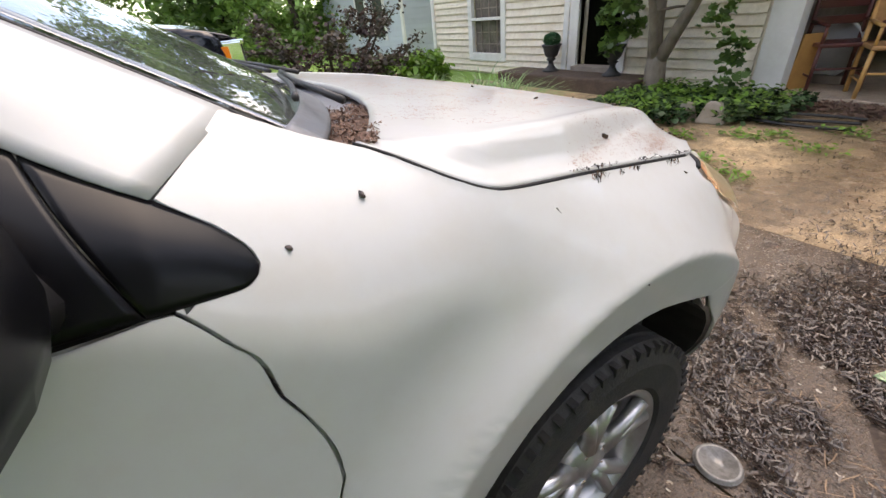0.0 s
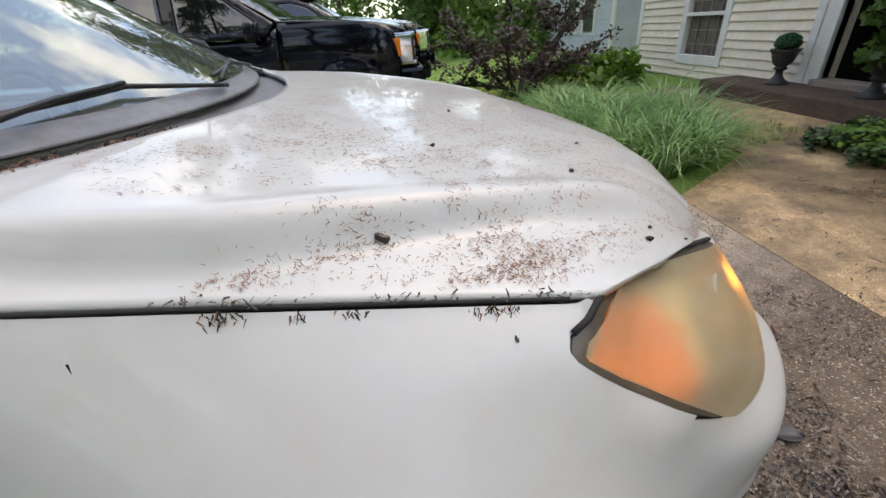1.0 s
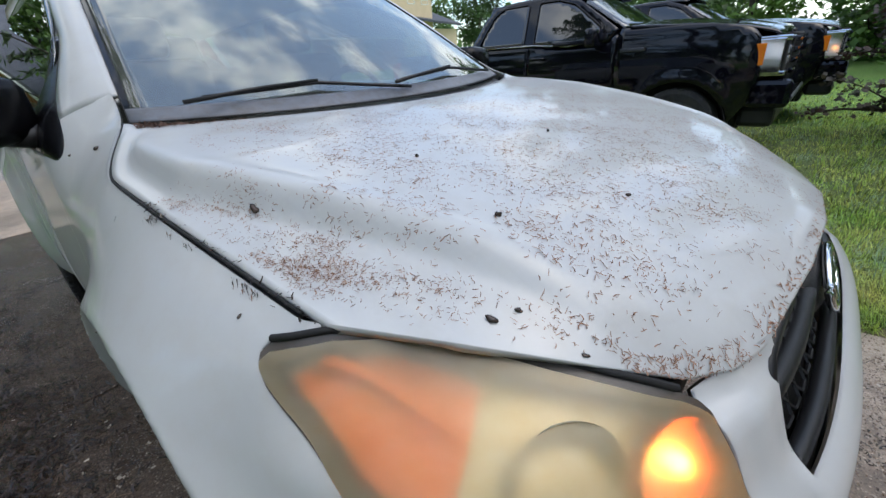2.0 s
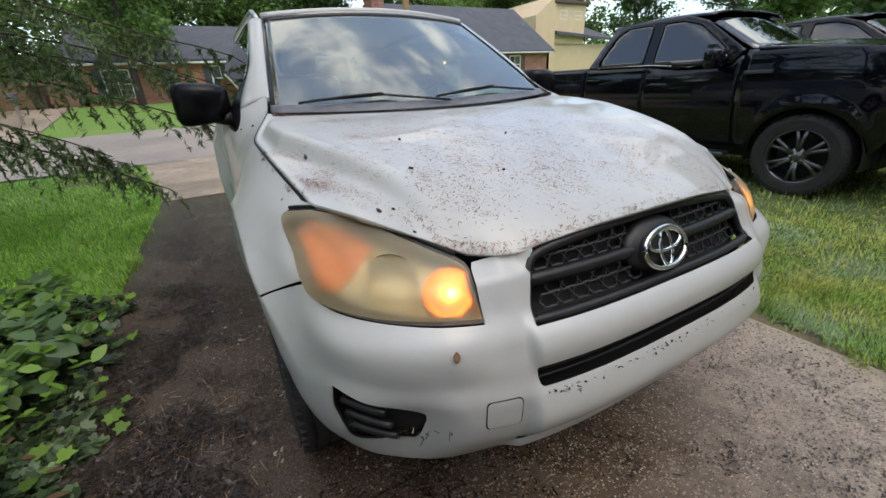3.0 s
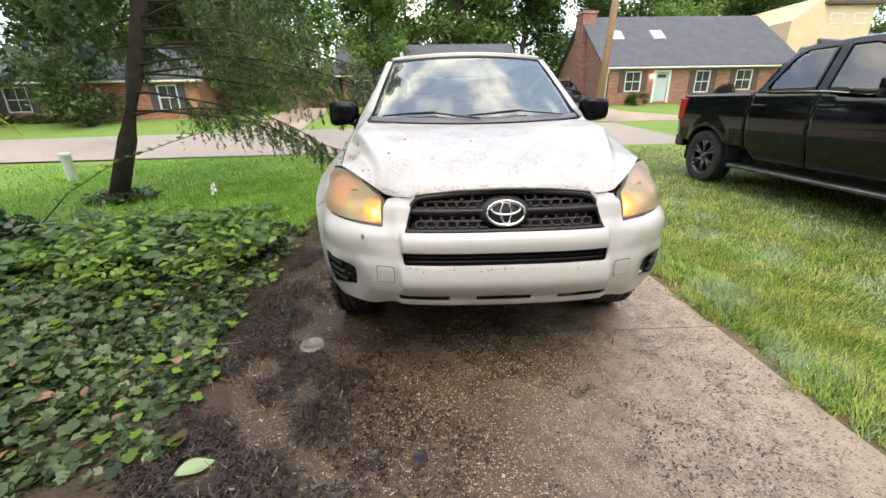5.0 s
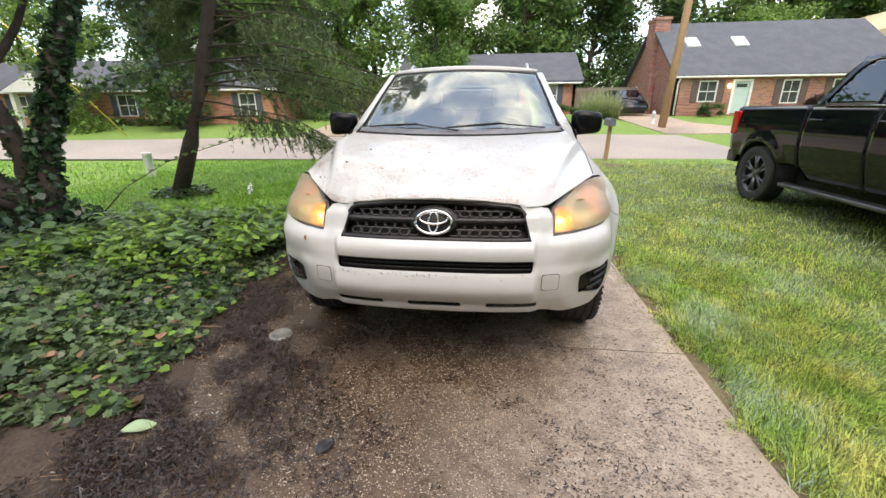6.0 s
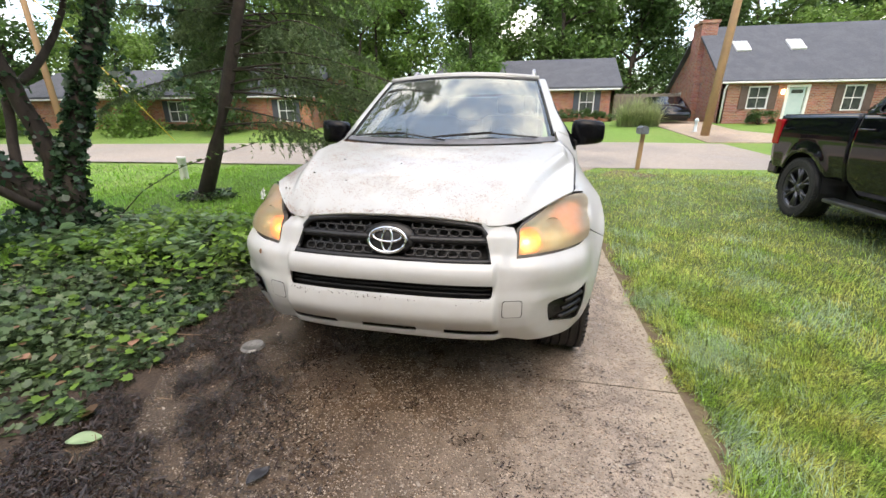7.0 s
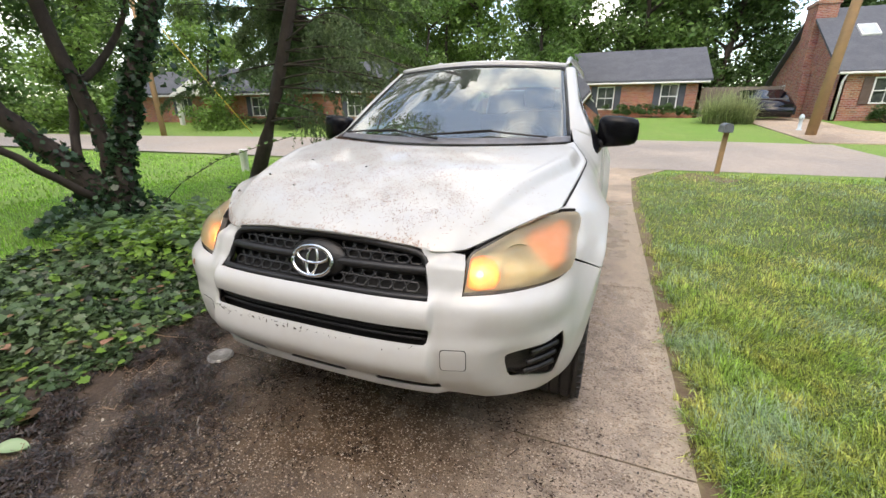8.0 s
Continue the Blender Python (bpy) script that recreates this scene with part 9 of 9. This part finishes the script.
# garage opening
part("garage_post", block((0.60, NY - 0.16, 0.18), (0.88, NY + 0.03, ZT), 0.01), M["white_trim"], near, "white garage door post")
part("garage_post", block((-3.9, NY - 0.16, 0.18), (-3.7, NY + 0.03, ZT), 0.01), M["white_trim"], near, "white garage door post")
part("garage_header", block((-3.7, NY - 0.16, 2.35), (0.60, NY + 0.02, ZT), 0.01), M["white_trim"], near)
part("garage_side", block((0.75, NY - 5.5, 0.2), (0.90, NY - 0.21, ZT)), M["grey_wood"], near)
part("garage_side", block((-4.0, NY - 5.5, 0.2), (-3.85, NY - 0.21, ZT)), M["grey_wood"], near)
part("garage_back", block((-4.0, NY - 5.6, 0.2), (0.9, NY - 5.5, ZT)), M["grey_wood"], near)
part("garage_floor", block((-4.0, NY - 5.5, 0.0), (0.75, NY + 0.05, 0.27), 0.01), M["pale_concrete"], near, "concrete garage slab")
part("garage_wing", block((-6.5, NY - 5.6, 0.0), (-4.01, NY, ZT)), M["cream_siding"], near)
bm = bmesh.new()
q = [(-6.8, NY + 0.25, ZT - 0.05), (BX1 + 0.4, NY + 0.25, ZT - 0.05), (BX1 + 0.4, NY - 3.2, ZT + 1.5), (-6.8, NY - 3.2, ZT + 1.5)]
q2 = [(-6.8, NY - 3.2, ZT + 1.5), (BX1 + 0.4, NY - 3.2, ZT + 1.5), (BX1 + 0.4, NY - 6.6, ZT - 0.1), (-6.8, NY - 6.6, ZT - 0.1)]
for s in (q, q2):
    lo = [bm.verts.new(p) for p in s]
    hi = [bm.verts.new((p[0], p[1], p[2] + 0.14)) for p in s]
    for i in range(4):
        bm.faces.new((lo[i], lo[(i + 1) % 4], hi[(i + 1) % 4], hi[i]))
    bm.faces.new(lo)
    bm.faces.new(hi)
part("roof", bm, M["shingle"], near, "grey shingle roof")
# blue-grey wing further off
M["blue_siding"] = material("blue_grey_siding", (0.50, 0.55, 0.61), 0.65, second=(0.43, 0.48, 0.54), scale=2, amount=0.5, per_object=0.04)
wing = thing("blue_house", "blue-grey lap-sided house behind the garden", "house")
part("side_wall", block((10.6, -12, 0.0), (17, -5.2, 3.2)), M["blue_siding"], wing)
for r in range(20):
    z = 0.25 + r * 0.14
    bm = bmesh.new()
    box(bm, (10.6, -5.19, z), (17, -5.165, z + 0.132), 0.004)
    part("siding_board", bm, M["blue_siding"], wing)
    bm = bmesh.new()
    box(bm, (10.565, -12, z), (10.59, -5.2, z + 0.132), 0.004)
    part("siding_board", bm, M["blue_siding"], wing)
part("corner_board", block((10.55, -5.2, 0.1), (10.68, -5.14, 3.2)), M["white_trim"], wing)
for x in (11.7, 13.0):
    part("window", block((x, -5.16, 0.8), (x + 0.7, -5.12, 2.0), 0.01), M["pane"], wing)
    for a in (x - 0.08, x + 0.7):
        part("window_frame", block((a, -5.16, 0.7), (a + 0.08, -5.10, 2.1), 0.006), M["white_trim"], wing)
part("roof", block((10.2, -12.3, 3.2), (17.4, -4.8, 3.45), 0.03), M["shingle"], wing)

# stoop, urns
M["brown_stoop"] = material("mossy_brown_stoop", (0.085, 0.055, 0.04), 0.9, second=(0.13, 0.09, 0.06), scale=5, amount=0.6, third=(0.05, 0.035, 0.025), scale3=30, amount3=0.5, bump=0.8, bump_scale=40)
tagged(part("stoop", block((1.95, NY + 0.012, 0.02), (4.50, -3.50, 0.375), 0.03), M["brown_stoop"], None), "low brown weathered stoop before the doorway", "stoop")
M["urn_metal"] = material("dark_urn", (0.035, 0.035, 0.038), 0.6, 0.2, second=(0.07, 0.065, 0.06), scale=14, amount=0.5)


def urn(x, y, label, topiary=True):
    u = thing("urn", label, "urn", "urns on the stoop", at=pose(x, y, 0.375))
    bm = bmesh.new()
    lathe(bm, [(0.001, 0), (0.125, 0), (0.125, 0.02), (0.08, 0.045), (0.045, 0.09), (0.035, 0.14), (0.06, 0.16), (0.075, 0.175), (0.05, 0.19), (0.095, 0.23), (0.12, 0.30), (0.125, 0.33), (0.15, 0.365), (0.155, 0.38), (0.13, 0.38), (0.10, 0.34), (0.001, 0.34)], 28, "z")
    part("bowl", bm, M["urn_metal"], u, "", True)
    if topiary:
        r = rng_of(91)
        d = r.normal(size=(2600, 3))
        d /= np.linalg.norm(d, axis=1)[:, None]
        d[:, 2] *= 0.78
        bulk("clipped_ball", leaves(r, np.array([0, 0, 0.445]) + d * 0.125 * r.uniform(0.85, 1.03, (2600, 1)), 0.028, DIAMOND, 0.1), leafy("clipped_green", (0.05, 0.16, 0.07), (0.07, 0.20, 0.09), 0.35), u, "clipped green ball plant", "", "")


urn(3.61, -3.84, "dark pedestal urn with a clipped green ball")
urn(2.50, -3.84, "dark pedestal urn beside the doorway", False)

# stone wedges, hoses, edging bricks
M["pale_stone"] = material("pale_concrete_block", (0.38, 0.32, 0.26), 0.85, second=(0.28, 0.23, 0.18), scale=8, amount=0.6, bump=0.5, bump_scale=60)
for x, s in ((0.98, 0.85), (0.73, 1.0)):
    bm = bmesh.new()
    box(bm, (-0.13, -0.07, 0), (0.13, 0.07, 0.20), 0)
    for v in bm.verts:
        if v.co.z > 0.1:
            v.co.x *= 0.45
            v.co.y *= 0.7
    bmesh.ops.bevel(bm, geom=bm.edges[:], offset=0.012, segments=2, affect="EDGES")
    bmesh.ops.transform(bm, matrix=pose(x, -3.02, float(gz(-3.02)), 0, 0, 12 - 40 * (s < 1)) @ Matrix.Scale(s, 4), verts=bm.verts)
    tagged(part("stone_wedge", bm, M["pale_stone"], None), "pale concrete wedge block at the bed edge", "block", "wedge blocks")
for k in range(3):
    bm = bmesh.new()
    tube(bm, [(0.62 - 0.9 * t, -3.25 - 0.1 * k + 0.10 * math.sin(3 * t + k), float(gz(-3.3)) + 0.025 + 0.012 * k) for t in np.linspace(0, 1, 14)], 0.014, 7)
    tagged(part("garden_hose", bm, M["black_plastic"], None, "", True), "dark garden hose lying by the bed", "hose", "garden hoses")
for k in range(9):
    x = 4.2 + 0.24 * k
    bm = block((-0.10, -0.05, -0.02), (0.10, 0.05, 0.06), 0.008, pose(x, -1.42 + 0.03 * k + 0.08 * math.sin(k), float(gz(-1.3)), 0, 0, 12 + 5 * math.sin(k * 2)))
    tagged(part("edging_brick", bm, material("edging_brick", (0.36, 0.17, 0.11), 0.85, second=(0.27, 0.14, 0.10), scale=9, amount=0.6) if k == 0 else bpy.data.materials["edging_brick"], None), "red brick set as bed edging", "brick", "edging bricks")
rs = rng_of(95)
n = 4200
x, y = rs.uniform(0.2, 2.1, n), rs.uniform(-3.95, -2.55, n)
k = (y < np.interp(x, [0.2, 0.9, 1.2, 2.9], [-3.15, -2.85, -2.62, -2.9]) + 0.08 * np.sin(x * 14)) & ((x < 1.9) | (y > -3.47))
bulk("bed_ivy", leaves(rs, np.stack([x, y, gz(y) + rs.uniform(0.02, 0.14, n)], 1)[k], 0.055, IVY, 0.5), M["ivy"], None, "dark ground cover beside the stoop", "ivy")
n = 1200
x, y = rs.uniform(0.3, 1.9, n), rs.uniform(-3.8, -2.6, n)
k = y < np.interp(x, [0.2, 0.9, 1.2, 2.9], [-3.15, -2.85, -2.62, -2.9])
bulk("bed_weeds", leaves(rs, np.stack([x, y, gz(y) + rs.uniform(0.08, 0.22, n)], 1)[k], 0.06, OVAL, 0.5), M["weeds"], None, "bright green weeds beside the stoop", "weeds")
c = []
for fx, fy in ((0.35, -2.75), (0.15, -2.9), (-0.2, -2.7), (0.3, -2.1), (0.05, -1.9), (-0.3, -3.2), (0.75, -2.55)):
    m = 60
    c.append(np.stack([fx + rs.normal(size=m) * 0.10, fy + rs.normal(size=m) * 0.06, gz(fy) + rs.uniform(0.01, 0.05, m)], 1))
bulk("drive_weeds", leaves(rs, np.concatenate(c), 0.045, OVAL, 0.5), M["weeds"], None, "small green weeds growing through the paving", "weeds")
n = 1600
x, y = rs.uniform(-1.2, 0.6, n), rs.normal(-3.85, 0.12, n)
bulk("garage_leaf_litter", bits(rs, x, y, gz(y) + 0.012 + rs.uniform(0, 0.03, n), 0.06, 0.02, 0.7), bpy.data.materials["dry_leaf_bits"], None, "dry brown leaves along the garage threshold", "litter")


# chairs and things in the garage
M["dark_red_wood"] = material("dark_red_wood", (0.10, 0.025, 0.02), 0.4, second=(0.06, 0.015, 0.012), scale=10, amount=0.5)
M["honey_wood"] = material("honey_wood", (0.55, 0.30, 0.10), 0.45, second=(0.42, 0.21, 0.07), scale=8, amount=0.5)
M["tan_seat"] = material("woven_tan", (0.42, 0.22, 0.09), 0.7, second=(0.32, 0.16, 0.07), scale=30, amount=0.5)


def chair(name, label, at, wood, seat_mat, back_top, slats):
    c = thing(name, label, "chair", "", "", at)

    def bar(nm, p, q, r=0.018):
        part(nm, tube(bmesh.new(), [p, q], r, 8), wood, c, "", True)
    for x in (-0.22, 0.22):
        bar("leg", (x, 0.20, 0), (x, 0.20, 0.44))
        bar("leg", (x, -0.18, 0), (x, -0.24, back_top), 0.02)
        bar("stretcher", (x, 0.20, 0.15), (x, -0.19, 0.15), 0.011)
        bar("armrest", (x, 0.22, 0.62), (x, -0.22, 0.64), 0.017)
        bar("arm_post", (x, 0.20, 0.43), (x, 0.20, 0.62), 0.014)
    bar("stretcher", (-0.22, 0.20, 0.22), (0.22, 0.20, 0.22), 0.011)
    part("seat", block((-0.24, -0.20, 0.42), (0.24, 0.23, 0.46), 0.012), seat_mat, c)
    if slats:
        for k in range(3):
            z = 0.60 + 0.15 * k
            part("back_slat", block((-0.21, -0.235 - 0.03 * k, z), (0.21, -0.215 - 0.03 * k, z + 0.08), 0.006), wood, c)
    else:
        part("backrest", block((-0.22, -0.235, 0.62), (0.22, -0.215, back_top), 0.008), seat_mat, c)
    bar("top_rail", (-0.22, -0.24, back_top), (0.22, -0.24, back_top), 0.02)


chair("rocking_chair", "dark red wooden ladder-back chair in the garage", pose(0.36, NY - 0.45, 0.27, 0, 0, 35), M["dark_red_wood"], M["dark_red_wood"], 1.15, True)
chair("wooden_chair", "honey-coloured wooden chair with woven tan seat", pose(-0.12, NY - 0.30, 0.27, 0, 0, 25), M["honey_wood"], M["tan_seat"], 0.86, False)
tub = bmesh.new()
lathe(tub, [(0.001, -0.03), (0.24, -0.03), (0.26, 0.0), (0.30, 0.03), (0.31, 0.06), (0.29, 0.08), (0.27, 0.03), (0.001, 0.02)], 36, "y", (0.54, NY - 0.80, 0.62))
tagged(part("round_basin", tub, material("grey_white_enamel", (0.55, 0.56, 0.58), 0.4, second=(0.42, 0.43, 0.45), scale=5, amount=0.5), None, "", True), "round grey-white basin leaning in the garage", "basin")
tagged(part("garage_crate", block((0.30, NY - 0.95, 0.27), (0.74, NY - 0.70, 0.36), 0.01), M["grey_wood"], None), "low wooden crate under the basin", "crate")
tagged(part("leaning_board", block((-0.12, -0.012, 0), (0.12, 0.012, 0.55), 0.004, pose(0.58, NY - 0.30, 0.27, -6, 0, 60)), M["honey_wood"], None), "tan board leaning beside the garage post", "board")
